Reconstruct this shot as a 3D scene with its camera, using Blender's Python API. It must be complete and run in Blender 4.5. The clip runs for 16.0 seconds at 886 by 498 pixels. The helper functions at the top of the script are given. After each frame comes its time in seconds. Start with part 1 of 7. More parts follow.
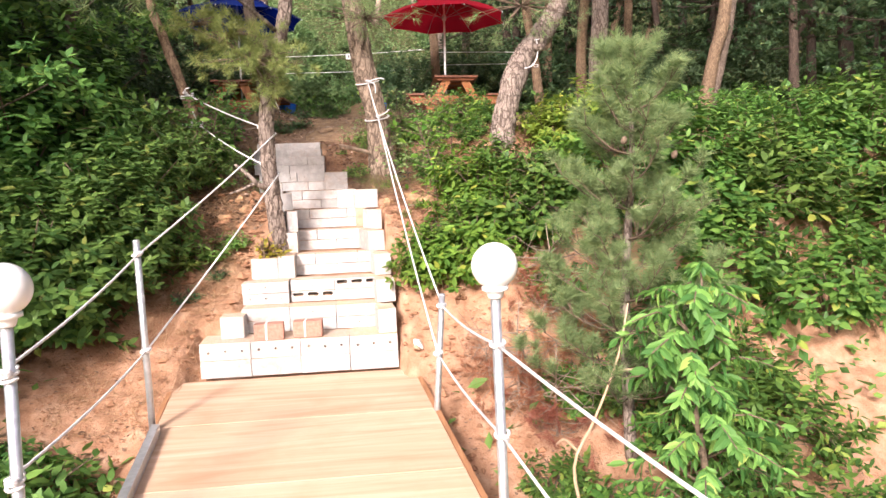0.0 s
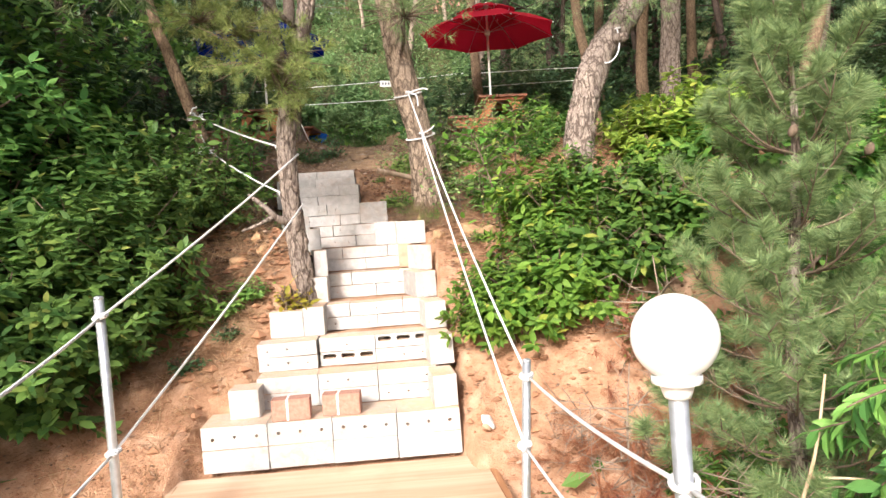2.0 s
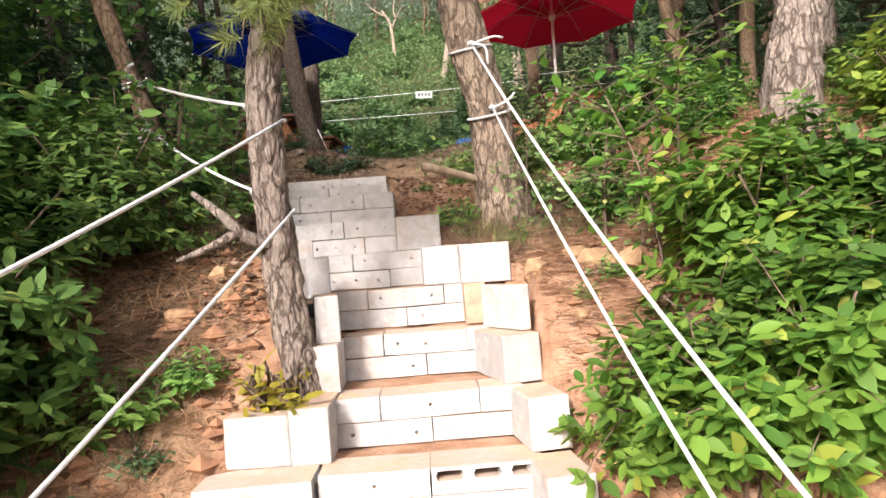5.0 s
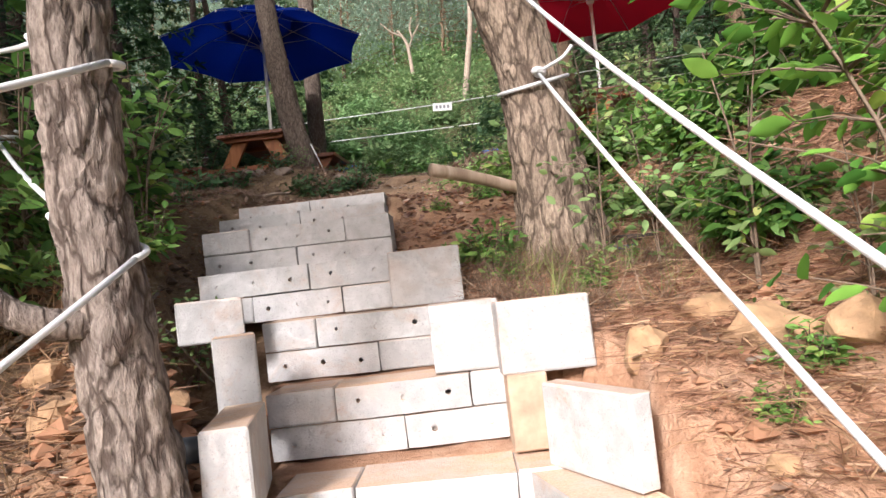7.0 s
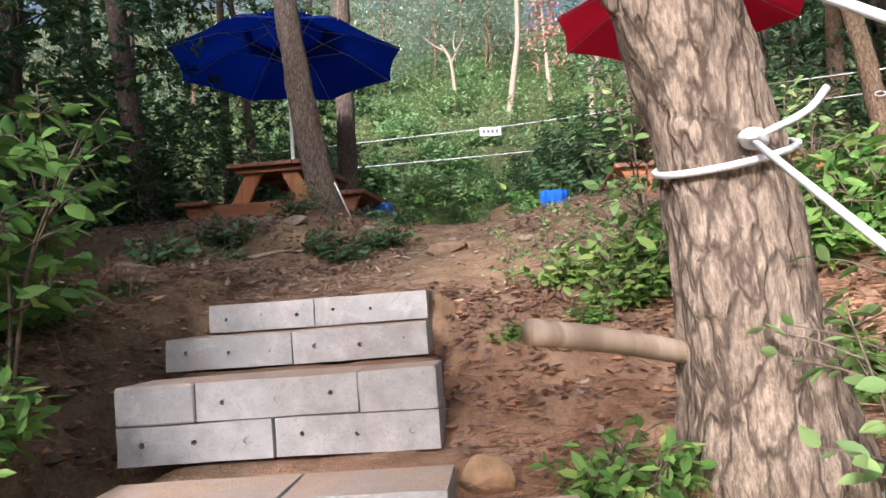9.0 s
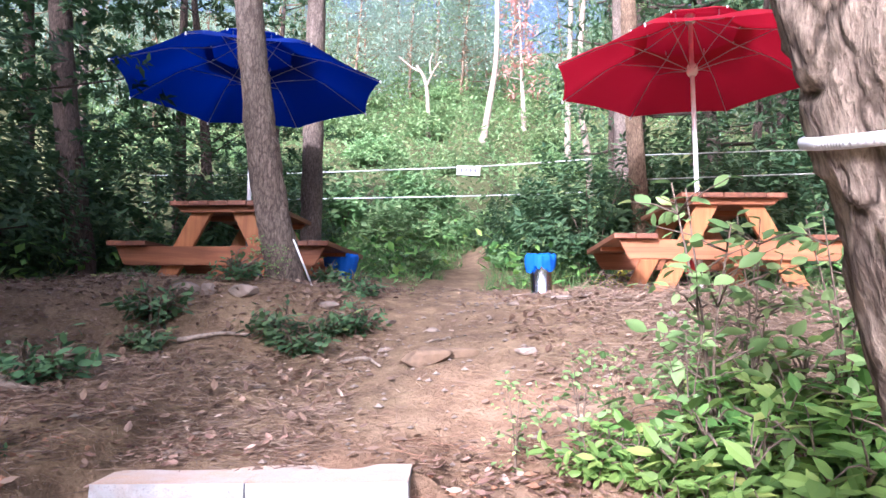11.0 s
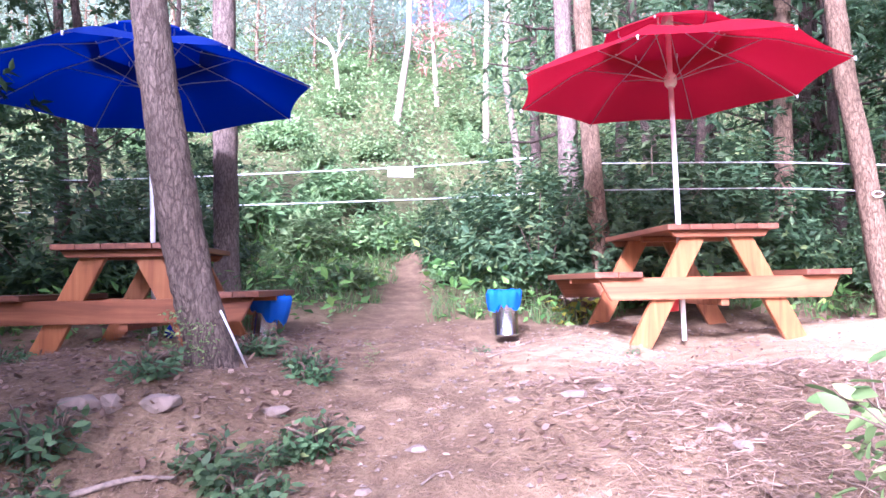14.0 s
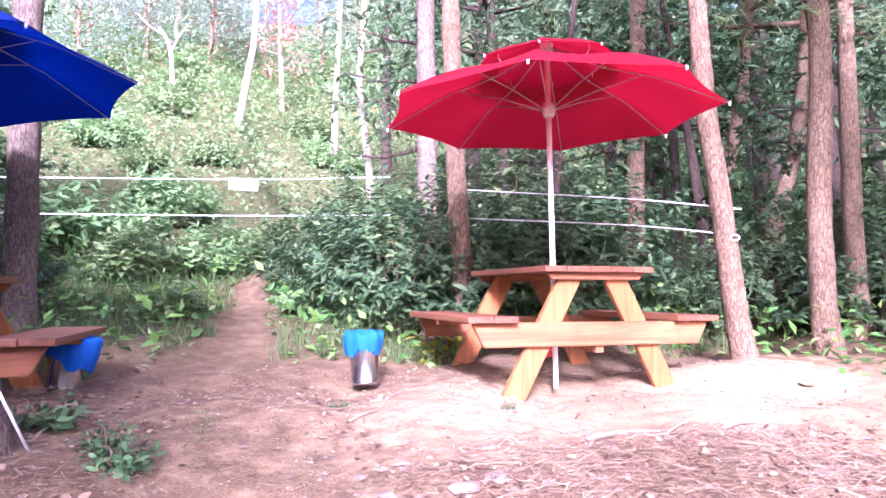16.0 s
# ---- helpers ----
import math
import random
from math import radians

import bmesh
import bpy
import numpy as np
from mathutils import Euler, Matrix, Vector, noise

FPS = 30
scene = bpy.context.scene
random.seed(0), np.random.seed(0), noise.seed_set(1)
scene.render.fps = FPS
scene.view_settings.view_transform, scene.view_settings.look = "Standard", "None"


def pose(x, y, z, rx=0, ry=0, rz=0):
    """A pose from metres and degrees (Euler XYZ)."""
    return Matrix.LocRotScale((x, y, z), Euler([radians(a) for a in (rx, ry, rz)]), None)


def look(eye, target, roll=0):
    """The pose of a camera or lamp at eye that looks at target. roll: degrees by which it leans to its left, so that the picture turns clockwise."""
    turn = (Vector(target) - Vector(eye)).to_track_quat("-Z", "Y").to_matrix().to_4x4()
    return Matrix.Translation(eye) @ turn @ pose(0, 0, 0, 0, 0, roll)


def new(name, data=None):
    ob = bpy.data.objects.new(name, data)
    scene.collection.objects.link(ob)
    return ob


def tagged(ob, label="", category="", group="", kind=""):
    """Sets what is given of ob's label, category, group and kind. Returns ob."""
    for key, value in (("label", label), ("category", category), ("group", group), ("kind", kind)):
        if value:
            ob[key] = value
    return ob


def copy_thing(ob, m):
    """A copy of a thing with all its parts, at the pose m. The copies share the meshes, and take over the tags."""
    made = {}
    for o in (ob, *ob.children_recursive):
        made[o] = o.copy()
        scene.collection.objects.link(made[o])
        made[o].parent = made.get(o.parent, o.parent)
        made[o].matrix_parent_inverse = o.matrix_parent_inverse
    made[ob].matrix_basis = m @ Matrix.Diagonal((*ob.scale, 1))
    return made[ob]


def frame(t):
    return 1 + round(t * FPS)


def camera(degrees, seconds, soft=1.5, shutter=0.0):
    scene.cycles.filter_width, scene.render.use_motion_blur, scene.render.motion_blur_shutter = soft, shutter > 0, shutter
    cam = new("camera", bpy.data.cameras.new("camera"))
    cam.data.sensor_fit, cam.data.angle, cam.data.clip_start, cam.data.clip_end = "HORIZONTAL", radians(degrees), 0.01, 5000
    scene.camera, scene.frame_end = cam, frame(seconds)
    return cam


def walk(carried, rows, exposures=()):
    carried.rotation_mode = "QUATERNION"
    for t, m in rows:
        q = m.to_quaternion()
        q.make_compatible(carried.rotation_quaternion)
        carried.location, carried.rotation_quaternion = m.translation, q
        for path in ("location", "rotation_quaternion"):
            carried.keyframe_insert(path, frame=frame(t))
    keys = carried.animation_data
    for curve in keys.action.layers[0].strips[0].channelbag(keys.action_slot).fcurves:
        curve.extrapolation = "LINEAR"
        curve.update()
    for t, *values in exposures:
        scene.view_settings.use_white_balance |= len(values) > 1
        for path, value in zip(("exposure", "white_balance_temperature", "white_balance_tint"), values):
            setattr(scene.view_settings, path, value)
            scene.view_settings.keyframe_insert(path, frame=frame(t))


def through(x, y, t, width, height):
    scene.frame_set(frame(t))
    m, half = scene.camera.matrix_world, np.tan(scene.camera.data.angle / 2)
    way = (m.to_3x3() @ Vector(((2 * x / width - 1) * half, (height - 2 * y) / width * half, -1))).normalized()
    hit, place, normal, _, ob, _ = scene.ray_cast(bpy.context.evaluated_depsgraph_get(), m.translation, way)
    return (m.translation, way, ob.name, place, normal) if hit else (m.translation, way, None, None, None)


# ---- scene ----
cam = camera(65.3, 16.0, soft=1.5)
PATH = [
    (0, (-0.17, 0.017, 1.523), (0.046, 1.995, 1.323), -2.0),
    (0.5, (-0.132, 0.365, 1.487), (0.106, 2.33, 1.205), -2.3),
    (1, (-0.13, 0.666, 1.492), (-0.002, 2.645, 1.228), -2.5),
    (1.5, (-0.197, 1.051, 1.484), (-0.045, 3.041, 1.366), -1.9),
    (2, (-0.245, 1.378, 1.456), (-0.127, 3.373, 1.367), -3.9),
    (2.5, (-0.254, 1.799, 1.432), (-0.168, 3.795, 1.362), -3.2),
    (3, (-0.336, 2.193, 1.419), (-0.189, 4.186, 1.356), -3.6),
    (3.5, (-0.341, 2.593, 1.378), (-0.222, 4.59, 1.35), -4.6),
    (4, (-0.347, 2.986, 1.371), (-0.286, 4.985, 1.388), -3.9),
    (4.2, (-0.376, 3.16, 1.363), (-0.334, 5.157, 1.453), -4.7),
    (6.3, (-0.435, 4.718, 1.439), (-0.4, 6.715, 1.348), -3.6),
    (6.5, (-0.411, 4.889, 1.439), (-0.355, 6.889, 1.442), -4.2),
    (7, (-0.365, 5.266, 1.502), (-0.4, 7.263, 1.615), -6.5),
    (7.5, (-0.406, 5.647, 1.512), (-0.52, 7.642, 1.61), -3.7),
    (8, (-0.432, 6.01, 1.761), (-0.602, 7.998, 1.906), -4.7),
    (8.2, (-0.433, 6.1, 1.834), (-0.587, 8.074, 2.124), -5.2),
    (10.3, (-0.566, 7.014, 2.252), (-0.671, 9.008, 2.141), -0.9),
    (10.5, (-0.558, 7.056, 2.325), (-0.706, 9.05, 2.278), -1.4),
    (10.7, (-0.547, 7.085, 2.36), (-0.634, 9.082, 2.417), -0.4),
    (11, (-0.603, 7.154, 2.426), (-0.614, 9.144, 2.626), -0.7),
    (11.5, (-0.721, 7.323, 2.576), (-0.625, 9.31, 2.785), -0.2),
    (12, (-0.72, 7.441, 2.649), (-0.575, 9.423, 2.875), -1.3),
    (12.5, (-0.719, 7.623, 2.77), (-0.533, 9.606, 2.959), -3.4),
    (13, (-0.756, 7.709, 2.822), (-0.617, 9.698, 2.967), -2.4),
    (13.5, (-0.86, 7.849, 2.852), (-0.704, 9.841, 2.938), -1.7),
    (14, (-0.905, 7.919, 3.005), (-0.645, 9.899, 3.103), -2.5),
    (14.5, (-0.896, 8.036, 3.025), (-0.51, 9.995, 3.125), -3.2),
    (15, (-0.887, 8.26, 3.138), (-0.489, 10.219, 3.191), -3.1),
    (15.5, (-0.854, 8.338, 3.235), (-0.305, 10.255, 3.387), -2.4),
    (16, (-0.911, 8.493, 3.204), (-0.206, 10.361, 3.314), -1.3),
]
EXPOSURES = [(0.0, 0.45, 5950, 22), (2.0, 0.42, 5850, 13), (4.2, 0.36, 5800, 15), (7.0, 0.27, 5550, 16), (8.2, 0.32, 5350, 16), (10.3, 1.28, 5450, 25), (11.0, 1.5, 4920, 28), (12.0, 1.77, 4680, 34), (13.0, 1.87, 4680, 41), (16.0, 2.1, 4920, 54)]
walk(cam, [(t, look(eye, target, roll)) for t, eye, target, roll in PATH], EXPOSURES)

# ---- world and sun ----
SUN_ELEVATION, SUN_FROM = 30.0, 202.0      # degrees above the horizon; compass bearing, clockwise from +y
world = bpy.data.worlds.new("world")
scene.world = world
world.use_nodes = True
wn = world.node_tree.nodes
sky = wn.new("ShaderNodeTexSky")
sky.sky_type = "NISHITA"
sky.sun_disc = False
sky.sun_elevation = radians(SUN_ELEVATION)
sky.sun_rotation = radians(SUN_FROM)
sky.air_density, sky.dust_density, sky.ozone_density = 0.75, 10.0, 0.0
world.node_tree.links.new(sky.outputs[0], wn["Background"].inputs[0])
wn["Background"].inputs[1].default_value = 0.15
sun_data = bpy.data.lights.new("sun", "SUN")
sun_data.energy, sun_data.angle, sun_data.color = 5.0, radians(10.0), (1.0, 0.90, 0.76)
sun = new("sun", sun_data)
b = radians(SUN_FROM)
sun_way = Vector((math.sin(b) * math.cos(radians(SUN_ELEVATION)), math.cos(b) * math.cos(radians(SUN_ELEVATION)), math.sin(radians(SUN_ELEVATION))))
sun.matrix_world = look(sun_way * 30, (0, 0, 0))


# ---- materials ----
class Nodes:
    """A short hand for building a node material."""

    def __init__(self, name, roughness=0.7, metallic=0.0, specular=0.4):
        self.mat = bpy.data.materials.new(name)
        self.mat.use_nodes = True
        self.nt = self.mat.node_tree
        self.bsdf = self.nt.nodes["Principled BSDF"]
        self.bsdf.inputs["Roughness"].default_value = roughness
        self.bsdf.inputs["Metallic"].default_value = metallic
        self.bsdf.inputs["Specular IOR Level"].default_value = specular
        self.out = self.nt.nodes["Material Output"]

    def n(self, kind, **inputs):
        node = self.nt.nodes.new("ShaderNode" + kind)
        for key, value in inputs.items():
            self.put(node.inputs[key.replace("_", " ")], value)
        return node

    def put(self, socket, value):
        if isinstance(value, bpy.types.NodeSocket):
            self.nt.links.new(value, socket)
        elif isinstance(value, tuple) and len(value) == 3 and len(socket.default_value) == 4:
            socket.default_value = (*value, 1)
        else:
            socket.default_value = value

    def coords(self, scale=(1, 1, 1), world_space=False):
        src = self.n("NewGeometry").outputs["Position"] if world_space else self.n("TexCoord").outputs["Object"]
        m = self.n("Mapping", Scale=scale)
        self.nt.links.new(src, m.inputs[0])
        return m.outputs[0]

    def noise(self, vec, scale, detail=4.0, rough=0.55, distortion=0.0):
        return self.n("TexNoise", Vector=vec, Scale=scale, Detail=detail, Roughness=rough, Distortion=distortion).outputs["Fac"]

    def ramp(self, fac, stops):
        node = self.n("ValToRGB", Fac=fac)
        els = node.color_ramp.elements
        while len(els) < len(stops):
            els.new(0.5)
        for e, (p, c) in zip(els, stops):
            e.position = p
            e.color = (*c, 1) if isinstance(c, tuple) else (c, c, c, 1)
        return node.outputs["Color"]

    def mix(self, fac, a, b, blend="MIX"):
        node = self.nt.nodes.new("ShaderNodeMix")
        node.data_type, node.blend_type = "RGBA", blend
        self.put(node.inputs[0], fac)
        self.put(node.inputs[6], a)
        self.put(node.inputs[7], b)
        return node.outputs[2]

    def math(self, op, a, b=0.0, clamp=False):
        node = self.nt.nodes.new("ShaderNodeMath")
        node.operation, node.use_clamp = op, clamp
        self.put(node.inputs[0], a)
        self.put(node.inputs[1], b)
        return node.outputs[0]

    def colour(self, value):
        self.put(self.bsdf.inputs["Base Color"], value)

    def rough(self, value):
        self.put(self.bsdf.inputs["Roughness"], value)

    def bump(self, height, distance=0.01, strength=1.0):
        node = self.n("Bump", Height=height, Distance=distance, Strength=strength)
        self.nt.links.new(node.outputs[0], self.bsdf.inputs["Normal"])


def soil_material():
    m = Nodes("soil", 0.95, specular=0.15)
    v = m.coords(world_space=True)
    big, mid, fine = m.noise(v, 0.9, 5), m.noise(v, 7, 6, 0.6), m.noise(v, 60, 4, 0.7)
    orange = m.ramp(mid, [(0.25, (0.28, 0.138, 0.072)), (0.5, (0.48, 0.275, 0.165)), (0.75, (0.66, 0.45, 0.31))])
    brown = m.ramp(mid, [(0.25, (0.085, 0.058, 0.036)), (0.5, (0.17, 0.118, 0.064)), (0.78, (0.31, 0.23, 0.13))])
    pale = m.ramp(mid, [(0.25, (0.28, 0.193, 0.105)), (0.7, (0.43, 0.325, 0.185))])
    y = m.n("SeparateXYZ", Vector=m.n("NewGeometry").outputs["Position"])
    up = m.math("ADD", m.math("MULTIPLY", m.math("SUBTRACT", y.outputs[1], 7.6), 0.45), m.math("MULTIPLY", m.math("SUBTRACT", big, 0.5), 1.6), True)
    aside_left = m.math("MULTIPLY", m.math("MULTIPLY", m.math("SUBTRACT", -1.02, y.outputs[0]), 2.2, True), m.math("MULTIPLY", m.math("SUBTRACT", y.outputs[1], 5.85), 1.6, True), True)
    up = m.math("MAXIMUM", up, m.math("MULTIPLY", aside_left, m.math("ADD", 0.62, m.math("MULTIPLY", big, 0.6)), True))
    above = m.math("MULTIPLY", m.math("MULTIPLY", m.math("SUBTRACT", -0.98, y.outputs[0]), 9.0, True), m.math("MULTIPLY", m.math("SUBTRACT", y.outputs[1], 7.0), 3.5, True), True)
    up = m.math("MAXIMUM", up, m.math("MULTIPLY", above, m.math("ADD", 0.6, m.math("MULTIPLY", mid, 0.6)), True))
    c = m.mix(up, orange, brown)
    # trodden dust before the table with the red canopy, paled to paint sunlight
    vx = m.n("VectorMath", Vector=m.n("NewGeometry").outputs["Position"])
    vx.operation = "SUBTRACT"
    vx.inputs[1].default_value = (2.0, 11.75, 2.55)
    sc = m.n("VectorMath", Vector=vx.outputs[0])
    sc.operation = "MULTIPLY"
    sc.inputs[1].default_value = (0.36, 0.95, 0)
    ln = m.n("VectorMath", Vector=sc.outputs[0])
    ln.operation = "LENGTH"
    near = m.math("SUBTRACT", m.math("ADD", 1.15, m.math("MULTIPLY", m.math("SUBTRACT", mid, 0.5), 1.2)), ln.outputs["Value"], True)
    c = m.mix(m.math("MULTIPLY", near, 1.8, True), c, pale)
    c = m.mix(m.math("MULTIPLY", fine, 0.35), c, m.ramp(fine, [(0.35, (0.12, 0.07, 0.045)), (0.65, (0.5, 0.33, 0.22))]))
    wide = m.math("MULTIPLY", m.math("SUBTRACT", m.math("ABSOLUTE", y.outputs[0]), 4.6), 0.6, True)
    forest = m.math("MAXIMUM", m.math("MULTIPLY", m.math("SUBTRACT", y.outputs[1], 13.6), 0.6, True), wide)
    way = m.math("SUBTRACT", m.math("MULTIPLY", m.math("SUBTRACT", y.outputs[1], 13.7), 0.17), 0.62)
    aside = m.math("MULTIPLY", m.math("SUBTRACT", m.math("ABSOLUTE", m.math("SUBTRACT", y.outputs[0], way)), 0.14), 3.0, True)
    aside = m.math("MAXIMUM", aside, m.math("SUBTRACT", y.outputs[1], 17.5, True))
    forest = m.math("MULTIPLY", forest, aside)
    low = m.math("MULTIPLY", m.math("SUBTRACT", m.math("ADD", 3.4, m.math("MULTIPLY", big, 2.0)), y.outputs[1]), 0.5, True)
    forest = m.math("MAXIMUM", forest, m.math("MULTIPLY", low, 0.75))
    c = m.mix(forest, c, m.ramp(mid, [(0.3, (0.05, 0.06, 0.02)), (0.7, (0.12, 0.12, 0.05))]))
    m.colour(c)
    m.bump(m.math("ADD", m.math("MULTIPLY", mid, 0.6), m.math("MULTIPLY", fine, 0.4)), 0.05, 0.9)
    return m.mat


def concrete_material():
    m = Nodes("concrete", 0.93, specular=0.2)
    v = m.coords(world_space=True)
    big, mid, fine = m.noise(v, 3.5, 4), m.noise(v, 18, 5), m.noise(v, 160, 3, 0.7)
    rnd = m.n("ObjectInfo").outputs["Random"]
    c = m.mix(rnd, (0.42, 0.415, 0.40), (0.55, 0.545, 0.53))
    c = m.mix(m.ramp(mid, [(0.35, 0.0), (0.7, 0.7)]), c, (0.33, 0.322, 0.31))
    blotch = m.noise(v, 9, 5, 0.65, 1.2)
    c = m.mix(m.ramp(blotch, [(0.52, 0.0), (0.66, 0.55)]), c, (0.60, 0.595, 0.575))
    c = m.mix(m.ramp(m.noise(v, 6, 6, 0.7, 0.8), [(0.54, 0.0), (0.72, 0.6)]), c, (0.42, 0.29, 0.20))
    c = m.mix(m.ramp(fine, [(0.58, 0.0), (0.72, 0.6)]), c, (0.20, 0.19, 0.18))
    nz = m.n("SeparateXYZ", Vector=m.n("NewGeometry").outputs["True Normal"]).outputs[2]
    dust = m.math("ADD", m.math("MULTIPLY", nz, 0.85), m.math("MULTIPLY", m.math("SUBTRACT", big, 0.56), 1.5), True)
    dust = m.math("MULTIPLY", dust, m.ramp(mid, [(0.2, 0.55), (0.6, 1.0)]))
    c = m.mix(dust, c, m.ramp(fine, [(0.3, (0.54, 0.335, 0.20)), (0.7, (0.72, 0.52, 0.36))]))
    m.colour(c)
    m.bump(m.math("ADD", m.math("MULTIPLY", fine, 0.6), mid), 0.006, 0.8)
    return m.mat


def wood_material(name, dark, mid_c, light, along=0, scale=1.0, rough=0.6):
    m = Nodes(name, rough, specular=0.35)
    st = [14.0, 14.0, 14.0]
    st[along] = 0.9
    v = m.coords(tuple(s * scale for s in st))
    rnd = m.n("ObjectInfo").outputs["Random"]
    off = m.n("VectorMath", Vector=v)
    off.operation = "ADD"
    comb = m.n("CombineXYZ", X=m.math("MULTIPLY", rnd, 37.0), Y=m.math("MULTIPLY", rnd, 91.0), Z=m.math("MULTIPLY", rnd, 53.0))
    m.nt.links.new(comb.outputs[0], off.inputs[1])
    g = m.noise(off.outputs[0], 1.0, 6, 0.6, 1.6)
    w = m.noise(m.coords((2, 2, 2)), 1.4, 4)
    c = m.ramp(g, [(0.28, dark), (0.5, mid_c), (0.72, light)])
    c = m.mix(m.ramp(w, [(0.5, 0.0), (0.72, 0.55)]), c, dark)
    hs = m.n("HueSaturation", Color=c, Value=m.math("ADD", 0.85, m.math("MULTIPLY", rnd, 0.3)))
    m.colour(hs.outputs[0])
    m.bump(g, 0.003, 0.6)
    return m.mat


def plain_material(name, colour, rough=0.5, metallic=0.0, vary=0.15, scale=20.0, bump=0.002, specular=0.4):
    m = Nodes(name, rough, metallic, specular)
    v = m.coords()
    a, b2 = m.noise(v, scale, 4), m.noise(v, scale * 0.15, 3)
    dark = tuple(c * (1 - 2 * vary) for c in colour)
    lite = tuple(min(1.0, c * (1 + vary)) for c in colour)
    c = m.ramp(a, [(0.3, dark), (0.7, lite)])
    c = m.mix(m.math("MULTIPLY", b2, vary * 2), c, dark)
    m.colour(c)
    m.rough(m.math("ADD", rough - 0.08, m.math("MULTIPLY", a, 0.16)))
    if bump:
        m.bump(a, bump, 0.6)
    return m.mat


def bark_material(name, ridge, furrow, warm, scale=29.0, deep=0.62):
    m = Nodes(name, 0.95, specular=0.15)
    v = m.coords((1, 1, 0.34), world_space=True)
    warp = m.n("TexNoise", Vector=v, Scale=30.0, Detail=3.0)
    wv = m.n("VectorMath", Vector=warp.outputs["Color"])
    wv.operation = "SCALE"
    wv.inputs["Scale"].default_value = 0.06
    ad = m.n("VectorMath", Vector=v)
    ad.operation = "ADD"
    m.nt.links.new(wv.outputs[0], ad.inputs[1])
    vor = m.n("TexVoronoi", Vector=ad.outputs[0], Scale=scale)
    vor.feature = "DISTANCE_TO_EDGE"
    crack = m.ramp(vor.outputs["Distance"], [(0.0, 0.0), (0.04, 0.25), (0.12, 1.0)])
    big, mid, fine = m.noise(v, 4, 4), m.noise(v, 22, 6, 0.65), m.noise(m.coords((1, 1, 0.25), world_space=True), 110, 5, 0.75)
    cell = m.n("TexVoronoi", Vector=ad.outputs[0], Scale=scale)
    tone = m.n("SeparateXYZ", Vector=cell.outputs["Color"]).outputs[0]
    c = m.mix(m.math("ADD", m.math("MULTIPLY", tone, 0.6), m.math("MULTIPLY", m.ramp(mid, [(0.38, 0.0), (0.62, 1.0)]), 0.4)), ridge, warm)
    c = m.mix(m.ramp(big, [(0.45, 0.0), (0.7, 0.45)]), c, tuple(x * 0.6 for x in ridge))
    c = m.mix(m.math("MULTIPLY", m.math("SUBTRACT", 1.0, crack), deep), c, furrow)
    c = m.mix(m.ramp(fine, [(0.4, 0.7), (0.62, 0.0)]), c, furrow)
    m.colour(c)
    m.bump(m.math("ADD", m.math("MULTIPLY", crack, 0.5), m.math("ADD", fine, mid)), 0.012, 1.0)
    return m.mat


def leaf_material(name, dark, light, yellow, share=0.5, through=0.35):
    m = Nodes(name, 0.55, specular=0.3)
    isl = m.n("NewGeometry").outputs["Random Per Island"]
    obj = m.n("ObjectInfo").outputs["Random"]
    c = m.ramp(isl, [(0.0, dark), (share, tuple((a + b2) / 2 for a, b2 in zip(dark, light))), (0.93, light), (1.0, yellow)])
    hs = m.n("HueSaturation", Color=c, Hue=m.math("ADD", 0.485, m.math("MULTIPLY", obj, 0.03)), Value=m.math("ADD", 0.8, m.math("MULTIPLY", obj, 0.4)))
    m.colour(hs.outputs[0])
    tr = m.n("BsdfTranslucent", Color=hs.outputs[0])
    mx = m.n("MixShader", Fac=through)
    m.nt.links.new(m.bsdf.outputs[0], mx.inputs[1])
    m.nt.links.new(tr.outputs[0], mx.inputs[2])
    m.nt.links.new(mx.outputs[0], m.out.inputs[0])
    return m.mat


def cloth_material(name, colour, through):
    m = Nodes(name, 0.75, specular=0.2)
    v = m.coords()
    weave = m.noise(v, 300, 2)
    soft = m.noise(v, 2.2, 3)
    c = m.mix(m.math("MULTIPLY", soft, 0.5), colour, tuple(c * 0.65 for c in colour))
    m.colour(c)
    m.bump(m.math("ADD", m.math("MULTIPLY", weave, 0.2), soft), 0.012, 0.5)
    tr = m.n("BsdfTranslucent", Color=through)
    mx = m.n("MixShader", Fac=0.38)
    m.nt.links.new(m.bsdf.outputs[0], mx.inputs[1])
    m.nt.links.new(tr.outputs[0], mx.inputs[2])
    m.nt.links.new(mx.outputs[0], m.out.inputs[0])
    return m.mat


def rope_material():
    m = Nodes("rope_fibre", 0.85, specular=0.2)
    v = m.coords()
    w = m.n("TexWave", Vector=v, Scale=150.0, Distortion=2.0)
    w.bands_direction = "DIAGONAL"
    m.colour(m.mix(m.math("MULTIPLY", w.outputs["Fac"], 0.35), (0.82, 0.82, 0.82), (0.55, 0.56, 0.58)))
    m.bump(w.outputs["Fac"], 0.002, 0.7)
    return m.mat


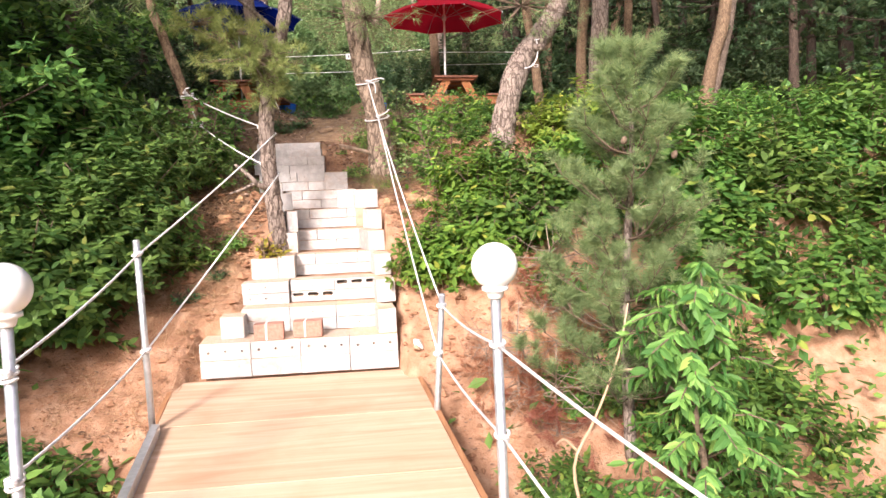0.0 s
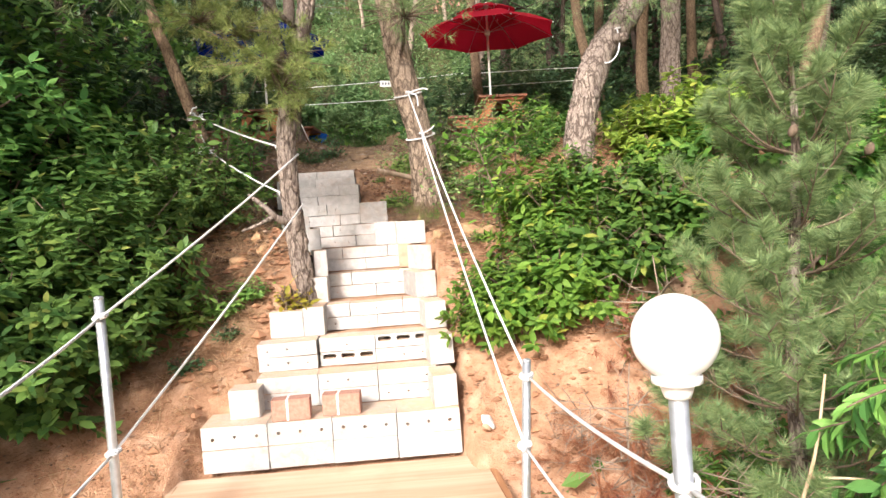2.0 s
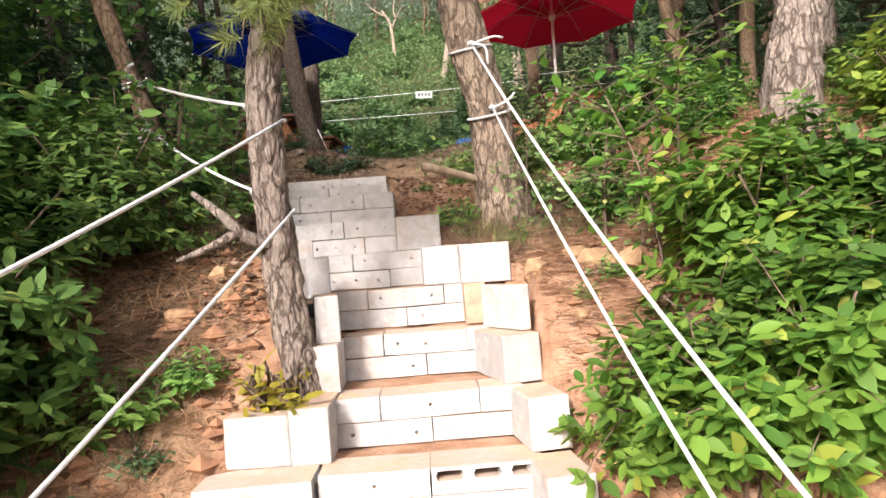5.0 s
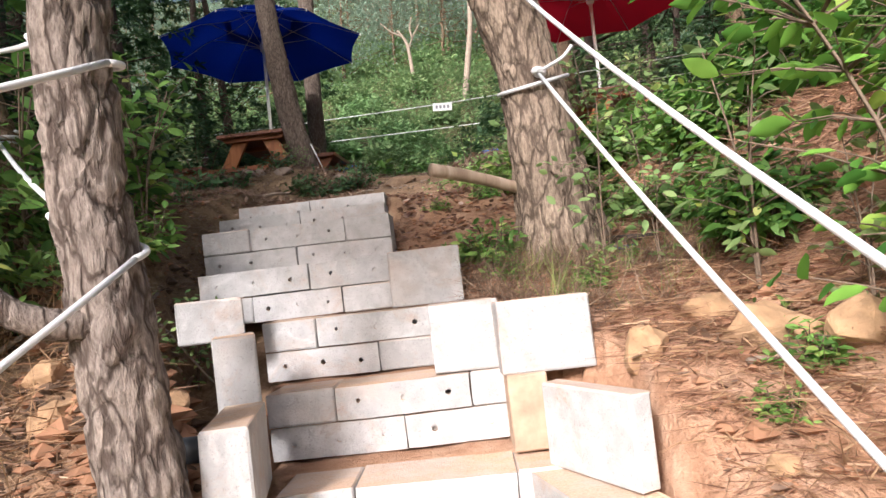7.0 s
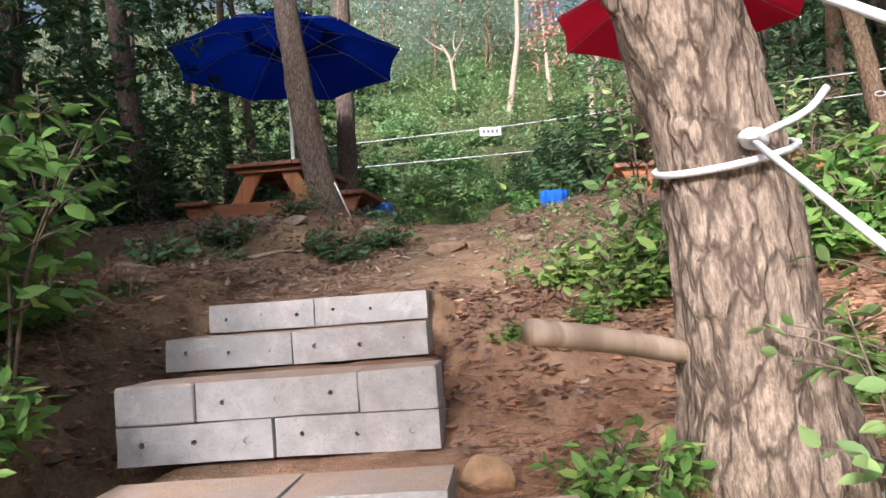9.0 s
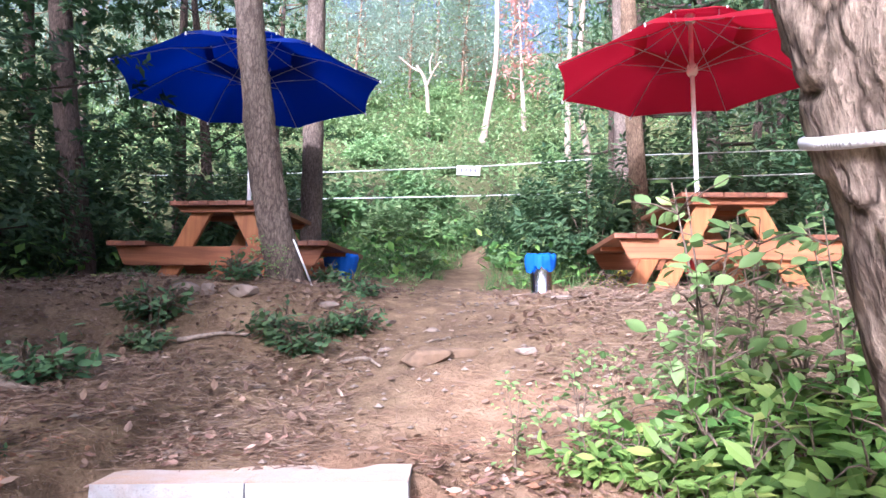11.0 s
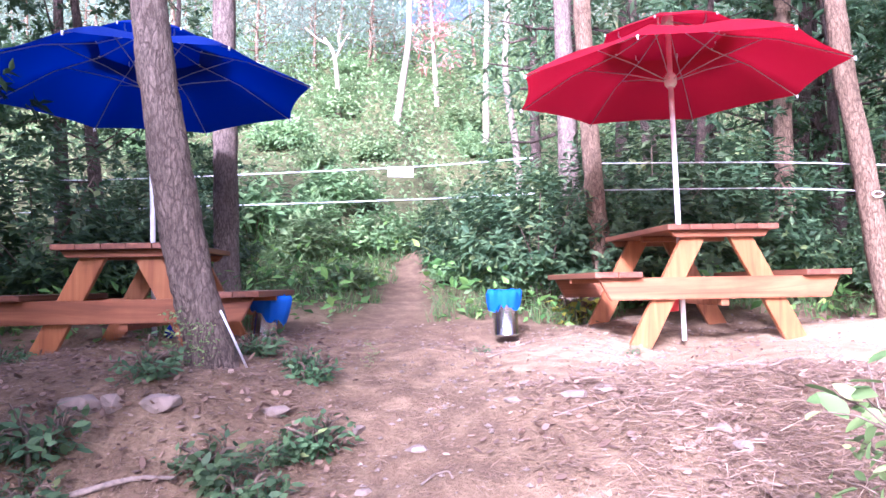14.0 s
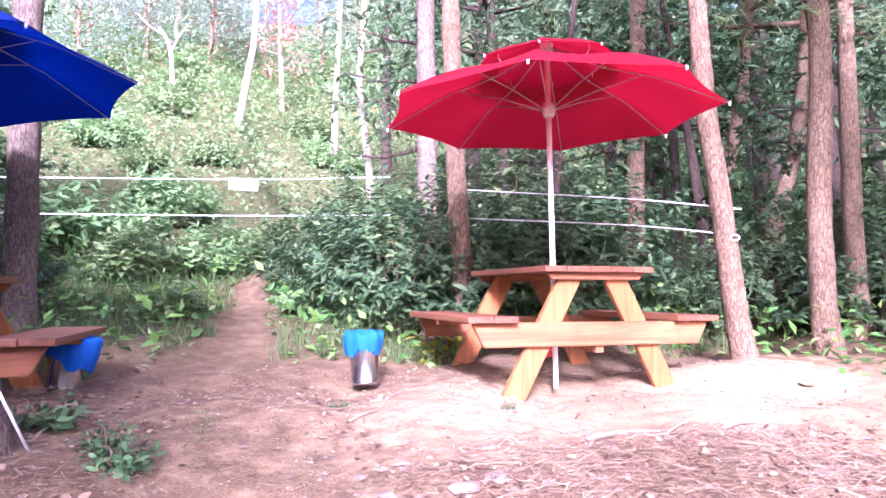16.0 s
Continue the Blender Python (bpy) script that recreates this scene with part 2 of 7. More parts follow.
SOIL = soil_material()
CONCRETE = concrete_material()
DUSTY = plain_material("soil_stained_concrete", (0.50, 0.36, 0.25), 0.93, 0.0, 0.2, 14, 0.004)
DECKWOOD = wood_material("deck_plywood", (0.47, 0.30, 0.185), (0.58, 0.405, 0.28), (0.66, 0.49, 0.365), 0, 0.5, 0.75)
EDGEWOOD = wood_material("edge_timber", (0.22, 0.10, 0.05), (0.34, 0.17, 0.08), (0.42, 0.23, 0.12), 1, 1.0)
TABLEWOOD = wood_material("stained_timber", (0.14, 0.046, 0.017), (0.26, 0.095, 0.036), (0.345, 0.142, 0.056), 0, 0.8, 0.6)
TOPWOOD = wood_material("stained_top_timber", (0.09, 0.034, 0.02), (0.17, 0.066, 0.033), (0.25, 0.10, 0.048), 1, 0.8, 0.5)
GALV = plain_material("galvanised_steel", (0.62, 0.65, 0.68), 0.42, 0.75, 0.1, 30)
STEEL = plain_material("brushed_steel", (0.72, 0.73, 0.75), 0.22, 1.0, 0.06, 8, 0)
RIBSTEEL = plain_material("pale_rib_steel", (0.50, 0.46, 0.46), 0.5, 0.3, 0.08)
WHITEPAINT = plain_material("white_paint", (0.80, 0.81, 0.80), 0.45, 0.0, 0.05)
GLOBE = plain_material("opal_plastic", (0.86, 0.86, 0.85), 0.25, 0.0, 0.02, 5, 0)
BRICK = plain_material("fired_clay", (0.42, 0.225, 0.165), 0.9, 0.0, 0.15, 40, 0.003)
ROPE = rope_material()
REDCLOTH = cloth_material("red_canvas", (0.46, 0.012, 0.032), (0.44, 0.008, 0.026))
BLUECLOTH = cloth_material("blue_canvas", (0.008, 0.030, 0.25), (0.003, 0.016, 0.21))
BLUEBAG = cloth_material("blue_plastic_bag", (0.035, 0.19, 0.74), (0.04, 0.23, 0.82))
REDPLASTIC = plain_material("red_plastic", (0.62, 0.03, 0.03), 0.4)
ROCK = plain_material("sandstone", (0.50, 0.315, 0.17), 0.92, 0.0, 0.25, 14, 0.03)
BROWNROCK = plain_material("brown_stone", (0.21, 0.14, 0.085), 0.92, 0.0, 0.25, 14, 0.03)
SLATE = plain_material("dark_slate", (0.075, 0.066, 0.062), 0.85, 0.0, 0.2, 25, 0.01)
PALEROCK = plain_material("pale_stone", (0.28, 0.22, 0.17), 0.92, 0.0, 0.2, 12, 0.02)
DEADWOOD = wood_material("peeled_branch", (0.34, 0.23, 0.14), (0.5, 0.37, 0.24), (0.58, 0.45, 0.31), 2, 0.7, 0.8)
GREYWOOD = wood_material("weathered_log", (0.26, 0.19, 0.13), (0.42, 0.32, 0.23), (0.52, 0.42, 0.32), 2, 0.7, 0.85)
TWIG = plain_material("twig_bark", (0.20, 0.145, 0.10), 0.9, 0.0, 0.25, 60, 0.002)
PINEBARK = bark_material("pine_bark", (0.35, 0.295, 0.255), (0.095, 0.07, 0.056), (0.49, 0.405, 0.335), 20.0, 0.95)
TANBARK = bark_material("tan_pine_bark", (0.42, 0.325, 0.24), (0.10, 0.073, 0.054), (0.57, 0.45, 0.335), 17.0, 0.9)
REDBARK = bark_material("red_pine_bark", (0.30, 0.205, 0.13), (0.085, 0.056, 0.038), (0.39, 0.285, 0.18))
# bark darkened in its colour to paint the shade inside the wood
SHADETINTBARK = bark_material("shade_tinted_pine_bark", (0.13, 0.095, 0.075), (0.04, 0.03, 0.025), (0.18, 0.13, 0.10))
GREYBARK = bark_material("grey_bark", (0.27, 0.215, 0.17), (0.075, 0.055, 0.044), (0.35, 0.28, 0.22))
PALEBARK = plain_material("pale_bark", (0.33, 0.265, 0.20), 0.85, 0.0, 0.15, 12, 0.006)
LEAF = leaf_material("bush_leaf", (0.06, 0.15, 0.035), (0.215, 0.375, 0.08), (0.4, 0.46, 0.11))
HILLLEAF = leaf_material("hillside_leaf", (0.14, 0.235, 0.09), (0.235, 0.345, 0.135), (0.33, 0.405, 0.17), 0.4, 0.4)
LEAFMID = leaf_material("mid_leaf", (0.045, 0.115, 0.022), (0.155, 0.28, 0.048), (0.34, 0.38, 0.07))
LEAFBRIGHT = leaf_material("bright_leaf", (0.07, 0.17, 0.024), (0.21, 0.365, 0.05), (0.42, 0.45, 0.07), 0.4, 0.4)
# darker than LEAFDARK: the thicket's shade is painted into the leaves
SHADETINTLEAF = leaf_material("shade_tinted_leaf", (0.034, 0.072, 0.03), (0.09, 0.15, 0.06), (0.17, 0.2, 0.075), 0.6)
# LEAF darkened, so some of the left bushes' shade sits in the colour
SHADELEAF = leaf_material("shaded_leaf", (0.05, 0.125, 0.03), (0.185, 0.33, 0.07), (0.36, 0.42, 0.10))
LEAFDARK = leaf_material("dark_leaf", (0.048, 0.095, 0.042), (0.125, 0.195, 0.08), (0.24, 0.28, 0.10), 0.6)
WEEDLEAF = leaf_material("weed_leaf", (0.05, 0.11, 0.045), (0.13, 0.22, 0.085), (0.24, 0.30, 0.10), 0.5, 0.3)
SAPLEAF = leaf_material("sapling_leaf", (0.13, 0.22, 0.07), (0.31, 0.43, 0.15), (0.48, 0.50, 0.17), 0.45, 0.4)
CLUMPLEAF = leaf_material("clump_leaf", (0.09, 0.19, 0.04), (0.27, 0.42, 0.095), (0.47, 0.49, 0.14), 0.4, 0.4)
LIMELEAF = leaf_material("lime_leaf", (0.13, 0.22, 0.03), (0.34, 0.45, 0.065), (0.50, 0.50, 0.09), 0.4, 0.4)
LEAFYELLOW = leaf_material("yellowing_leaf", (0.30, 0.28, 0.03), (0.48, 0.42, 0.05), (0.6, 0.45, 0.05), 0.4, 0.4)
NEEDLE = leaf_material("pine_needle", (0.12, 0.20, 0.08), (0.31, 0.41, 0.17), (0.43, 0.46, 0.20), 0.5, 0.3)
OLIVENEEDLE = leaf_material("olive_needle", (0.13, 0.17, 0.05), (0.31, 0.35, 0.11), (0.44, 0.40, 0.16), 0.5, 0.3)
DRYNEEDLE = leaf_material("dry_needle", (0.20, 0.07, 0.035), (0.36, 0.15, 0.08), (0.45, 0.25, 0.15), 0.5, 0.2)
DULLSTRAW = leaf_material("dull_straw", (0.13, 0.086, 0.058), (0.31, 0.224, 0.148), (0.48, 0.385, 0.26), 0.5, 0.1)
STRAW = leaf_material("needle_straw", (0.20, 0.105, 0.055), (0.42, 0.265, 0.15), (0.56, 0.42, 0.275), 0.5, 0.1)
PALELITTER = leaf_material("pale_fallen_leaf", (0.22, 0.13, 0.085), (0.46, 0.31, 0.21), (0.66, 0.52, 0.39), 0.6, 0.1)
LITTER = leaf_material("fallen_leaf", (0.12, 0.075, 0.05), (0.33, 0.225, 0.15), (0.60, 0.47, 0.35), 0.6, 0.1)
# distance haze is put into this needle colour: paler and bluer than NEEDLE
HAZENEEDLE = leaf_material("hazed_pine_foliage", (0.19, 0.275, 0.20), (0.28, 0.38, 0.28), (0.34, 0.435, 0.31), 0.5, 0.3)
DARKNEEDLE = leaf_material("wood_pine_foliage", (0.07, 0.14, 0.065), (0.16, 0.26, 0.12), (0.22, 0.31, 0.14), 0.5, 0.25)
RUSTNEEDLE = leaf_material("rusty_foliage", (0.45, 0.22, 0.16), (0.6, 0.35, 0.27), (0.65, 0.42, 0.3), 0.5, 0.2)
PALETWIG = plain_material("dry_twig", (0.32, 0.25, 0.19), 0.9, 0.0, 0.2, 60, 0.002)
BROWNCLOD = plain_material("brown_clod", (0.19, 0.12, 0.075), 0.95, 0.0, 0.35, 10, 0.01)
CRUMB = plain_material("dry_clod", (0.42, 0.22, 0.12), 0.95, 0.0, 0.25, 8, 0.01)
GRASS = leaf_material("grass_blade", (0.06, 0.13, 0.04), (0.17, 0.26, 0.08), (0.36, 0.36, 0.16), 0.5, 0.35)


# ---- mesh helpers ----
def mesh_np(name, verts, faces, material, smooth=False):
    """A mesh from an array of places and an array of triangles or quads."""
    verts, faces = np.asarray(verts, dtype=np.float32), np.asarray(faces, dtype=np.int32)
    k = faces.shape[1]
    me = bpy.data.meshes.new(name)
    me.vertices.add(len(verts))
    me.vertices.foreach_set("co", verts.ravel())
    me.loops.add(faces.size)
    me.loops.foreach_set("vertex_index", faces.ravel())
    me.polygons.add(len(faces))
    me.polygons.foreach_set("loop_start", np.arange(0, faces.size, k, dtype=np.int32))
    me.polygons.foreach_set("use_smooth", np.full(len(faces), smooth))
    me.update(calc_edges=True)
    me.validate()
    me.materials.append(material)
    return me


def mesh_bm(name, bm, material, smooth=False):
    me = bpy.data.meshes.new(name)
    bmesh.ops.recalc_face_normals(bm, faces=bm.faces)
    for f in bm.faces:
        f.smooth = smooth
    bm.to_mesh(me)
    bm.free()
    me.materials.append(material)
    return me


def part(name, data, parent, label="", m=None, kind=""):
    """One mesh object under a thing or under a part."""
    ob = new(name, data)
    ob.parent = parent
    if m is not None:
        ob.matrix_basis = m
    return tagged(ob, label, kind=kind)


def thing(name, m, label, category, group="", kind="", data=None):
    ob = new(name, data)
    ob.matrix_basis = m
    if data is None:
        ob.empty_display_size = 0.1
    return tagged(ob, label, category, group, kind)


def box_bm(sx, sy, sz, bevel=0.006, centre=(0, 0, 0), jitter=0.0, seed=0):
    bm = bmesh.new()
    bmesh.ops.create_cube(bm, size=1.0)
    for v in bm.verts:
        v.co = Vector((v.co.x * sx + centre[0], v.co.y * sy + centre[1], v.co.z * sz + centre[2]))
    if bevel:
        bmesh.ops.bevel(bm, geom=list(bm.edges), offset=bevel, segments=2, affect="EDGES", profile=0.6)
    if jitter:
        rng = random.Random(seed)
        for v in bm.verts:
            v.co += Vector((rng.uniform(-1, 1), rng.uniform(-1, 1), rng.uniform(-1, 1))) * jitter
    return bm


def frames_along(points):
    pts = [Vector(p) for p in points]
    out, ref = [], None
    for i, p in enumerate(pts):
        t = (pts[min(i + 1, len(pts) - 1)] - pts[max(i - 1, 0)]).normalized()
        if ref is None:
            ref = t.orthogonal().normalized()
        ref = (ref - t * ref.dot(t)).normalized()
        out.append((p, ref, t.cross(ref)))
    return out


def tube(points, radii, sides=8, cap=True, base=0):
    """Places and quads of a tapered tube along the points."""
    verts, faces = [], []
    fr = frames_along(points)
    for (p, a, c), r in zip(fr, radii):
        for k in range(sides):
            w = 2 * math.pi * k / sides
            verts.append(p + a * (r * math.cos(w)) + c * (r * math.sin(w)))
    n = len(fr)
    for i in range(n - 1):
        for k in range(sides):
            k2 = (k + 1) % sides
            faces.append((base + i * sides + k, base + i * sides + k2, base + (i + 1) * sides + k2, base + (i + 1) * sides + k))
    if cap:
        verts += [fr[0][0], fr[-1][0]]
        e0, e1 = base + n * sides, base + n * sides + 1
        for k in range(sides):
            k2 = (k + 1) % sides
            faces.append((e0, base + k2, base + k, e0))
            faces.append((e1, base + (n - 1) * sides + k, base + (n - 1) * sides + k2, e1))
    return verts, faces


def mesh_tubes(name, tubes, material, sides=6, smooth=True):
    """One mesh of several tubes: (points, radii)."""
    verts, faces = [], []
    for pts, rad in tubes:
        v, f = tube(pts, rad, sides, True, len(verts))
        verts += v
        faces += f
    me = bpy.data.meshes.new(name)
    me.from_pydata([tuple(v) for v in verts], [], [tuple(dict.fromkeys(f)) for f in faces])
    me.polygons.foreach_set("use_smooth", np.full(len(me.polygons), smooth))
    me.materials.append(material)
    return me


def curve_pts(points, n):
    """n places along a smooth curve through the points."""
    p = [np.array(q, dtype=float) for q in points]
    p = [2 * p[0] - p[1]] + p + [2 * p[-1] - p[-2]]
    segs, out = len(p) - 3, []
    for i in range(n):
        u = i / (n - 1) * segs
        k = min(int(u), segs - 1)
        t = u - k
        a, b2, c, d = p[k:k + 4]
        out.append(0.5 * (2 * b2 + (c - a) * t + (2 * a - 5 * b2 + 4 * c - d) * t * t + (3 * b2 - a - 3 * c + d) * t ** 3))
    return [Vector(q) for q in out]


def lathe(name, profile, material, sides=24, smooth=True):
    """A turned shape from (radius, height) pairs."""
    verts, faces = [], []
    for r, z in profile:
        for k in range(sides):
            w = 2 * math.pi * k / sides
            verts.append((r * math.cos(w), r * math.sin(w), z))
    for i in range(len(profile) - 1):
        for k in range(sides):
            k2 = (k + 1) % sides
            faces.append((i * sides + k, i * sides + k2, (i + 1) * sides + k2, (i + 1) * sides + k))
    return mesh_np(name, verts, faces, material, smooth)


# ---- foliage helpers ----
def unit(a):
    return a / np.maximum(np.linalg.norm(a, axis=1, keepdims=True), 1e-9)


def leaf_mesh(name, pos, way, up, length, width, material, droop=0.12, detail=1):
    """Cupped, pointed leaves. detail 0: two triangles each, 1: four, 2: eight, 3: sixteen, with rounder outlines."""
    way, n = unit(way), len(pos)
    side = unit(np.cross(way, up))
    up = np.cross(side, way)
    L, W = length[:, None], width[:, None]

    def at(f, s, h, d):
        return pos + way * L * f + side * W * s + up * W * h - up * L * d

    tip = at(1.0, 0, 0, droop)
    if detail == 0:
        v, f = [pos, at(0.45, 0.5, 0.05, 0), tip, at(0.45, -0.5, 0.05, 0)], [[0, 2, 1], [0, 3, 2]]
    elif detail == 1:
        v = [pos, at(0.27, 0.42, 0.05, 0), at(0.63, 0.43, 0.03, droop * 0.4), tip, at(0.63, -0.43, 0.03, droop * 0.4), at(0.27, -0.42, 0.05, 0)]
        f = [[0, 5, 1], [1, 5, 4], [1, 4, 2], [2, 4, 3]]
    elif detail == 2:
        v = [pos, at(0.28, 0.42, 0.07, 0.0), at(0.62, 0.44, 0.06, droop * 0.35), tip, at(0.62, -0.44, 0.06, droop * 0.35), at(0.28, -0.42, 0.07, 0.0),
             at(0.3, 0, -0.08, 0.0), at(0.64, 0, -0.07, droop * 0.35)]
        f = [[0, 6, 1], [0, 5, 6], [1, 6, 7], [1, 7, 2], [6, 5, 4], [6, 4, 7], [2, 7, 3], [7, 4, 3]]
    else:
        v, f = [pos], []
        rows = [(0.14, 0.27, 0.0), (0.36, 0.47, 0.1), (0.62, 0.44, 0.35), (0.84, 0.23, 0.7)]
        for a, s, d in rows:
            v += [at(a, s, 0.09, droop * d), at(a, 0, -0.06, droop * d), at(a, -s, 0.09, droop * d)]
        v.append(tip)
        f = [[0, 2, 1], [0, 3, 2], [10, 11, 13], [11, 12, 13]]
        for q in (1, 4, 7):
            f += [[q, q + 1, q + 4], [q, q + 4, q + 3], [q + 1, q + 2, q + 5], [q + 1, q + 5, q + 4]]
    k = len(v)
    f = (np.arange(n)[:, None, None] * k + np.array(f)[None]).reshape(-1, 3)
    return mesh_np(name, np.stack(v, 1).reshape(-1, 3), f, material, detail == 3)


def needle_mesh(name, pos, way, length, width, material):
    """Thin pointed needles, one triangle each."""
    rng = np.random.default_rng(len(pos))
    side = unit(np.cross(way, rng.normal(size=way.shape)))
    v = np.stack([pos + side * width, pos - side * width, pos + unit(way) * length[:, None]], 1).reshape(-1, 3)
    return mesh_np(name, v, np.arange(len(pos) * 3).reshape(-1, 3), material)


def sprays(rng, tips, out, per, size, spread, flat=0.55, slim=0.45):
    """Leaves in sprays at the twig tips: pos, way, up, length, width."""
    n = len(tips)
    t = np.repeat(tips, per, 0)
    o = unit(np.repeat(out, per, 0))
    a = np.tile(np.arange(per), n) * 2.4 + np.repeat(rng.uniform(0, 6.28, n), per)
    ref = unit(np.cross(o, np.array([0.13, 0.21, 1.0])))
    ref2 = np.cross(o, ref)
    ring = ref * np.cos(a)[:, None] + ref2 * np.sin(a)[:, None]
    back = np.tile(np.linspace(0, 1, per), n)
    pos = t - o * (back * spread)[:, None]
    way = ring * 0.85 + o * (0.75 - 0.5 * back)[:, None] + rng.normal(0, 0.18, (n * per, 3))
    way[:, 2] = way[:, 2] * flat - 0.22 * back
    up = np.tile([0.0, 0.0, 1.0], (n * per, 1)) * 0.5 + o * 0.75 + rng.normal(0, 0.25, (n * per, 3))
    length = size * rng.uniform(0.65, 1.35, n * per)
    return pos, way, up, length, length * slim * rng.uniform(0.85, 1.2, n * per)


def lumpy(rng, n, lumps=11, inner=0.72):
    """Directions and relative radii of a crown with an uneven outline."""
    d = unit(rng.normal(size=(n, 3)))
    d[:, 2] = np.abs(d[:, 2]) * 1.0 - 0.22
    d = unit(d)
    c = unit(rng.normal(size=(lumps, 3)))
    c[:, 2] = np.abs(c[:, 2])
    near = (d @ unit(c).T).max(1)
    r = 0.50 + 0.58 * np.clip((near - 0.6) / 0.4, 0, 1)
    return d, r * rng.uniform(inner, 1.0, n)


def make_bush(seed, rx, rz, twigs, size, material, label, per=8, category="bush", stems=7, spread=0.16, name="bush", inner=0.6, detail=1, shown=44):
    """A bush with stems and leafy twigs, its base at the origin."""
    rng = np.random.default_rng(seed)
    d, r = lumpy(rng, twigs, inner=inner)
    tips = d * r[:, None] * np.array([rx, rx, rz])
    tips[:, 2] += rz * 0.32
    tips[:, 2] = np.maximum(tips[:, 2], 0.03 + 0.1 * rng.random(twigs))
    out = unit(d + np.array([0, 0, 0.35]))
    root = thing(name, Matrix(), label, category)
    part("foliage", leaf_mesh("foliage", *sprays(rng, tips, out, per, size, spread), material, 0.12, detail), root, kind="stuff")
    tubes, tops = [], []
    for k in range(stems):
        a = 6.28 * k / stems + rng.uniform(-0.3, 0.3)
        e = np.array([math.cos(a) * rx * 0.55, math.sin(a) * rx * 0.55, rz * rng.uniform(0.55, 1.0)])
        mid = e * np.array([0.35, 0.35, 0.55]) + rng.normal(0, 0.03, 3)
        pts = curve_pts([(0.05 * math.cos(a), 0.05 * math.sin(a), -0.12), mid, e], 7)
        tubes.append((pts, np.linspace(0.013, 0.005, 7)))
        tops += pts[2:]
    tops_np = np.array([tuple(q) for q in tops])
    for i in rng.choice(twigs, min(twigs, shown), replace=False):
        k = np.argmin(((tops_np - tips[i] * 0.7) ** 2).sum(1))
        m2 = (tops_np[k] + tips[i]) / 2 + np.array([0, 0, 0.03])
        tubes.append((curve_pts([tops_np[k], m2, tips[i]], 4), np.linspace(0.005, 0.002, 4)))
    part("branchwork", mesh_tubes("branchwork", tubes, TWIG, 3), root, kind="stuff")
    return root


def put_copies(proto, places, group=""):
    """Stands copies of a plant at (x, y, scale, turn[, drop]); the first is the plant itself."""
    for i, (x, y, s, turn, *drop) in enumerate(places):
        z = ground(x, y) - (drop[0] if drop else 0.03)
        m = Matrix.Translation((x, y, z)) @ Matrix.Rotation(radians(turn), 4, "Z") @ Matrix.Rotation(radians(((i * 37) % 13) - 6), 4, "X") @ Matrix.Scale(s, 4)
        if i == 0:
            proto.matrix_basis = m
            ob = proto
        else:
            ob = copy_thing(proto, Matrix())
            ob.matrix_basis = m
        if group:
            tagged(ob, group=group)


# ---- the lie of the land ----
def table(y, rows):
    ys, zs = zip(*rows)
    return float(np.interp(y, ys, zs))


LEFT = [(-60, -2.4), (-2, -1.8), (2.5, -0.95), (4.5, -0.42), (5.5, 0.06), (6.0, 0.47), (6.25, 0.66), (6.5, 1.02), (7.0, 1.42), (7.5, 1.72), (8.2, 1.95), (9.0, 2.12), (10.0, 2.25), (10.4, 2.34), (10.75, 2.56), (11.05, 2.63), (13.5, 2.7), (16, 3.15), (28.6, 7.8), (50, 18.5), (80, 35), (130, 54), (300, 60), (900, 60)]
RIGHT = [(-60, -2.4), (-2, -1.8), (2.5, -1.15), (4.3, -0.55), (5.2, -0.1), (5.8, 0.36), (6.28, 0.86), (6.45, 1.12), (6.7, 1.28), (7.2, 1.37), (7.7, 1.5), (7.95, 1.6), (8.6, 1.92), (9.5, 2.12), (10.3, 2.36), (10.9, 2.54), (12.5, 2.6), (13.5, 2.66), (16, 3.15), (28.6, 7.8), (50, 18.5), (80, 35), (130, 54), (300, 60), (900, 60)]
BANK = [(-60, -2.4), (-2, -1.9), (2.5, -1.3), (4.2, -0.65), (5.2, 0.0), (6.0, 0.95), (6.7, 1.9), (7.5, 2.05), (9.0, 2.2), (11.0, 2.5), (13.5, 2.6), (16, 2.95), (28.6, 7.0), (50, 18.5), (80, 35), (130, 54), (300, 60), (900, 60)]
STEPS = [(-60, -2.6), (4.6, -0.75), (5.5, -0.3), (5.75, 0.05), (6.3, 0.4), (6.6, 0.6), (7.2, 0.95), (7.9, 1.4), (8.4, 1.68), (8.85, 1.85), (8.95, 2.02), (9.6, 2.1), (10.4, 2.27), (11.2, 2.5), (12.0, 2.58), (13.5, 2.68), (16, 3.05), (28.6, 7.7), (50, 18.5), (80, 35), (130, 54), (300, 60), (900, 60)]


def smooth_step(a, b, x):
    t = min(1.0, max(0.0, (x - a) / (b - a)))
    return t * t * (3 - 2 * t)


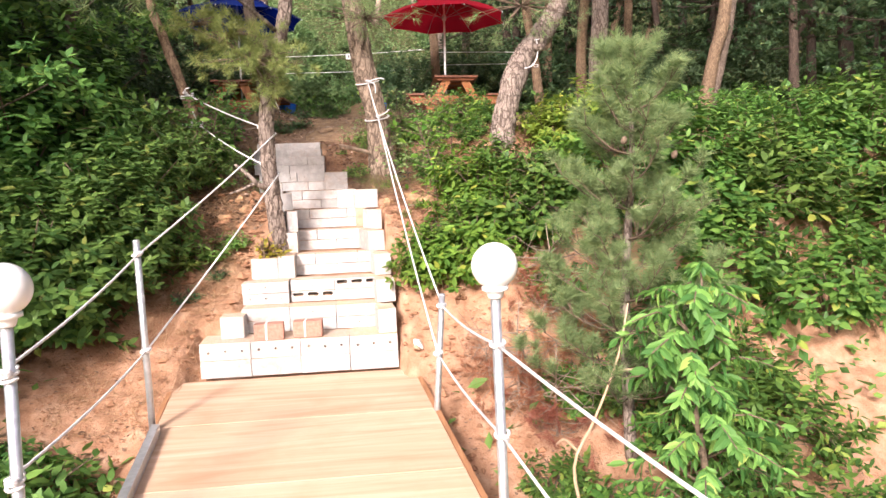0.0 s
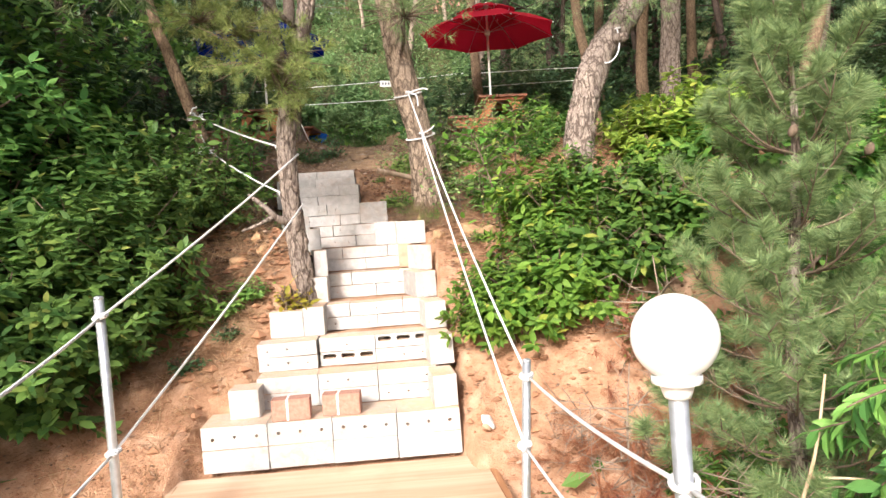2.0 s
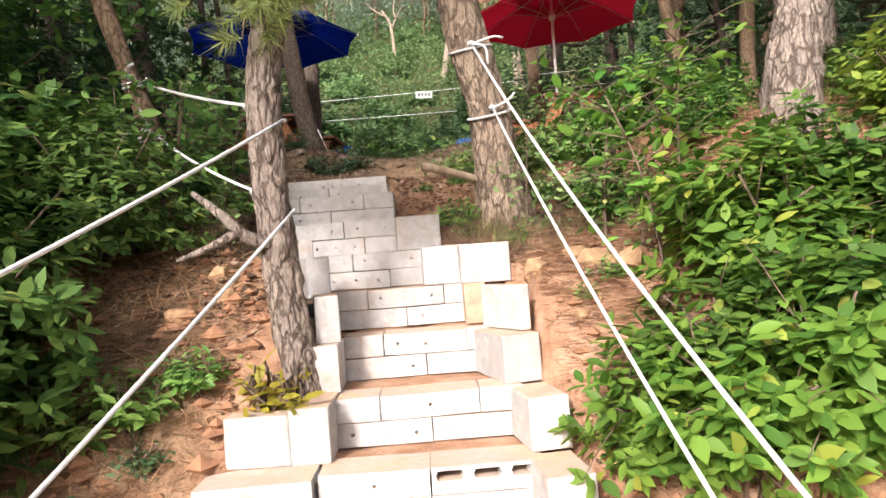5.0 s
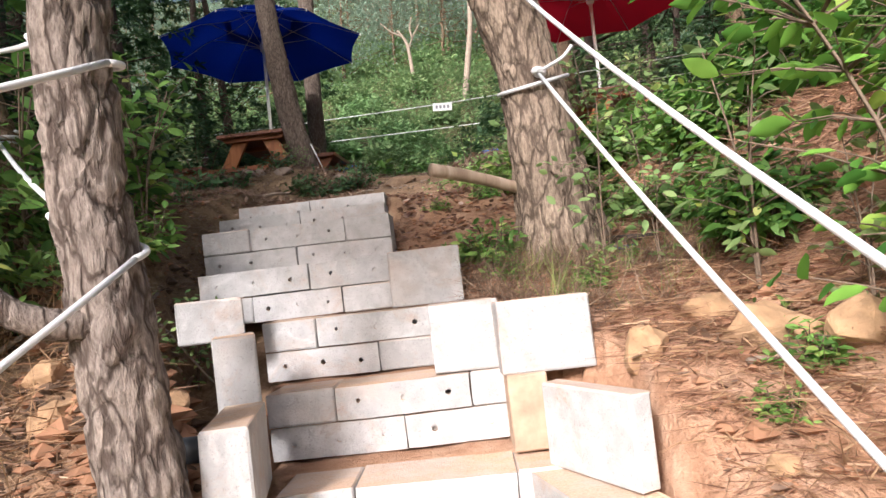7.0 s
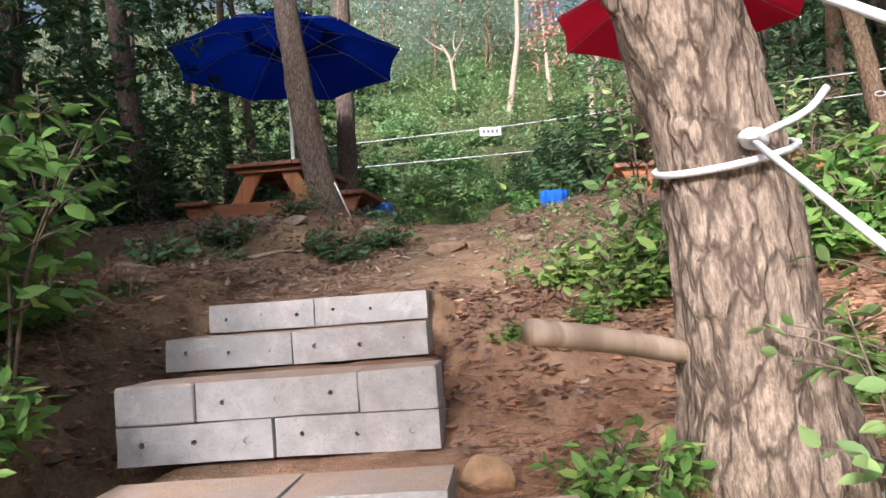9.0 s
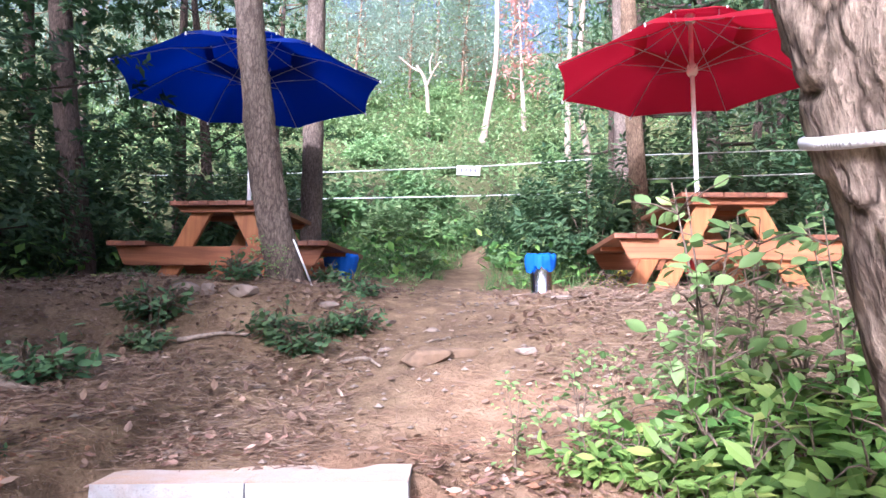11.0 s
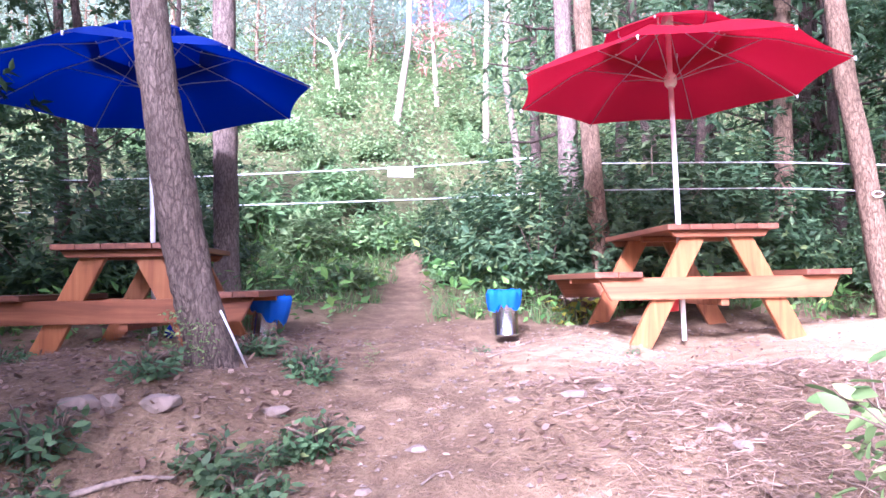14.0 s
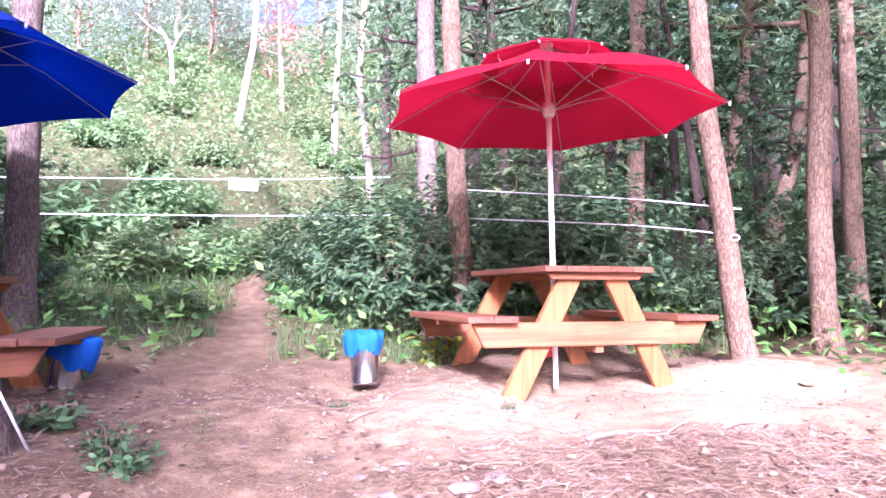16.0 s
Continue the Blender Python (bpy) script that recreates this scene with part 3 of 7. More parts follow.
def ground(x, y, rough=True):
    xl = -1.62 if y < 5.95 else float(np.interp(y, [5.95, 6.15, 6.3, 7.05, 7.15, 7.5, 7.6, 8.9, 9.3, 10.4, 10.9], [-1.3, -1.2, -0.98, -0.96, -1.2, -1.22, -1.3, -1.52, -1.5, -1.5, -1.2]))
    xr = 0.055 if y < 6.25 else float(np.interp(y, [6.25, 6.42, 6.95, 7.12, 7.3, 7.42, 7.62, 7.75, 8.0, 9.0], [0.055, -0.02, -0.03, -0.2, -0.26, -0.33, -0.335, -0.5, -0.62, -0.62]))
    soft = 0.5 * smooth_step(9.2, 10.2, y)
    wr = smooth_step(xr - 0.03 - soft, xr + 0.04 + soft, x)
    ease = 0.17 * smooth_step(6.7, 6.95, y) * smooth_step(9.0, 8.4, y)
    wl = 1 - smooth_step(xl - 0.07 - soft - ease, xl + 0.03 + soft, x)
    z = table(y, STEPS)
    z += wl * (table(y, LEFT) - z)
    z += wr * (table(y, RIGHT) - z)
    z += smooth_step(0.35, 1.15, x) * (table(y, BANK) - table(y, RIGHT))
    z += -0.35 * smooth_step(2.5, 7.0, x) * smooth_step(9.0, 5.0, y) - 0.25 * smooth_step(-3, -7, x) * (1 - smooth_step(5.0, 9.0, y))
    z += smooth_step(8, 40, abs(x)) * smooth_step(20, 60, y) * 2.0
    z -= 8.0 * math.exp(-((x - 7.5 * y / 80) / (0.075 * y + 0.1)) ** 2) * smooth_step(52, 85, y) if y > 52 else 0.0
    if rough:
        k = smooth_step(60, 20, y) if y > 20 else 1.0
        z += 0.05 * noise.noise((x * 1.3, y * 1.3, 0.3)) * (wl + wr + (y > 9)) + 0.025 * noise.noise((x * 5, y * 5, 1.7))
        if y < 9.2:
            z += (0.045 * noise.noise((x * 9, y * 9, 4.0)) + 0.03 * abs(noise.noise((x * 21, y * 21, 8.0)))) * (wl + wr)
        if y > 16:
            z += 0.5 * noise.noise((x * 0.3, y * 0.3, 7.7)) * smooth_step(16, 24, y)
    return z


def spaced(stops):
    out = []
    for (a, step), (b2, _) in zip(stops, stops[1:]):
        out += list(np.arange(a, b2 - 1e-6, step))
    return np.array(out + [stops[-1][0]])


xs = spaced([(-900, 90), (-90, 12), (-30, 2.5), (-10, 0.5), (-4, 0.12), (-2.0, 0.045), (1.4, 0.09), (4, 0.4), (10, 2.5), (30, 12), (90, 90), (900, 1)])
ys = spaced([(-900, 90), (-90, 12), (-18, 2), (0, 0.3), (3, 0.09), (5.0, 0.045), (9.2, 0.07), (13.5, 0.25), (20, 1), (40, 4), (100, 20), (240, 110), (900, 1)])
gv = [(x, y, ground(x, y)) for y in ys for x in xs]
nx = len(xs)
gf = [(j * nx + i, j * nx + i + 1, (j + 1) * nx + i + 1, (j + 1) * nx + i) for j in range(len(ys) - 1) for i in range(nx - 1)]
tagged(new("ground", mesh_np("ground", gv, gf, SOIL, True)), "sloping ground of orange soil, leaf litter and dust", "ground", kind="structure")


# ---- deck ----
def deck_z(y):
    return -0.048 * max(0.0, 5.45 - y)


def deck_left(y):
    return -1.70 + 0.115 * (5.4 - y)


def deck_right(y):
    return 0.155 + 0.09 * (5.5 - y)


deck = thing("deck", Matrix(), "weathered plywood walkway deck leading to the block stairs", "deck", kind="structure")
edges = [5.53, 4.62, 3.71, 2.80, 1.89, 0.98, 0.07, -0.84, -1.75]
for y1, y0 in zip(edges, edges[1:]):
    bm = bmesh.new()
    yb, gap = y0 + 0.004, 0.0
    top = [(deck_left(yb), yb), (deck_right(yb), yb), (deck_right(y1), y1), (deck_left(y1), y1)]
    hi = [bm.verts.new((x, y, deck_z(y))) for x, y in top]
    lo = [bm.verts.new((x, y, deck_z(y) - 0.018)) for x, y in top]
    bm.faces.new(hi)
    bm.faces.new(lo[::-1])
    for k in range(4):
        bm.faces.new((lo[k], lo[(k + 1) % 4], hi[(k + 1) % 4], hi[k]))
    bmesh.ops.bevel(bm, geom=list(bm.edges), offset=0.003, segments=1, affect="EDGES")
    part("panel", mesh_bm("panel", bm, DECKWOOD), deck)
for side in (deck_left, deck_right):
    pts = [(side(y), y) for y in (5.5, -1.75)]
    sg = -1 if side is deck_left else 1
    bm = bmesh.new()
    sec = [(0.002, 0.004), (0.034, 0.004), (0.034, -0.16), (0.002, -0.16)]
    rings = []
    for x, y in pts:
        rings.append([bm.verts.new((x + sg * a, y, deck_z(y) + c)) for a, c in sec])
    for k in range(4):
        bm.faces.new((rings[0][k], rings[0][(k + 1) % 4], rings[1][(k + 1) % 4], rings[1][k]))
    bm.faces.new(rings[0])
    bm.faces.new(rings[1][::-1])
    part("edge_board", mesh_bm("edge_board", bm, EDGEWOOD), deck, "reddish-brown timber edge board")
for xk, yk in [(-1.2, 4.8), (-0.1, 4.8), (-0.9, 2.2), (0.2, 2.2), (-0.7, 0.4), (0.4, 0.4)]:
    zt, zb = deck_z(yk) - 0.018, ground(xk, yk) - 0.3
    part("support_post", mesh_bm("support_post", box_bm(0.1, 0.1, zt - zb, 0.004), EDGEWOOD), deck, m=pose(xk, yk, (zt + zb) / 2))
# pale metal kerb along the deck beside the thin rail post
kerb_pts = [(deck_left(y) + 0.02, y, deck_z(y) + 0.045) for y in (4.52, -1.7)]
bm = bmesh.new()
for (xa, ya, za), (xb, yb, zb) in zip(kerb_pts, kerb_pts[1:]):
    ra = [bm.verts.new((xa + dx, ya, za + dz)) for dx, dz in ((-0.025, -0.045), (0.025, -0.045), (0.025, 0.02), (-0.025, 0.02))]
    rb = [bm.verts.new((xb + dx, yb, zb + dz)) for dx, dz in ((-0.025, -0.045), (0.025, -0.045), (0.025, 0.02), (-0.025, 0.02))]
    for k in range(4):
        bm.faces.new((ra[k], ra[(k + 1) % 4], rb[(k + 1) % 4], rb[k]))
    bm.faces.new(ra)
    bm.faces.new(rb[::-1])
part("metal_kerb", mesh_bm("metal_kerb", bm, GALV), deck, "pale galvanised metal kerb strip")


# ---- rail posts, lamps and ropes ----
def rail_post(name, foot, head, r, label):
    root = thing(name, Matrix(), label, "post", "rail posts along the deck")
    part("tube", mesh_tubes("tube", [([Vector(foot), (Vector(foot) + Vector(head)) / 2, Vector(head)], [r, r, r])], GALV, 16), root)
    part("cap", lathe("cap", [(0.0, 0.0), (r * 1.03, 0.0), (r * 1.03, 0.008), (r * 0.7, 0.014), (0.0, 0.015)], GALV, 16), root, m=pose(*head))
    return root


def globe_lamp(foot, neck, r_globe):
    f, n2 = Vector(foot), Vector(neck)
    root = thing("globe_lamp", Matrix(), "white globe lamp, unlit, on a galvanised tube post", "lamp post", "globe lamps along the deck")
    part("tube", mesh_tubes("tube", [([f, (f + n2) / 2, n2], [0.0225] * 3)], GALV, 16), root)
    part("collar", lathe("collar", [(0.0, -0.03), (0.03, -0.03), (0.034, -0.02), (0.04, 0.0), (0.058, 0.006), (0.058, 0.022), (0.03, 0.026), (0.0, 0.026)], WHITEPAINT, 20), root, "white plastic collar", pose(*neck))
    prof = [(r_globe * math.sin(a), -r_globe * math.cos(a)) for a in np.linspace(0.25, math.pi, 22)]
    globe = part("globe", lathe("globe", prof, GLOBE, 36), root, "white opal globe", pose(neck[0], neck[1], neck[2] + 0.012 + r_globe))
    return root


rail_post("rail_post", (-1.612, 4.56, -0.05), (-1.635, 4.6, 1.195), 0.0215, "thin galvanised tube post at the deck edge")
rail_post("rail_post", (0.232, 4.56, -0.25), (0.325, 4.72, 0.725), 0.0215, "leaning galvanised tube post beside the stairs")
rail_post("rail_post", (0.86, 0.7, -1.4), (0.86, 0.7, 0.9), 0.0215, "galvanised tube post beside the deck")
globe_lamp((0.402, 2.93, -1.1), (0.368, 2.93, 1.035), 0.1)
globe_lamp((-1.585, 2.74, -1.05), (-1.53, 2.74, 1.06), 0.1)


def sagging(a, b2, sag, n=14):
    a, b2 = Vector(a), Vector(b2)
    return [a.lerp(b2, i / (n - 1)) - Vector((0, 0, sag * 4 * (i / (n - 1)) * (1 - i / (n - 1)))) for i in range(n)]


def back_arc(centre, r, rise, a0=-20, a1=200):
    """Rope round the far side of a trunk."""
    return [Vector(centre) + Vector((math.cos(radians(a)) * r, math.sin(radians(a)) * r, rise * (a - a0) / (a1 - a0))) for a in np.linspace(a0, a1, 18)]


def ring_pts(centre, r, tilt, n=20, turn=1.0, drop=0.0):
    c = Vector(centre)
    return [c + Vector((math.cos(a) * r, math.sin(a) * r, math.sin(a + 0.6) * tilt - drop * a / 6.28)) for a in np.linspace(0, 6.283 * turn, int(n * turn) + 1)]


def knot_mesh(centre, r, seed=0):
    rng = random.Random(seed)
    tubes = []
    for k in range(3):
        c = Vector(centre) + Vector((rng.uniform(-1, 1), rng.uniform(-1, 1), rng.uniform(-1, 1))) * r * 0.5
        tubes.append((ring_pts(c, r * 1.2, r * rng.uniform(-1, 1), 10), [r * 0.8] * 11))
    return mesh_tubes("knot", tubes, ROPE, 6)


def rope(runs, wraps, knots, tails=(), r=0.0068, label="white braided rope strung as a handrail from tree to post"):
    root = thing("rope", Matrix(), label, "rope", "rope handrails")
    for run in runs:
        part("strand", mesh_tubes("strand", [(run, [r] * len(run))], ROPE, 8), root)
    for w in wraps:
        part("wrap", mesh_tubes("wrap", [(w, [r * 1.05] * len(w))], ROPE, 8), root)
    for i, k in enumerate(knots):
        part("knot", knot_mesh(k, r * 1.9, i), root)
    for tl in tails:
        part("rope_tail", mesh_tubes("rope_tail", [(curve_pts(tl, 8), [r] * 8)], ROPE, 8), root)
    return root


# trees that carry the ropes: axes as (place, radius)
T1_AXIS = [((-0.985, 6.62, 0.85), 0.12), ((-0.992, 6.6, 1.05), 0.092), ((-1.015, 6.58, 1.35), 0.077), ((-1.043, 6.55, 1.75), 0.072), ((-1.03, 6.52, 2.15), 0.069), ((-0.95, 6.52, 2.6), 0.066), ((-0.815, 6.55, 3.1), 0.063), ((-0.72, 6.6, 4.2), 0.055), ((-0.75, 6.75, 6.2), 0.045), ((-0.95, 6.8, 8.6), 0.02)]
T2_AXIS = [((0.06, 7.93, 1.5), 0.20), ((0.04, 7.91, 1.75), 0.158), ((0.02, 7.88, 1.95), 0.138), ((0.0, 7.87, 2.22), 0.125), ((-0.06, 7.86, 2.5), 0.122), ((-0.115, 7.85, 2.75), 0.12), ((-0.185, 7.85, 3.2), 0.115), ((-0.3, 7.9, 4.2), 0.1), ((-0.42, 8.0, 6.2), 0.075), ((-0.5, 8.0, 8.8), 0.03)]
T6_AXIS = [((-1.80, 7.6, 1.7), 0.08), ((-1.9, 7.6, 2.2), 0.06), ((-1.99, 7.6, 2.5), 0.055), ((-2.14, 7.6, 3.0), 0.05), ((-2.3, 7.6, 3.6), 0.045), ((-2.5, 7.7, 5.2), 0.035), ((-2.6, 7.7, 7.4), 0.015)]

rope([sagging((-1.548, 2.715, 0.866), (-1.62, 4.575, 1.117), 0.025), sagging((-1.62, 4.575, 1.117), (-0.962, 6.505, 1.985), 0.02), sagging((-1.09, 6.54, 2.06), (-1.97, 7.55, 2.5), 0.02)],
     [back_arc((-1.035, 6.535, 1.985), 0.078, 0.07), ring_pts((-1.97, 7.6, 2.5), 0.063, 0.015, turn=2, drop=0.02), ring_pts((-1.63, 4.59, 1.117), 0.03, 0.01), ring_pts((-1.54, 2.74, 0.866), 0.031, 0.01, turn=2, drop=0.02)],
     [(-1.97, 7.53, 2.5), (-1.615, 4.565, 1.117), (-1.54, 2.71, 0.86)], [[(-1.97, 7.52, 2.5), (-1.95, 7.46, 2.53), (-1.9, 7.42, 2.54)]])
rope([sagging((-1.563, 2.715, 0.445), (-1.612, 4.555, 0.495), 0.03), sagging((-1.612, 4.555, 0.495), (-0.955, 6.53, 1.62), 0.02), sagging((-1.1, 6.6, 1.72), (-1.88, 7.55, 2.2), 0.03)],
     [back_arc((-1.034, 6.56, 1.62), 0.081, 0.1), ring_pts((-1.9, 7.6, 2.2), 0.068, 0.015, turn=2, drop=0.02), ring_pts((-1.62, 4.575, 0.495), 0.03, 0.01), ring_pts((-1.555, 2.74, 0.445), 0.031, 0.01, turn=2, drop=0.02)],
     [(-1.9, 7.53, 2.2), (-1.607, 4.55, 0.495), (-1.555, 2.71, 0.44)], [[(-1.9, 7.52, 2.2), (-1.86, 7.45, 2.22), (-1.88, 7.4, 2.3)], [(-1.9, 7.52, 2.2), (-1.96, 7.45, 2.18), (-2.02, 7.42, 2.17)]])
rope([sagging((-0.09, 7.722, 2.61), (0.322, 4.69, 0.66), 0.085), sagging((0.322, 4.69, 0.66), (0.366, 2.905, 0.805), 0.03), sagging((0.366, 2.905, 0.805), (0.86, 0.7, 0.66), 0.03)],
     [ring_pts((-0.09, 7.855, 2.62), 0.128, 0.035), ring_pts((0.318, 4.71, 0.66), 0.03, 0.01), ring_pts((0.372, 2.93, 0.805), 0.031, 0.01), ring_pts((0.86, 0.7, 0.66), 0.03, 0.01)],
     [(-0.09, 7.72, 2.61), (0.322, 4.685, 0.655), (0.37, 2.9, 0.8)], [[(-0.09, 7.71, 2.61), (-0.02, 7.68, 2.58), (-0.01, 7.67, 2.48)], [(-0.09, 7.71, 2.61), (0.03, 7.7, 2.64), (0.09, 7.7, 2.63)]])
rope([sagging((0.005, 7.73, 2.235), (0.272, 4.6, 0.345), 0.065), sagging((0.272, 4.6, 0.345), (0.378, 2.905, 0.397), 0.03), sagging((0.378, 2.905, 0.397), (0.86, 0.7, -0.02), 0.03)],
     [ring_pts((0.0, 7.865, 2.23), 0.134, 0.04), ring_pts((0.275, 4.625, 0.345), 0.03, 0.01), ring_pts((0.382, 2.93, 0.397), 0.031, 0.01), ring_pts((0.86, 0.7, -0.02), 0.03, 0.01)],
     [(0.005, 7.725, 2.235), (0.272, 4.6, 0.34), (0.38, 2.9, 0.39)], [[(0.005, 7.72, 2.235), (0.09, 7.7, 2.27), (0.13, 7.7, 2.31)]])


# ---- stairs of concrete blocks ----
BLOCKS = {}


def block_mesh(sx, sy, sz, kind):
    """A concrete block, front at y = 0, base at z = 0, centred in x. kind: holes, cores, slots or plain, with a number for its chips."""
    key = (round(sx, 3), round(sy, 3), round(sz, 3), kind)
    if key in BLOCKS:
        return BLOCKS[key]
    style, seed = kind
    rng = random.Random(seed * 31 + int(sx * 1000))
    bm = bmesh.new()
    if style == "plain":
        bm.free()
        bm = box_bm(sx, sy, sz, 0.006, (0, sy / 2, sz / 2), 0.002, seed)
    else:
        nh = max(1, round(sx / 0.13))
        w = sx / nh
        cells = []
        for k in range(nh):
            cx, cz = -sx / 2 + (k + 0.5) * w, sz * (0.5 + 0.06 * rng.uniform(-1, 1))
            if style == "slots":
                hx, hz, depth, cz = w * 0.36, sz * 0.17, 0.11, sz * 0.66
            else:
                hx = hz = rng.choice([0.006, 0.0072, 0.0085]) if style == "holes" else rng.uniform(0.0095, 0.012)
                depth = rng.choice([0.006, 0.02, 0.05]) if style == "holes" else 0.06
            cells.append((cx, cz, hx, hz, depth))
        for cx, cz, hx, hz, depth in cells:
            sq = [(-w / 2, -cz), (0, -cz), (w / 2, -cz), (w / 2, 0), (w / 2, sz - cz), (0, sz - cz), (-w / 2, sz - cz), (-w / 2, 0)]
            oc = []
            for k in range(8):
                a = math.radians(-135 + 45 * k)
                if style == "slots":
                    ox, oz = [(-0.86, -1), (0, -1), (0.86, -1), (1.04, 0), (0.86, 1), (0, 1), (-0.86, 1), (-1.04, 0)][k]
                    oc.append((ox * hx, oz * hz))
                else:
                    oc.append((math.cos(a) * hx, math.sin(a) * hz))
            vo = [bm.verts.new((cx + x, 0, cz + z)) for x, z in sq]
            vi = [bm.verts.new((cx + x, 0, cz + z)) for x, z in oc]
            vb = [bm.verts.new((cx + x * 0.9, depth, cz + z * 0.9)) for x, z in oc]
            for k in range(8):
                k2 = (k + 1) % 8
                bm.faces.new((vo[k], vo[k2], vi[k2], vi[k]))
                bm.faces.new((vi[k], vi[k2], vb[k2], vb[k]))
            bm.faces.new(vb)
        bmesh.ops.remove_doubles(bm, verts=bm.verts, dist=1e-5)
        edge = [e for e in bm.edges if e.is_boundary]
        ext = bmesh.ops.extrude_edge_only(bm, edges=edge)["geom"]
        front = [v for v in bm.verts if abs(v.co.y) < 1e-6]
        back = [g for g in ext if isinstance(g, bmesh.types.BMVert)]
        for v in back:
            v.co.y = 0.003
        ext2 = bmesh.ops.extrude_edge_only(bm, edges=[e for e in bm.edges if e.is_boundary])["geom"]
        for g in ext2:
            if isinstance(g, bmesh.types.BMVert):
                g.co.y = sy
        bmesh.ops.holes_fill(bm, edges=[e for e in bm.edges if e.is_boundary], sides=0)
        for v in front:
            if abs(v.co.x) > sx / 2 - 1e-4:
                v.co.x *= 1 - 0.004 / sx
            if v.co.z < 1e-4:
                v.co.z += 0.0018
            elif v.co.z > sz - 1e-4:
                v.co.z -= 0.002
    for v in bm.verts:
        far = 1.0 if abs(v.co.x) > sx * 0.45 else 0.5
        v.co += Vector((noise.noise(v.co * 40 + Vector((seed, 0, 0))), noise.noise(v.co * 40 + Vector((0, seed, 9))), noise.noise(v.co * 40 + Vector((3, 0, seed))))) * 0.003 * far
    BLOCKS[key] = mesh_bm("concrete_block", bm, CONCRETE)
    return BLOCKS[key]


stairs = thing("staircase", Matrix(), "steep outdoor stairs of stacked grey concrete blocks with orange dust", "stairs", kind="structure")
count = 0


def lay(x0, x1, y, z, h, style, depth=0.19, turn=0.0, jitter=1.0):
    """One block with its front from x0 to x1 at y."""
    global count
    count += 1
    rng = random.Random(count)
    m = pose((x0 + x1) / 2, y + rng.uniform(-0.005, 0.005) * jitter, z, rng.uniform(-0.5, 0.5) * jitter, rng.uniform(-0.6, 0.6) * jitter, turn + rng.uniform(-0.8, 0.8) * jitter)
    return part("concrete_block", block_mesh(x1 - x0 - 0.0015, depth, h - 0.0008, (style, count % 5)), stairs, m=m)


def course(xs_, y, z, h, styles="holes", depth=0.19):
    for k, (a, c) in enumerate(zip(xs_, xs_[1:])):
        st = styles if isinstance(styles, str) else styles[k]
        lay(a, c, y, z, h, st, depth)


# height of each tread, front of each riser
TREAD = [0.0, 0.285, 0.495, 0.69, 0.882, 1.077, 1.266, 1.455, 1.648, 1.84, 1.939, 2.04]
FRONT = [5.45, 5.6, 5.90, 6.13, 6.45, 6.85, 7.18, 7.45, 7.77, 8.12, 8.50, 8.86]
P = "plain"
Hh = "holes"
course([-1.54, -1.142, -0.747, -0.352, 0.042], 5.6, 0.0, 0.1425, P, 0.3)
course([-1.54, -1.142, -0.747, -0.352, 0.042], 5.6, 0.1425, 0.1425, "cores", 0.3)
LAYOUT = {
    2: ([-1.25, -0.852, -0.462, -0.075], [-1.25, -0.852, -0.462, -0.075], [P, Hh, Hh], [Hh, Hh, Hh]),
    3: ([-0.86, -0.475, -0.085], [-0.86, -0.475, -0.085], [Hh, "slots"], ["slots", Hh]),
    4: ([-0.832, -0.655, -0.268, -0.10], [-0.832, -0.46, -0.10], [P, Hh, P], [Hh, Hh]),
    5: ([-0.835, -0.655, -0.283, -0.12], [-0.835, -0.47, -0.12], [P, Hh, P], [Hh, Hh]),
    6: ([-0.93, -0.74, -0.365, -0.24], [-0.93, -0.555, -0.24], [P, Hh, P], [Hh, Hh]),
    7: ([-1.0, -0.83, -0.455], [-1.0, -0.64, -0.455], [P, Hh], [Hh, P]),
    8: ([-1.31, -0.905, -0.585], [-1.31, -1.12, -0.79, -0.585], [Hh, Hh], [P, Hh, P]),
    9: ([-1.41, -1.21, -0.812, -0.622], [-1.41, -1.02, -0.622], [P, Hh, P], [Hh, Hh]),
}
for k, (upper, lower, us, ls) in LAYOUT.items():
    z0, z1 = TREAD[k - 1], TREAD[k]
    hm = (z1 - z0) / 2
    course(lower, FRONT[k] + 0.004, z0, hm, ls)
    course(upper, FRONT[k], z0 + hm, hm, us)
course([-1.268, -0.868], 6.09, TREAD[2], 0.0975, Hh, 0.2)
course([-1.268, -0.868], 6.085, TREAD[2] + 0.0975, 0.0975, Hh, 0.2)
course([-1.465, -1.075, -0.672], FRONT[10], TREAD[9], TREAD[10] - TREAD[9], Hh)
course([-1.478, -1.098, -0.70], FRONT[11], TREAD[10], TREAD[11] - TREAD[10], Hh)
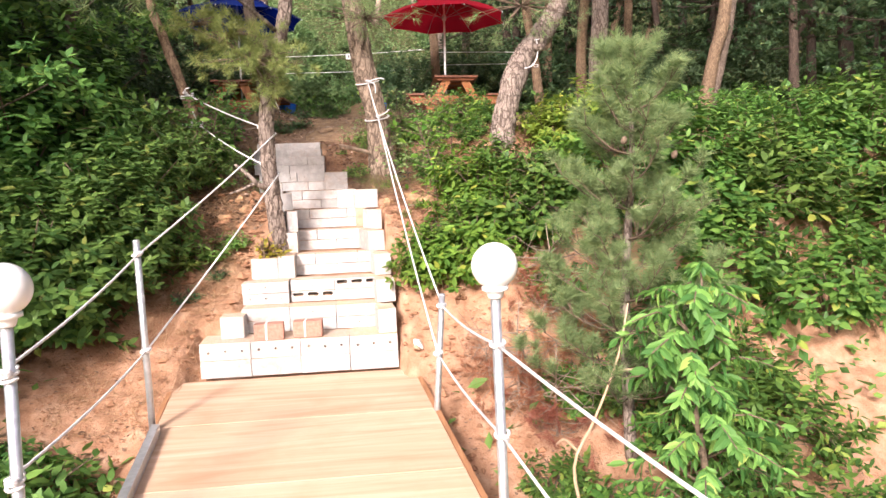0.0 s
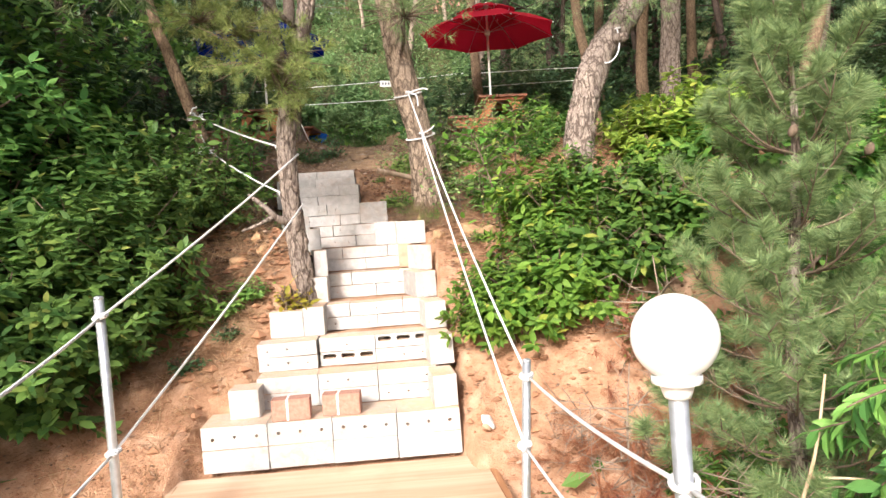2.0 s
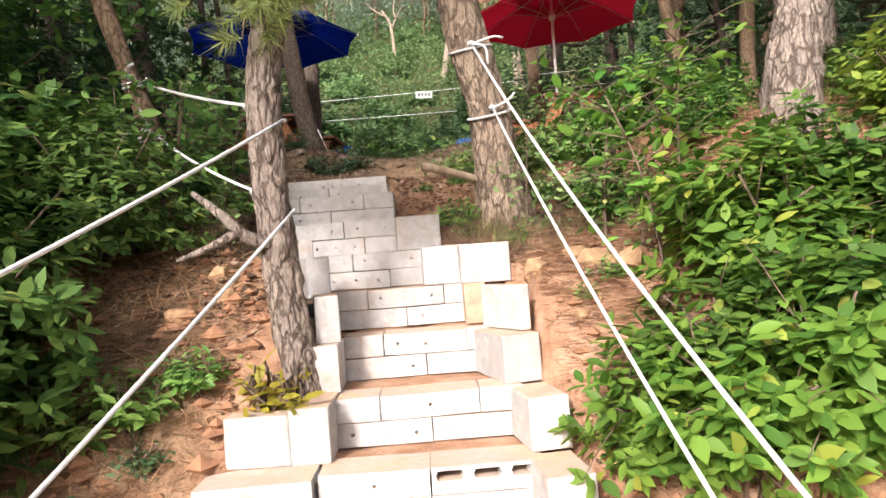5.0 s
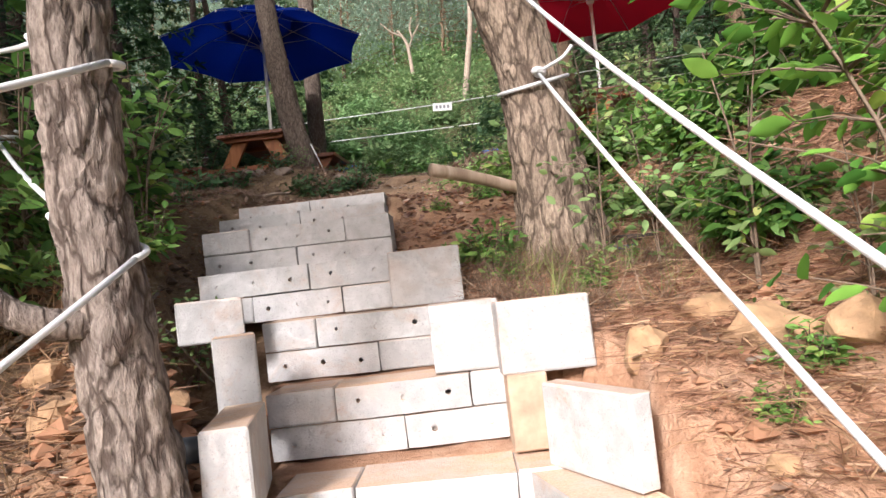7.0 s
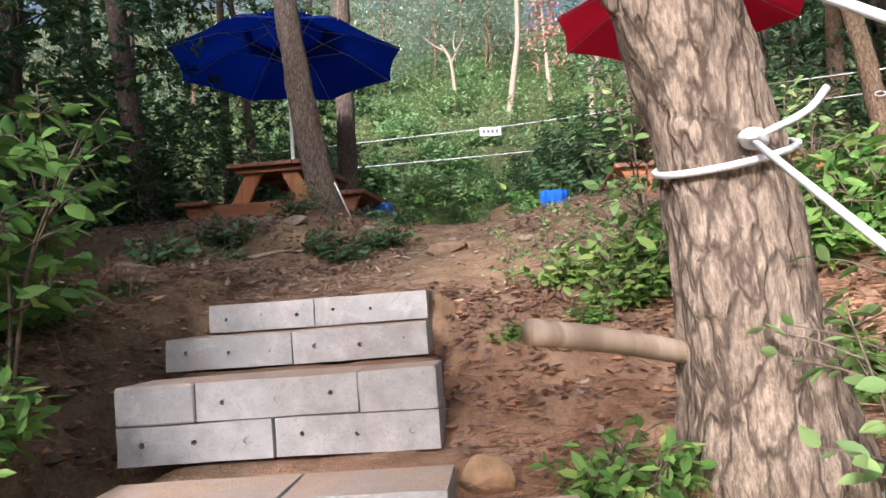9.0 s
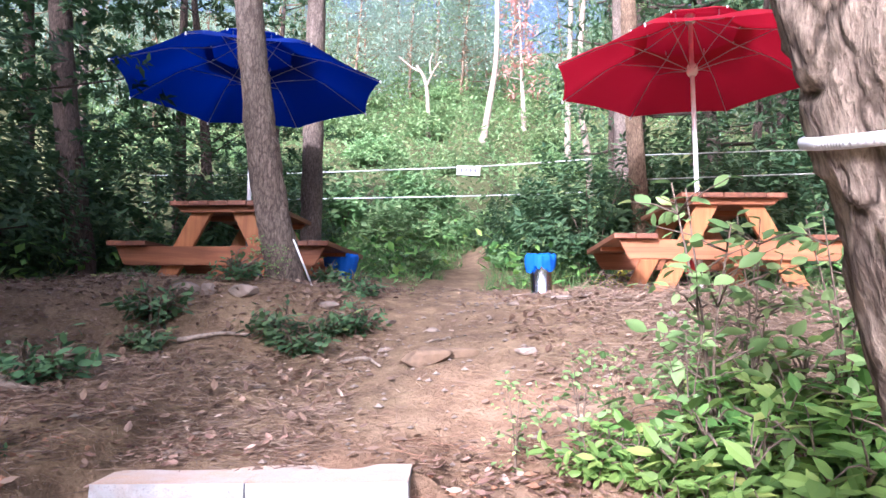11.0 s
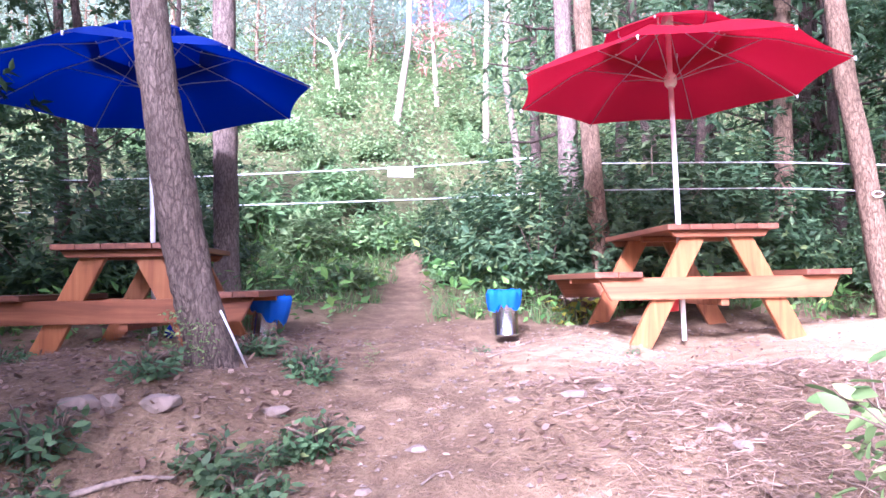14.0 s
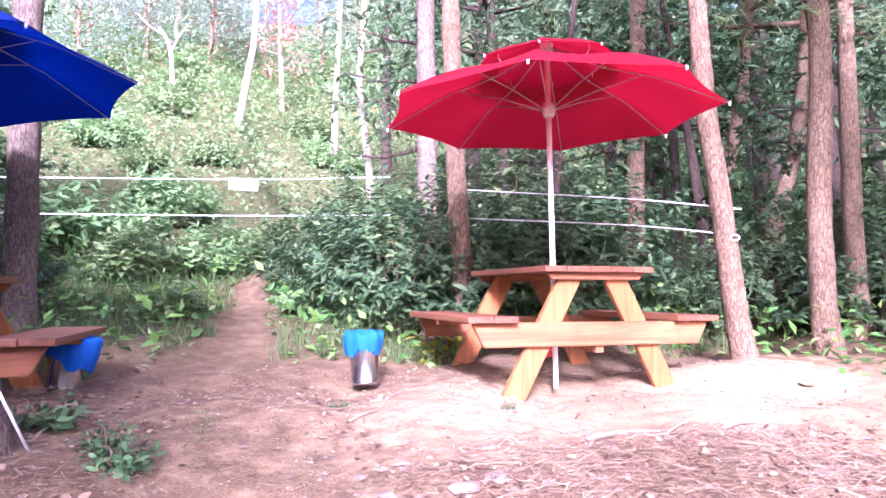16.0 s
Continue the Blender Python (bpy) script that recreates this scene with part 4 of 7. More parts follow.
# loose blocks standing along both sides: x, y of the front's middle, base, width, depth, height, turn
for x, y, z, w, d, h, turn in [
        (-1.30, 5.74, 0.285, 0.19, 0.2, 0.18, 0), (-1.09, 6.275, 0.69, 0.235, 0.19, 0.185, 0), (-0.897, 6.26, 0.69, 0.145, 0.3, 0.205, 0),
        (-0.89, 6.56, 0.885, 0.145, 0.27, 0.192, 2), (-0.862, 6.64, 1.078, 0.10, 0.36, 0.195, 11), (-0.945, 7.0, 1.255, 0.108, 0.22, 0.185, 17),
        (-1.10, 7.28, 1.42, 0.19, 0.22, 0.125, 22),
        (-0.035, 5.635, 0.285, 0.15, 0.27, 0.20, 5), (-0.03, 5.925, 0.492, 0.16, 0.28, 0.195, 6), (-0.04, 6.21, 0.688, 0.15, 0.28, 0.19, 8),
        (-0.085, 6.51, 0.88, 0.16, 0.39, 0.19, 14),
        (-0.165, 7.0, 1.268, 0.235, 0.1, 0.185, 3), (-0.362, 7.2, 1.268, 0.195, 0.19, 0.19, 2),
        (-0.475, 7.60, 1.457, 0.245, 0.1, 0.185, 3)]:
    count += 1
    part("concrete_block", block_mesh(w, d, h, (P, count % 5)), stairs, m=pose(x, y, z, 0, 0, turn))
part("concrete_block", block_mesh(0.315, 0.05, 0.188, (P, 3)), stairs, m=pose(-0.137, 6.735, 1.074, 0, 0, -64))
part("concrete_block", mesh_bm("concrete_block", box_bm(0.10, 0.15, 0.19, 0.006, (0, 0.075, 0.095), 0.002, 6), DUSTY), stairs, "concrete block stained with orange soil", m=pose(-0.225, 6.99, 1.08))
# packed soil behind each riser
for k in range(1, 12):
    y0, y1 = FRONT[k] + 0.165, (FRONT[k + 1] if k < 11 else FRONT[k] + 0.5) + 0.12
    x0 = [0, -1.5, -1.22, -0.98, -0.96, -0.95, -1.0, -1.0, -1.3, -1.42, -1.46, -1.47][k]
    x1 = [0, 0.0, -0.08, -0.07, -0.09, -0.11, -0.2, -0.36, -0.5, -0.62, -0.67, -0.69][k]
    nxp, nyp = 22, 10
    v, f = [], []
    for j in range(nyp):
        for i in range(nxp):
            x, y = x0 + (x1 - x0) * i / (nxp - 1), y0 + (y1 - y0) * j / (nyp - 1)
            edge = i in (0, nxp - 1) or j in (0, nyp - 1)
            v.append((x, y, TREAD[k] - (0.14 if edge else 0.006 - 0.010 * noise.noise((x * 9, y * 9, k)))))
    for j in range(nyp - 1):
        for i in range(nxp - 1):
            f.append((j * nxp + i, j * nxp + i + 1, (j + 1) * nxp + i + 1, (j + 1) * nxp + i))
    part("packed_soil", mesh_np("packed_soil", v, f, SOIL, True), stairs, "packed orange soil tread fill")

# two fired-clay bricks with a white stripe, left on the lowest tread
brick_mesh = mesh_bm("brick", box_bm(0.235, 0.11, 0.13, 0.007, (0, 0, 0.065), 0.0015, 4), BRICK)
stripe_mesh = mesh_bm("stripe", box_bm(0.013, 0.114, 0.132, 0.002, (-0.02, 0, 0.0662)), WHITEPAINT)


# ---- picnic tables ----
def plank_bm(prof, y0, y1, bevel=0.004):
    """A board with the outline prof in x and z, from y0 to y1."""
    bm = bmesh.new()
    a = [bm.verts.new((x, y0, z)) for x, z in prof]
    c = [bm.verts.new((x, y1, z)) for x, z in prof]
    bm.faces.new(a)
    bm.faces.new(c[::-1])
    n = len(prof)
    for k in range(n):
        bm.faces.new((a[k], a[(k + 1) % n], c[(k + 1) % n], c[k]))
    bmesh.ops.bevel(bm, geom=list(bm.edges), offset=bevel, segments=2, affect="EDGES")
    return bm


LEGWOOD = wood_material("light_stained_timber", (0.205, 0.07, 0.021), (0.325, 0.123, 0.037), (0.41, 0.18, 0.062), 2, 0.8, 0.55)


def picnic_table(m, length, label):
    """A timber A-frame picnic table; the origin lies on the ground under the front cross beam, y runs along it."""
    root = thing("picnic_table", m, label, "picnic table", "picnic tables on the terrace")
    under, seat, half, reach = 0.705, 0.40, 0.378, 0.82
    n = 5
    w = 2 * half / n
    mid = length / 2 - 0.025
    for k in range(n):
        part("tabletop_board", mesh_bm("tabletop_board", box_bm(w - 0.003, length + 0.05 + 0.006 * (k % 2), 0.036, 0.005, (0, 0, 0), 0.0012, k), TOPWOOD), root, m=pose(-half + w * (k + 0.5), mid, under + 0.018))
    for sx in (-1, 1):
        for k in range(2):
            part("bench_board", mesh_bm("bench_board", box_bm(0.156, length + 0.06 - 0.01 * k, 0.038, 0.005, (0, 0, 0), 0.0012, k + 5), TOPWOOD), root, m=pose(sx * (reach - 0.193 + 0.159 * k), mid, seat + 0.019))
    for y0, sg in ((0.0, 1), (length - 0.05, -1)):
        ya, yb = sorted((y0, y0 + sg * 0.04))
        part("cross_beam", mesh_bm("cross_beam", plank_bm([(-reach, seat), (reach, seat), (reach - 0.075, seat - 0.145), (-reach + 0.075, seat - 0.145)], ya, yb, 0.006), TABLEWOOD), root, "orange-stained bench cross beam")
        part("top_batten", mesh_bm("top_batten", plank_bm([(-half + 0.035, under), (half - 0.035, under), (half - 0.075, under - 0.045), (-half + 0.075, under - 0.045)], ya, yb), TABLEWOOD), root)
        ya, yb = sorted((y0 + sg * 0.041, y0 + sg * 0.082))
        for sx in (-1, 1):
            hx, fx = sx * 0.14, sx * 0.545
            part("leg", mesh_bm("leg", plank_bm([(hx - 0.08, under - 0.001), (hx + 0.08, under - 0.001), (fx + 0.08, -0.06), (fx - 0.08, -0.06)], ya, yb), LEGWOOD), root, "lighter orange-stained slanting leg")
    part("brace", mesh_bm("brace", box_bm(0.055, length - 0.1, 0.045, 0.004), TABLEWOOD), root, "pale end of a lengthwise brace", m=pose(0.03, mid, seat - 0.168))
    part("middle_batten", mesh_bm("middle_batten", box_bm(0.62, 0.06, 0.04, 0.004), TABLEWOOD), root, m=pose(0, mid, under - 0.021))
    for sx in (-1, 1):
        part("bench_batten", mesh_bm("bench_batten", box_bm(0.28, 0.05, 0.03, 0.004), TABLEWOOD), root, m=pose(sx * (reach - 0.11), mid, seat - 0.016))
    return root


def parasol(m, radius, rim, start, cloth, colour_word):
    """A two-tier octagonal parasol on a straight pole, its foot at the origin."""
    root = thing("parasol", m, colour_word + " two-tier canvas parasol, open, on a white pole through the table", "parasol", "parasols over the tables")
    part("pole", mesh_tubes("pole", [([Vector((0, 0, -0.05)), Vector((0, 0, 1.0)), Vector((0, 0, rim + 0.5))], [0.018] * 3)], WHITEPAINT, 14), root, "white painted steel pole")
    ang = [radians(start + 45 * k) for k in range(8)]

    def tier(r0, z0, r1, z1, sag_edge, sag_mid, rings):
        """A skirt of eight gores between an inner and an outer octagon, hollow between the ribs."""
        v, f, per = [], [], 6
        for j in range(rings + 1):
            t = j / rings
            for k in range(8):
                for q in range(per):
                    u = q / per
                    a, b2 = ang[k], ang[k] + radians(45)
                    r, z = r0 + (r1 - r0) * t, z0 + (z1 - z0) * t + 0.05 * math.sin(math.pi * t) * (r1 - r0)
                    x = (math.cos(a) * (1 - u) + math.cos(b2) * u) * r
                    y = (math.sin(a) * (1 - u) + math.sin(b2) * u) * r
                    dip = 4 * u * (1 - u)
                    pull = 1 - sag_edge * dip * t * t
                    v.append((x * pull, y * pull, z - sag_mid * dip * math.sin(math.pi * min(1, t * 0.9 + 0.05)) + 0.01 * dip * t))
        n = 8 * per
        for j in range(rings):
            for i in range(n):
                i2 = (i + 1) % n
                f.append((j * n + i, j * n + i2, (j + 1) * n + i2, (j + 1) * n + i))
        return v, f

    crown = rim + 0.30
    v, f = tier(0.36, crown, radius, rim, 0.035, 0.025, 10)
    part("canopy", mesh_np("canopy", v, f, cloth, True), root, colour_word + " canvas canopy")
    v, f = tier(0.02, rim + 0.50, 0.50, rim + 0.325, 0.03, 0.01, 5)
    part("vent_cap", mesh_np("vent_cap", v, f, cloth, True), root, colour_word + " canvas vent tier")
    hub_z = rim + 0.04
    part("hub", lathe("hub", [(0.0, -0.05), (0.03, -0.05), (0.042, -0.03), (0.042, 0.02), (0.03, 0.045), (0.0, 0.045)], WHITEPAINT, 14), root, "pale rib hub", m=pose(0, 0, hub_z))
    part("top_hub", lathe("top_hub", [(0.0, -0.04), (0.04, -0.04), (0.04, 0.02), (0.015, 0.05), (0.0, 0.05)], WHITEPAINT, 14), root, m=pose(0, 0, rim + 0.47))
    for a in ang:
        c, s = math.cos(a), math.sin(a)

        def at(r, z):
            return Vector((c * r, s * r, z))

        def edge_z(r):
            t = (r - 0.36) / (radius - 0.36)
            return crown + (rim - crown) * t + 0.05 * math.sin(math.pi * max(0, t)) * (radius - 0.36) - 0.012

        rib = part("rib", mesh_tubes("rib", [([at(0.03, rim + 0.45), at(0.36, edge_z(0.36)), at(0.7, edge_z(0.7)), at(radius * 0.995, edge_z(radius * 0.995))], [0.0036] * 4)], RIBSTEEL, 6), root)
        part("strut", mesh_tubes("strut", [([at(0.04, hub_z), at(0.3, (hub_z + edge_z(0.58)) / 2), at(0.6, edge_z(0.6) - 0.008)], [0.0036] * 3)], RIBSTEEL, 6), rib)
        part("tip", lathe("tip", [(0.0, -0.014), (0.007, -0.012), (0.008, 0.0), (0.007, 0.012), (0.0, 0.014)], WHITEPAINT, 8), rib, "white rib tip", m=pose(c * radius, s * radius, rim - 0.012))
        part("cap_strut", mesh_tubes("cap_strut", [([at(0.36, edge_z(0.36)), at(0.40, rim + 0.32), at(0.40, rim + 0.352)], [0.005] * 3)], WHITEPAINT, 6), rib)
        part("cap_tip", lathe("cap_tip", [(0.0, -0.01), (0.0065, -0.008), (0.0065, 0.008), (0.0, 0.01)], WHITEPAINT, 8), rib, m=pose(c * 0.505, s * 0.505, rim + 0.318))
    return root


picnic_table(pose(1.467, 12.161, 2.569, 0, 1.5, -2.5), 1.22, "orange-stained timber picnic table under the red parasol")
picnic_table(pose(-2.336, 12.323, 2.588, 0, 1.4, -5.5), 1.12, "orange-stained timber picnic table under the blue parasol")
parasol(pose(1.325, 12.425, 2.59, -0.9, 0.8), 1.115, 1.725, 257.9 + 22.5, REDCLOTH, "red")
parasol(pose(-2.29, 12.97, 2.67, -1.7, 0), 1.15, 1.775, 285 + 22.5, BLUECLOTH, "blue")


def waste_bin(m, tilt, sag, label):
    """A steel can with a bin bag folded over its rim; sag lengthens the fold on one side."""
    root = thing("waste_bin", m @ pose(0, 0, 0, tilt * 0.5, tilt), label, "waste bin", "waste bins beside the path")
    r, h = 0.088, 0.30
    part("can", lathe("can", [(0.0, 0.0), (r, 0.0), (r + 0.003, 0.008), (r, 0.016), (r, h - 0.01), (r + 0.004, h), (r - 0.004, h), (r - 0.006, 0.02), (0.0, 0.02)], STEEL, 32), root, "polished steel can")
    v, f = [], []
    n = 72
    rows = [(r - 0.014, h - 0.14, 0.0), (r - 0.006, h - 0.01, 0.1), (r + 0.004, h + 0.022, 0.5), (r + 0.022, h + 0.03, 0.9), (r + 0.036, h + 0.005, 1.0), (r + 0.032, h - 0.04, 1.1), (r + 0.022, h - 0.085, 1.2)]
    for j, (rr, z, loose) in enumerate(rows):
        for k in range(n):
            a = 2 * math.pi * k / n
            c, s_ = math.cos(a), math.sin(a)
            big = noise.noise((c * 1.5, s_ * 1.5, 3.0 + sag))
            fold = noise.noise((c * 3.5, s_ * 3.5, j * 0.45 + sag)) + 0.35 * noise.noise((c * 9, s_ * 9, j * 0.8))
            side = max(0.0, c) * sag
            rad = rr + loose * (0.020 * fold + 0.014 * big + 0.03 * side)
            drop = loose * ((0.030 if j > 3 else 0.012) * fold + 0.05 * big * (j > 3)) - (0.10 * side * (j - 3) / 3 if j > 3 else 0.0)
            v.append((c * rad, s_ * rad, z + drop))
    for j in range(len(rows) - 1):
        for k in range(n):
            k2 = (k + 1) % n
            f.append((j * n + k, j * n + k2, (j + 1) * n + k2, (j + 1) * n + k))
    part("bin_bag", mesh_np("bin_bag", v, f, BLUEBAG, True), root, "crumpled blue plastic bin bag")
    return root


waste_bin(pose(0.165, 12.80, 2.61, 0, 0, 200), 0, 0.25, "steel waste bin with a blue bag, upright beside the path")
waste_bin(pose(-1.55, 12.9, ground(-1.55, 12.9) - 0.01), 9, 1.0, "steel waste bin, tilted, with a sagging blue bag near the trunk")


# ---- wire fence with a small sign ----
def wire(points, r, name="fence_wire", label="pale plastic cord strung between the trees"):
    root = thing(name, Matrix(), label, "cord", "fence cords")
    part("strand", mesh_tubes("strand", [(curve_pts(points, 16), [r] * 16)], WHITEPAINT, 6), root)
    return root


wire([(-4.6, 16.0, 4.33), (-3.3, 16, 4.32), (-0.3, 16, 4.385), (1.1, 16.0, 4.455), (1.3, 16, 4.465)], 0.007)
wire([(-4.6, 16.0, 3.97), (-3.3, 16, 3.985), (-0.3, 16, 4.0), (1.14, 16.0, 4.03), (1.3, 16, 4.035)], 0.007)
wire([(1.4, 14.05, 4.05), (2.6, 13.3, 3.9), (3.12, 12.64, 3.75)], 0.0055)
wire([(1.4, 14.05, 3.80), (2.6, 13.3, 3.68), (3.05, 12.64, 3.55)], 0.0055)
wire([(3.03 + 0.045 * math.cos(a), 12.63, 3.53 + 0.022 * math.sin(a)) for a in np.linspace(1.2, 7.2, 12)], 0.005, label="loose loop of pale cord at the trunk")
sign = thing("notice_tag", pose(-0.31, 15.975, 4.33, 0, 3, 0), "small white plastic notice hung on the fence cord", "sign")
part("plate", mesh_bm("plate", box_bm(0.30, 0.006, 0.125, 0.002), WHITEPAINT), sign)
for k in range(4):
    part("print_bar", mesh_bm("print_bar", box_bm(0.035, 0.002, 0.05, 0), plain_material("grey_print", (0.25, 0.26, 0.28), 0.8)), sign, m=pose(-0.09 + 0.06 * k, -0.0045, 0.0))
# two bricks are stood last so that the stripe shares the mesh
for x, y, turn in ((-0.993, 5.66, 2), (-0.685, 5.69, -3)):
    b2 = thing("loose_brick", pose(x, y, 0.286, 0, 0, turn), "reddish clay brick with a white stripe on the lowest step", "brick", "loose bricks on the step", data=brick_mesh)
    part("mortar_stripe", stripe_mesh, b2, "white mortar stripe")


# ---- trees ----
def trunk_mesh(axis, rings, sides, depth, seed, plates=21.0):
    """A trunk along its axis with furrowed bark plates."""
    pts = curve_pts([a for a, _ in axis], rings)
    rad = np.interp(np.linspace(0, len(axis) - 1, rings), range(len(axis)), [r for _, r in axis])
    verts, faces = [], []
    for (p, a, c), r in zip(frames_along(pts), rad):
        for k in range(sides):
            w = 2 * math.pi * k / sides
            d = a * math.cos(w) + c * math.sin(w)
            q = p + d * r
            out = 0.0
            if depth:
                s = Vector((q.x * plates + seed, q.y * plates, q.z * plates * 0.4))
                s += Vector((noise.noise(s * 0.8), noise.noise(s * 0.8 + Vector((5, 0, 0))), noise.noise(s * 0.8 + Vector((0, 7, 0))))) * 0.85
                dist, near = noise.voronoi(s)
                gap = min(1.0, (dist[1] - dist[0]) * 6.0)
                out = gap * depth * (0.45 + 0.55 * noise.cell(near[0] * 3.1)) + noise.noise(Vector((q.x * 55, q.y * 55, q.z * 22))) * depth * 0.45 - depth * 0.6
            out += noise.noise(q * 3.0) * r * 0.07
            verts.append(q + d * out)
    for i in range(rings - 1):
        for k in range(sides):
            k2 = (k + 1) % sides
            faces.append((i * sides + k, i * sides + k2, (i + 1) * sides + k2, (i + 1) * sides + k))
    return [tuple(v) for v in verts], faces


def needle_tufts(rng, centres, ways, per, length, width, material, name="needles", open_=0.9):
    n = len(centres)
    c = np.repeat(centres, per, 0) - np.repeat(unit(ways), per, 0) * (rng.random((n * per, 1)) * length * 0.9)
    w = unit(np.repeat(unit(ways), per, 0) + rng.normal(0, open_ * 0.55, (n * per, 3)))
    return needle_mesh(name, c, w, length * rng.uniform(0.7, 1.2, n * per), width, material)


def pine_crown(rng, top, height, spread, limbs, root, bark, tufts=26, per=22, length=0.11, low=0.45, width=0.0016, material=None):
    """Limbs and needle tufts on the upper part of a trunk given as (z to point) by top()."""
    tubes, centres, ways = [], [], []
    for k in range(limbs):
        f = low + (1 - low) * (k + rng.random()) / limbs
        p = top(f)
        a = k * 2.4 + rng.uniform(-0.4, 0.4)
        reach = spread * (1.15 - 0.8 * (f - low) / (1 - low)) * rng.uniform(0.7, 1.1)
        e = p + np.array([math.cos(a) * reach, math.sin(a) * reach, reach * rng.uniform(0.0, 0.35)])
        mid = (p + e) / 2 + np.array([0, 0, -0.06 * reach])
        pts = curve_pts([p, mid, e], 7)
        tubes.append((pts, np.linspace(0.022 * spread, 0.005, 7)))
        for q in range(tufts):
            t = rng.uniform(0.35, 1.0)
            b2 = np.array(tuple(pts[min(6, int(t * 6))]))
            off = rng.normal(0, 1, 3) * np.array([0.24, 0.24, 0.12]) * reach * (0.5 + 0.5 * t)
            centres.append(b2 + off)
            ways.append(off / max(np.linalg.norm(off), 1e-6) + np.array([math.cos(a), math.sin(a), 0.5]) * 0.6)
            if q % 3 == 0:
                tubes.append(([Vector(b2), Vector(b2 + off * 0.5 + [0, 0, 0.01]), Vector(b2 + off)], [0.004, 0.003, 0.002]))
    part("branchwork", mesh_tubes("branchwork", tubes, bark, 5), root, kind="stuff")
    part("needle_foliage", needle_tufts(rng, np.array(centres), np.array(ways), per, length, width, material or NEEDLE), root, kind="stuff")


def pine(axis, label, seed, bark, rings=70, sides=20, depth=0.008, crown=True, limbs=9, spread=1.5, tufts=24, low=0.55, name="pine_tree", length=0.13, per=16, width=0.0022, plates=21.0):
    root = thing(name, Matrix(), label, "tree")
    part("trunk", mesh_np("trunk", *trunk_mesh(axis, rings, sides, depth, seed, plates), bark, True), root)
    if crown:
        rng = np.random.default_rng(seed)
        ax = np.array([a for a, _ in axis])
        pine_crown(rng, lambda q: np.array([np.interp(q * (len(ax) - 1), range(len(ax)), ax[:, i]) for i in range(3)]), 0, spread, limbs, root, bark, tufts, per, length, low, width)
    return root


def branch(root, pts, r0, r1, bark, name="branch", n=9):
    part(name, mesh_tubes(name, [(curve_pts(pts, n), np.linspace(r0, r1, n))], bark, 8), root)


def shoot_needles(rng, bases, ways, length, per, needle, width, material, name="needle_foliage"):
    """Needles standing out all round the ends of shoots, like bottle brushes."""
    n = len(bases)
    d = np.repeat(unit(np.asarray(ways)), per, 0)
    s = rng.random((n * per, 1)) ** 0.7
    pos = np.repeat(np.asarray(bases), per, 0) + d * s * length
    ring = unit(np.cross(d, rng.normal(size=d.shape)))
    way = d * (0.2 + 0.75 * s) + ring * 0.95
    way[:, 2] -= 0.08
    return needle_mesh(name, pos, way, needle * rng.uniform(0.7, 1.15, n * per), width, material)


def needle_sprig(root, centre, size, seed, count_=26, per=34, length=0.10, material=None, width=0.0015):
    """A hanging mass of pine shoots."""
    rng = np.random.default_rng(seed)
    c = np.array(centre) + rng.normal(0, 1, (count_, 3)) * np.array(size)
    w = (c - np.array(centre)) / np.array(size) * 0.6 + rng.normal(0, 0.35, (count_, 3)) + np.array([0, -0.15, 0.25])
    part("needle_foliage", shoot_needles(rng, c, w, length * 0.9, per, length, width, material or NEEDLE), root, kind="stuff")
    tubes = [([Vector(centre), Vector((np.array(centre) + q) / 2 + np.array([0, 0, 0.02])), Vector(q)], [0.006, 0.004, 0.002]) for q in c]
    part("branchwork", mesh_tubes("branchwork", tubes, TWIG, 4), root, kind="stuff")


t1 = pine(T1_AXIS, "rough-barked pine beside the stairs with ropes round it", 3, PINEBARK, 330, 84, 0.014, True, 6, 1.2, 22, 0.92, length=0.24, per=18, width=0.009, plates=17.0)
branch(t1, [(-1.02, 6.56, 1.5), (-1.12, 6.45, 1.53), (-1.2, 6.42, 1.62), (-1.33, 6.5, 1.72)], 0.034, 0.012, PINEBARK)
branch(t1, [(-1.15, 6.43, 1.55), (-1.25, 6.4, 1.5), (-1.38, 6.42, 1.46)], 0.022, 0.008, PINEBARK)
branch(t1, [(-0.97, 6.5, 2.45), (-1.15, 6.4, 2.66), (-1.42, 6.3, 2.85)], 0.02, 0.008, PINEBARK)
needle_sprig(t1, (-1.50, 6.24, 2.90), (0.12, 0.10, 0.05), 11, 34, 90, 0.085, OLIVENEEDLE, 0.0019)
needle_sprig(t1, (-1.27, 6.24, 2.81), (0.13, 0.10, 0.07), 16, 40, 90, 0.085, OLIVENEEDLE, 0.0019)
needle_sprig(t1, (-1.09, 6.24, 2.60), (0.19, 0.10, 0.12), 12, 66, 90, 0.085, OLIVENEEDLE, 0.0019)
# branch and next two sprigs are added above the view to shade the steps
branch(t1, [(-0.9, 6.5, 2.9), (-1.3, 6.1, 3.2), (-1.9, 5.7, 3.5)], 0.022, 0.008, PINEBARK)
needle_sprig(t1, (-2.1, 5.75, 3.6), (0.45, 0.42, 0.2), 17, 110, 34, 0.16, width=0.005)
needle_sprig(t1, (-1.5, 6.0, 3.42), (0.24, 0.2, 0.07), 18, 50, 40, 0.13, width=0.004)
needle_sprig(t1, (-1.0, 6.28, 2.42), (0.07, 0.06, 0.10), 13, 22, 80, 0.095, OLIVENEEDLE, 0.0019)
t2 = pine(T2_AXIS, "thick leaning pine trunk with white ropes knotted round it", 5, TANBARK, 290, 110, 0.013, True, 12, 1.8, 26, 0.89, length=0.24, per=18, width=0.009, plates=13.0)
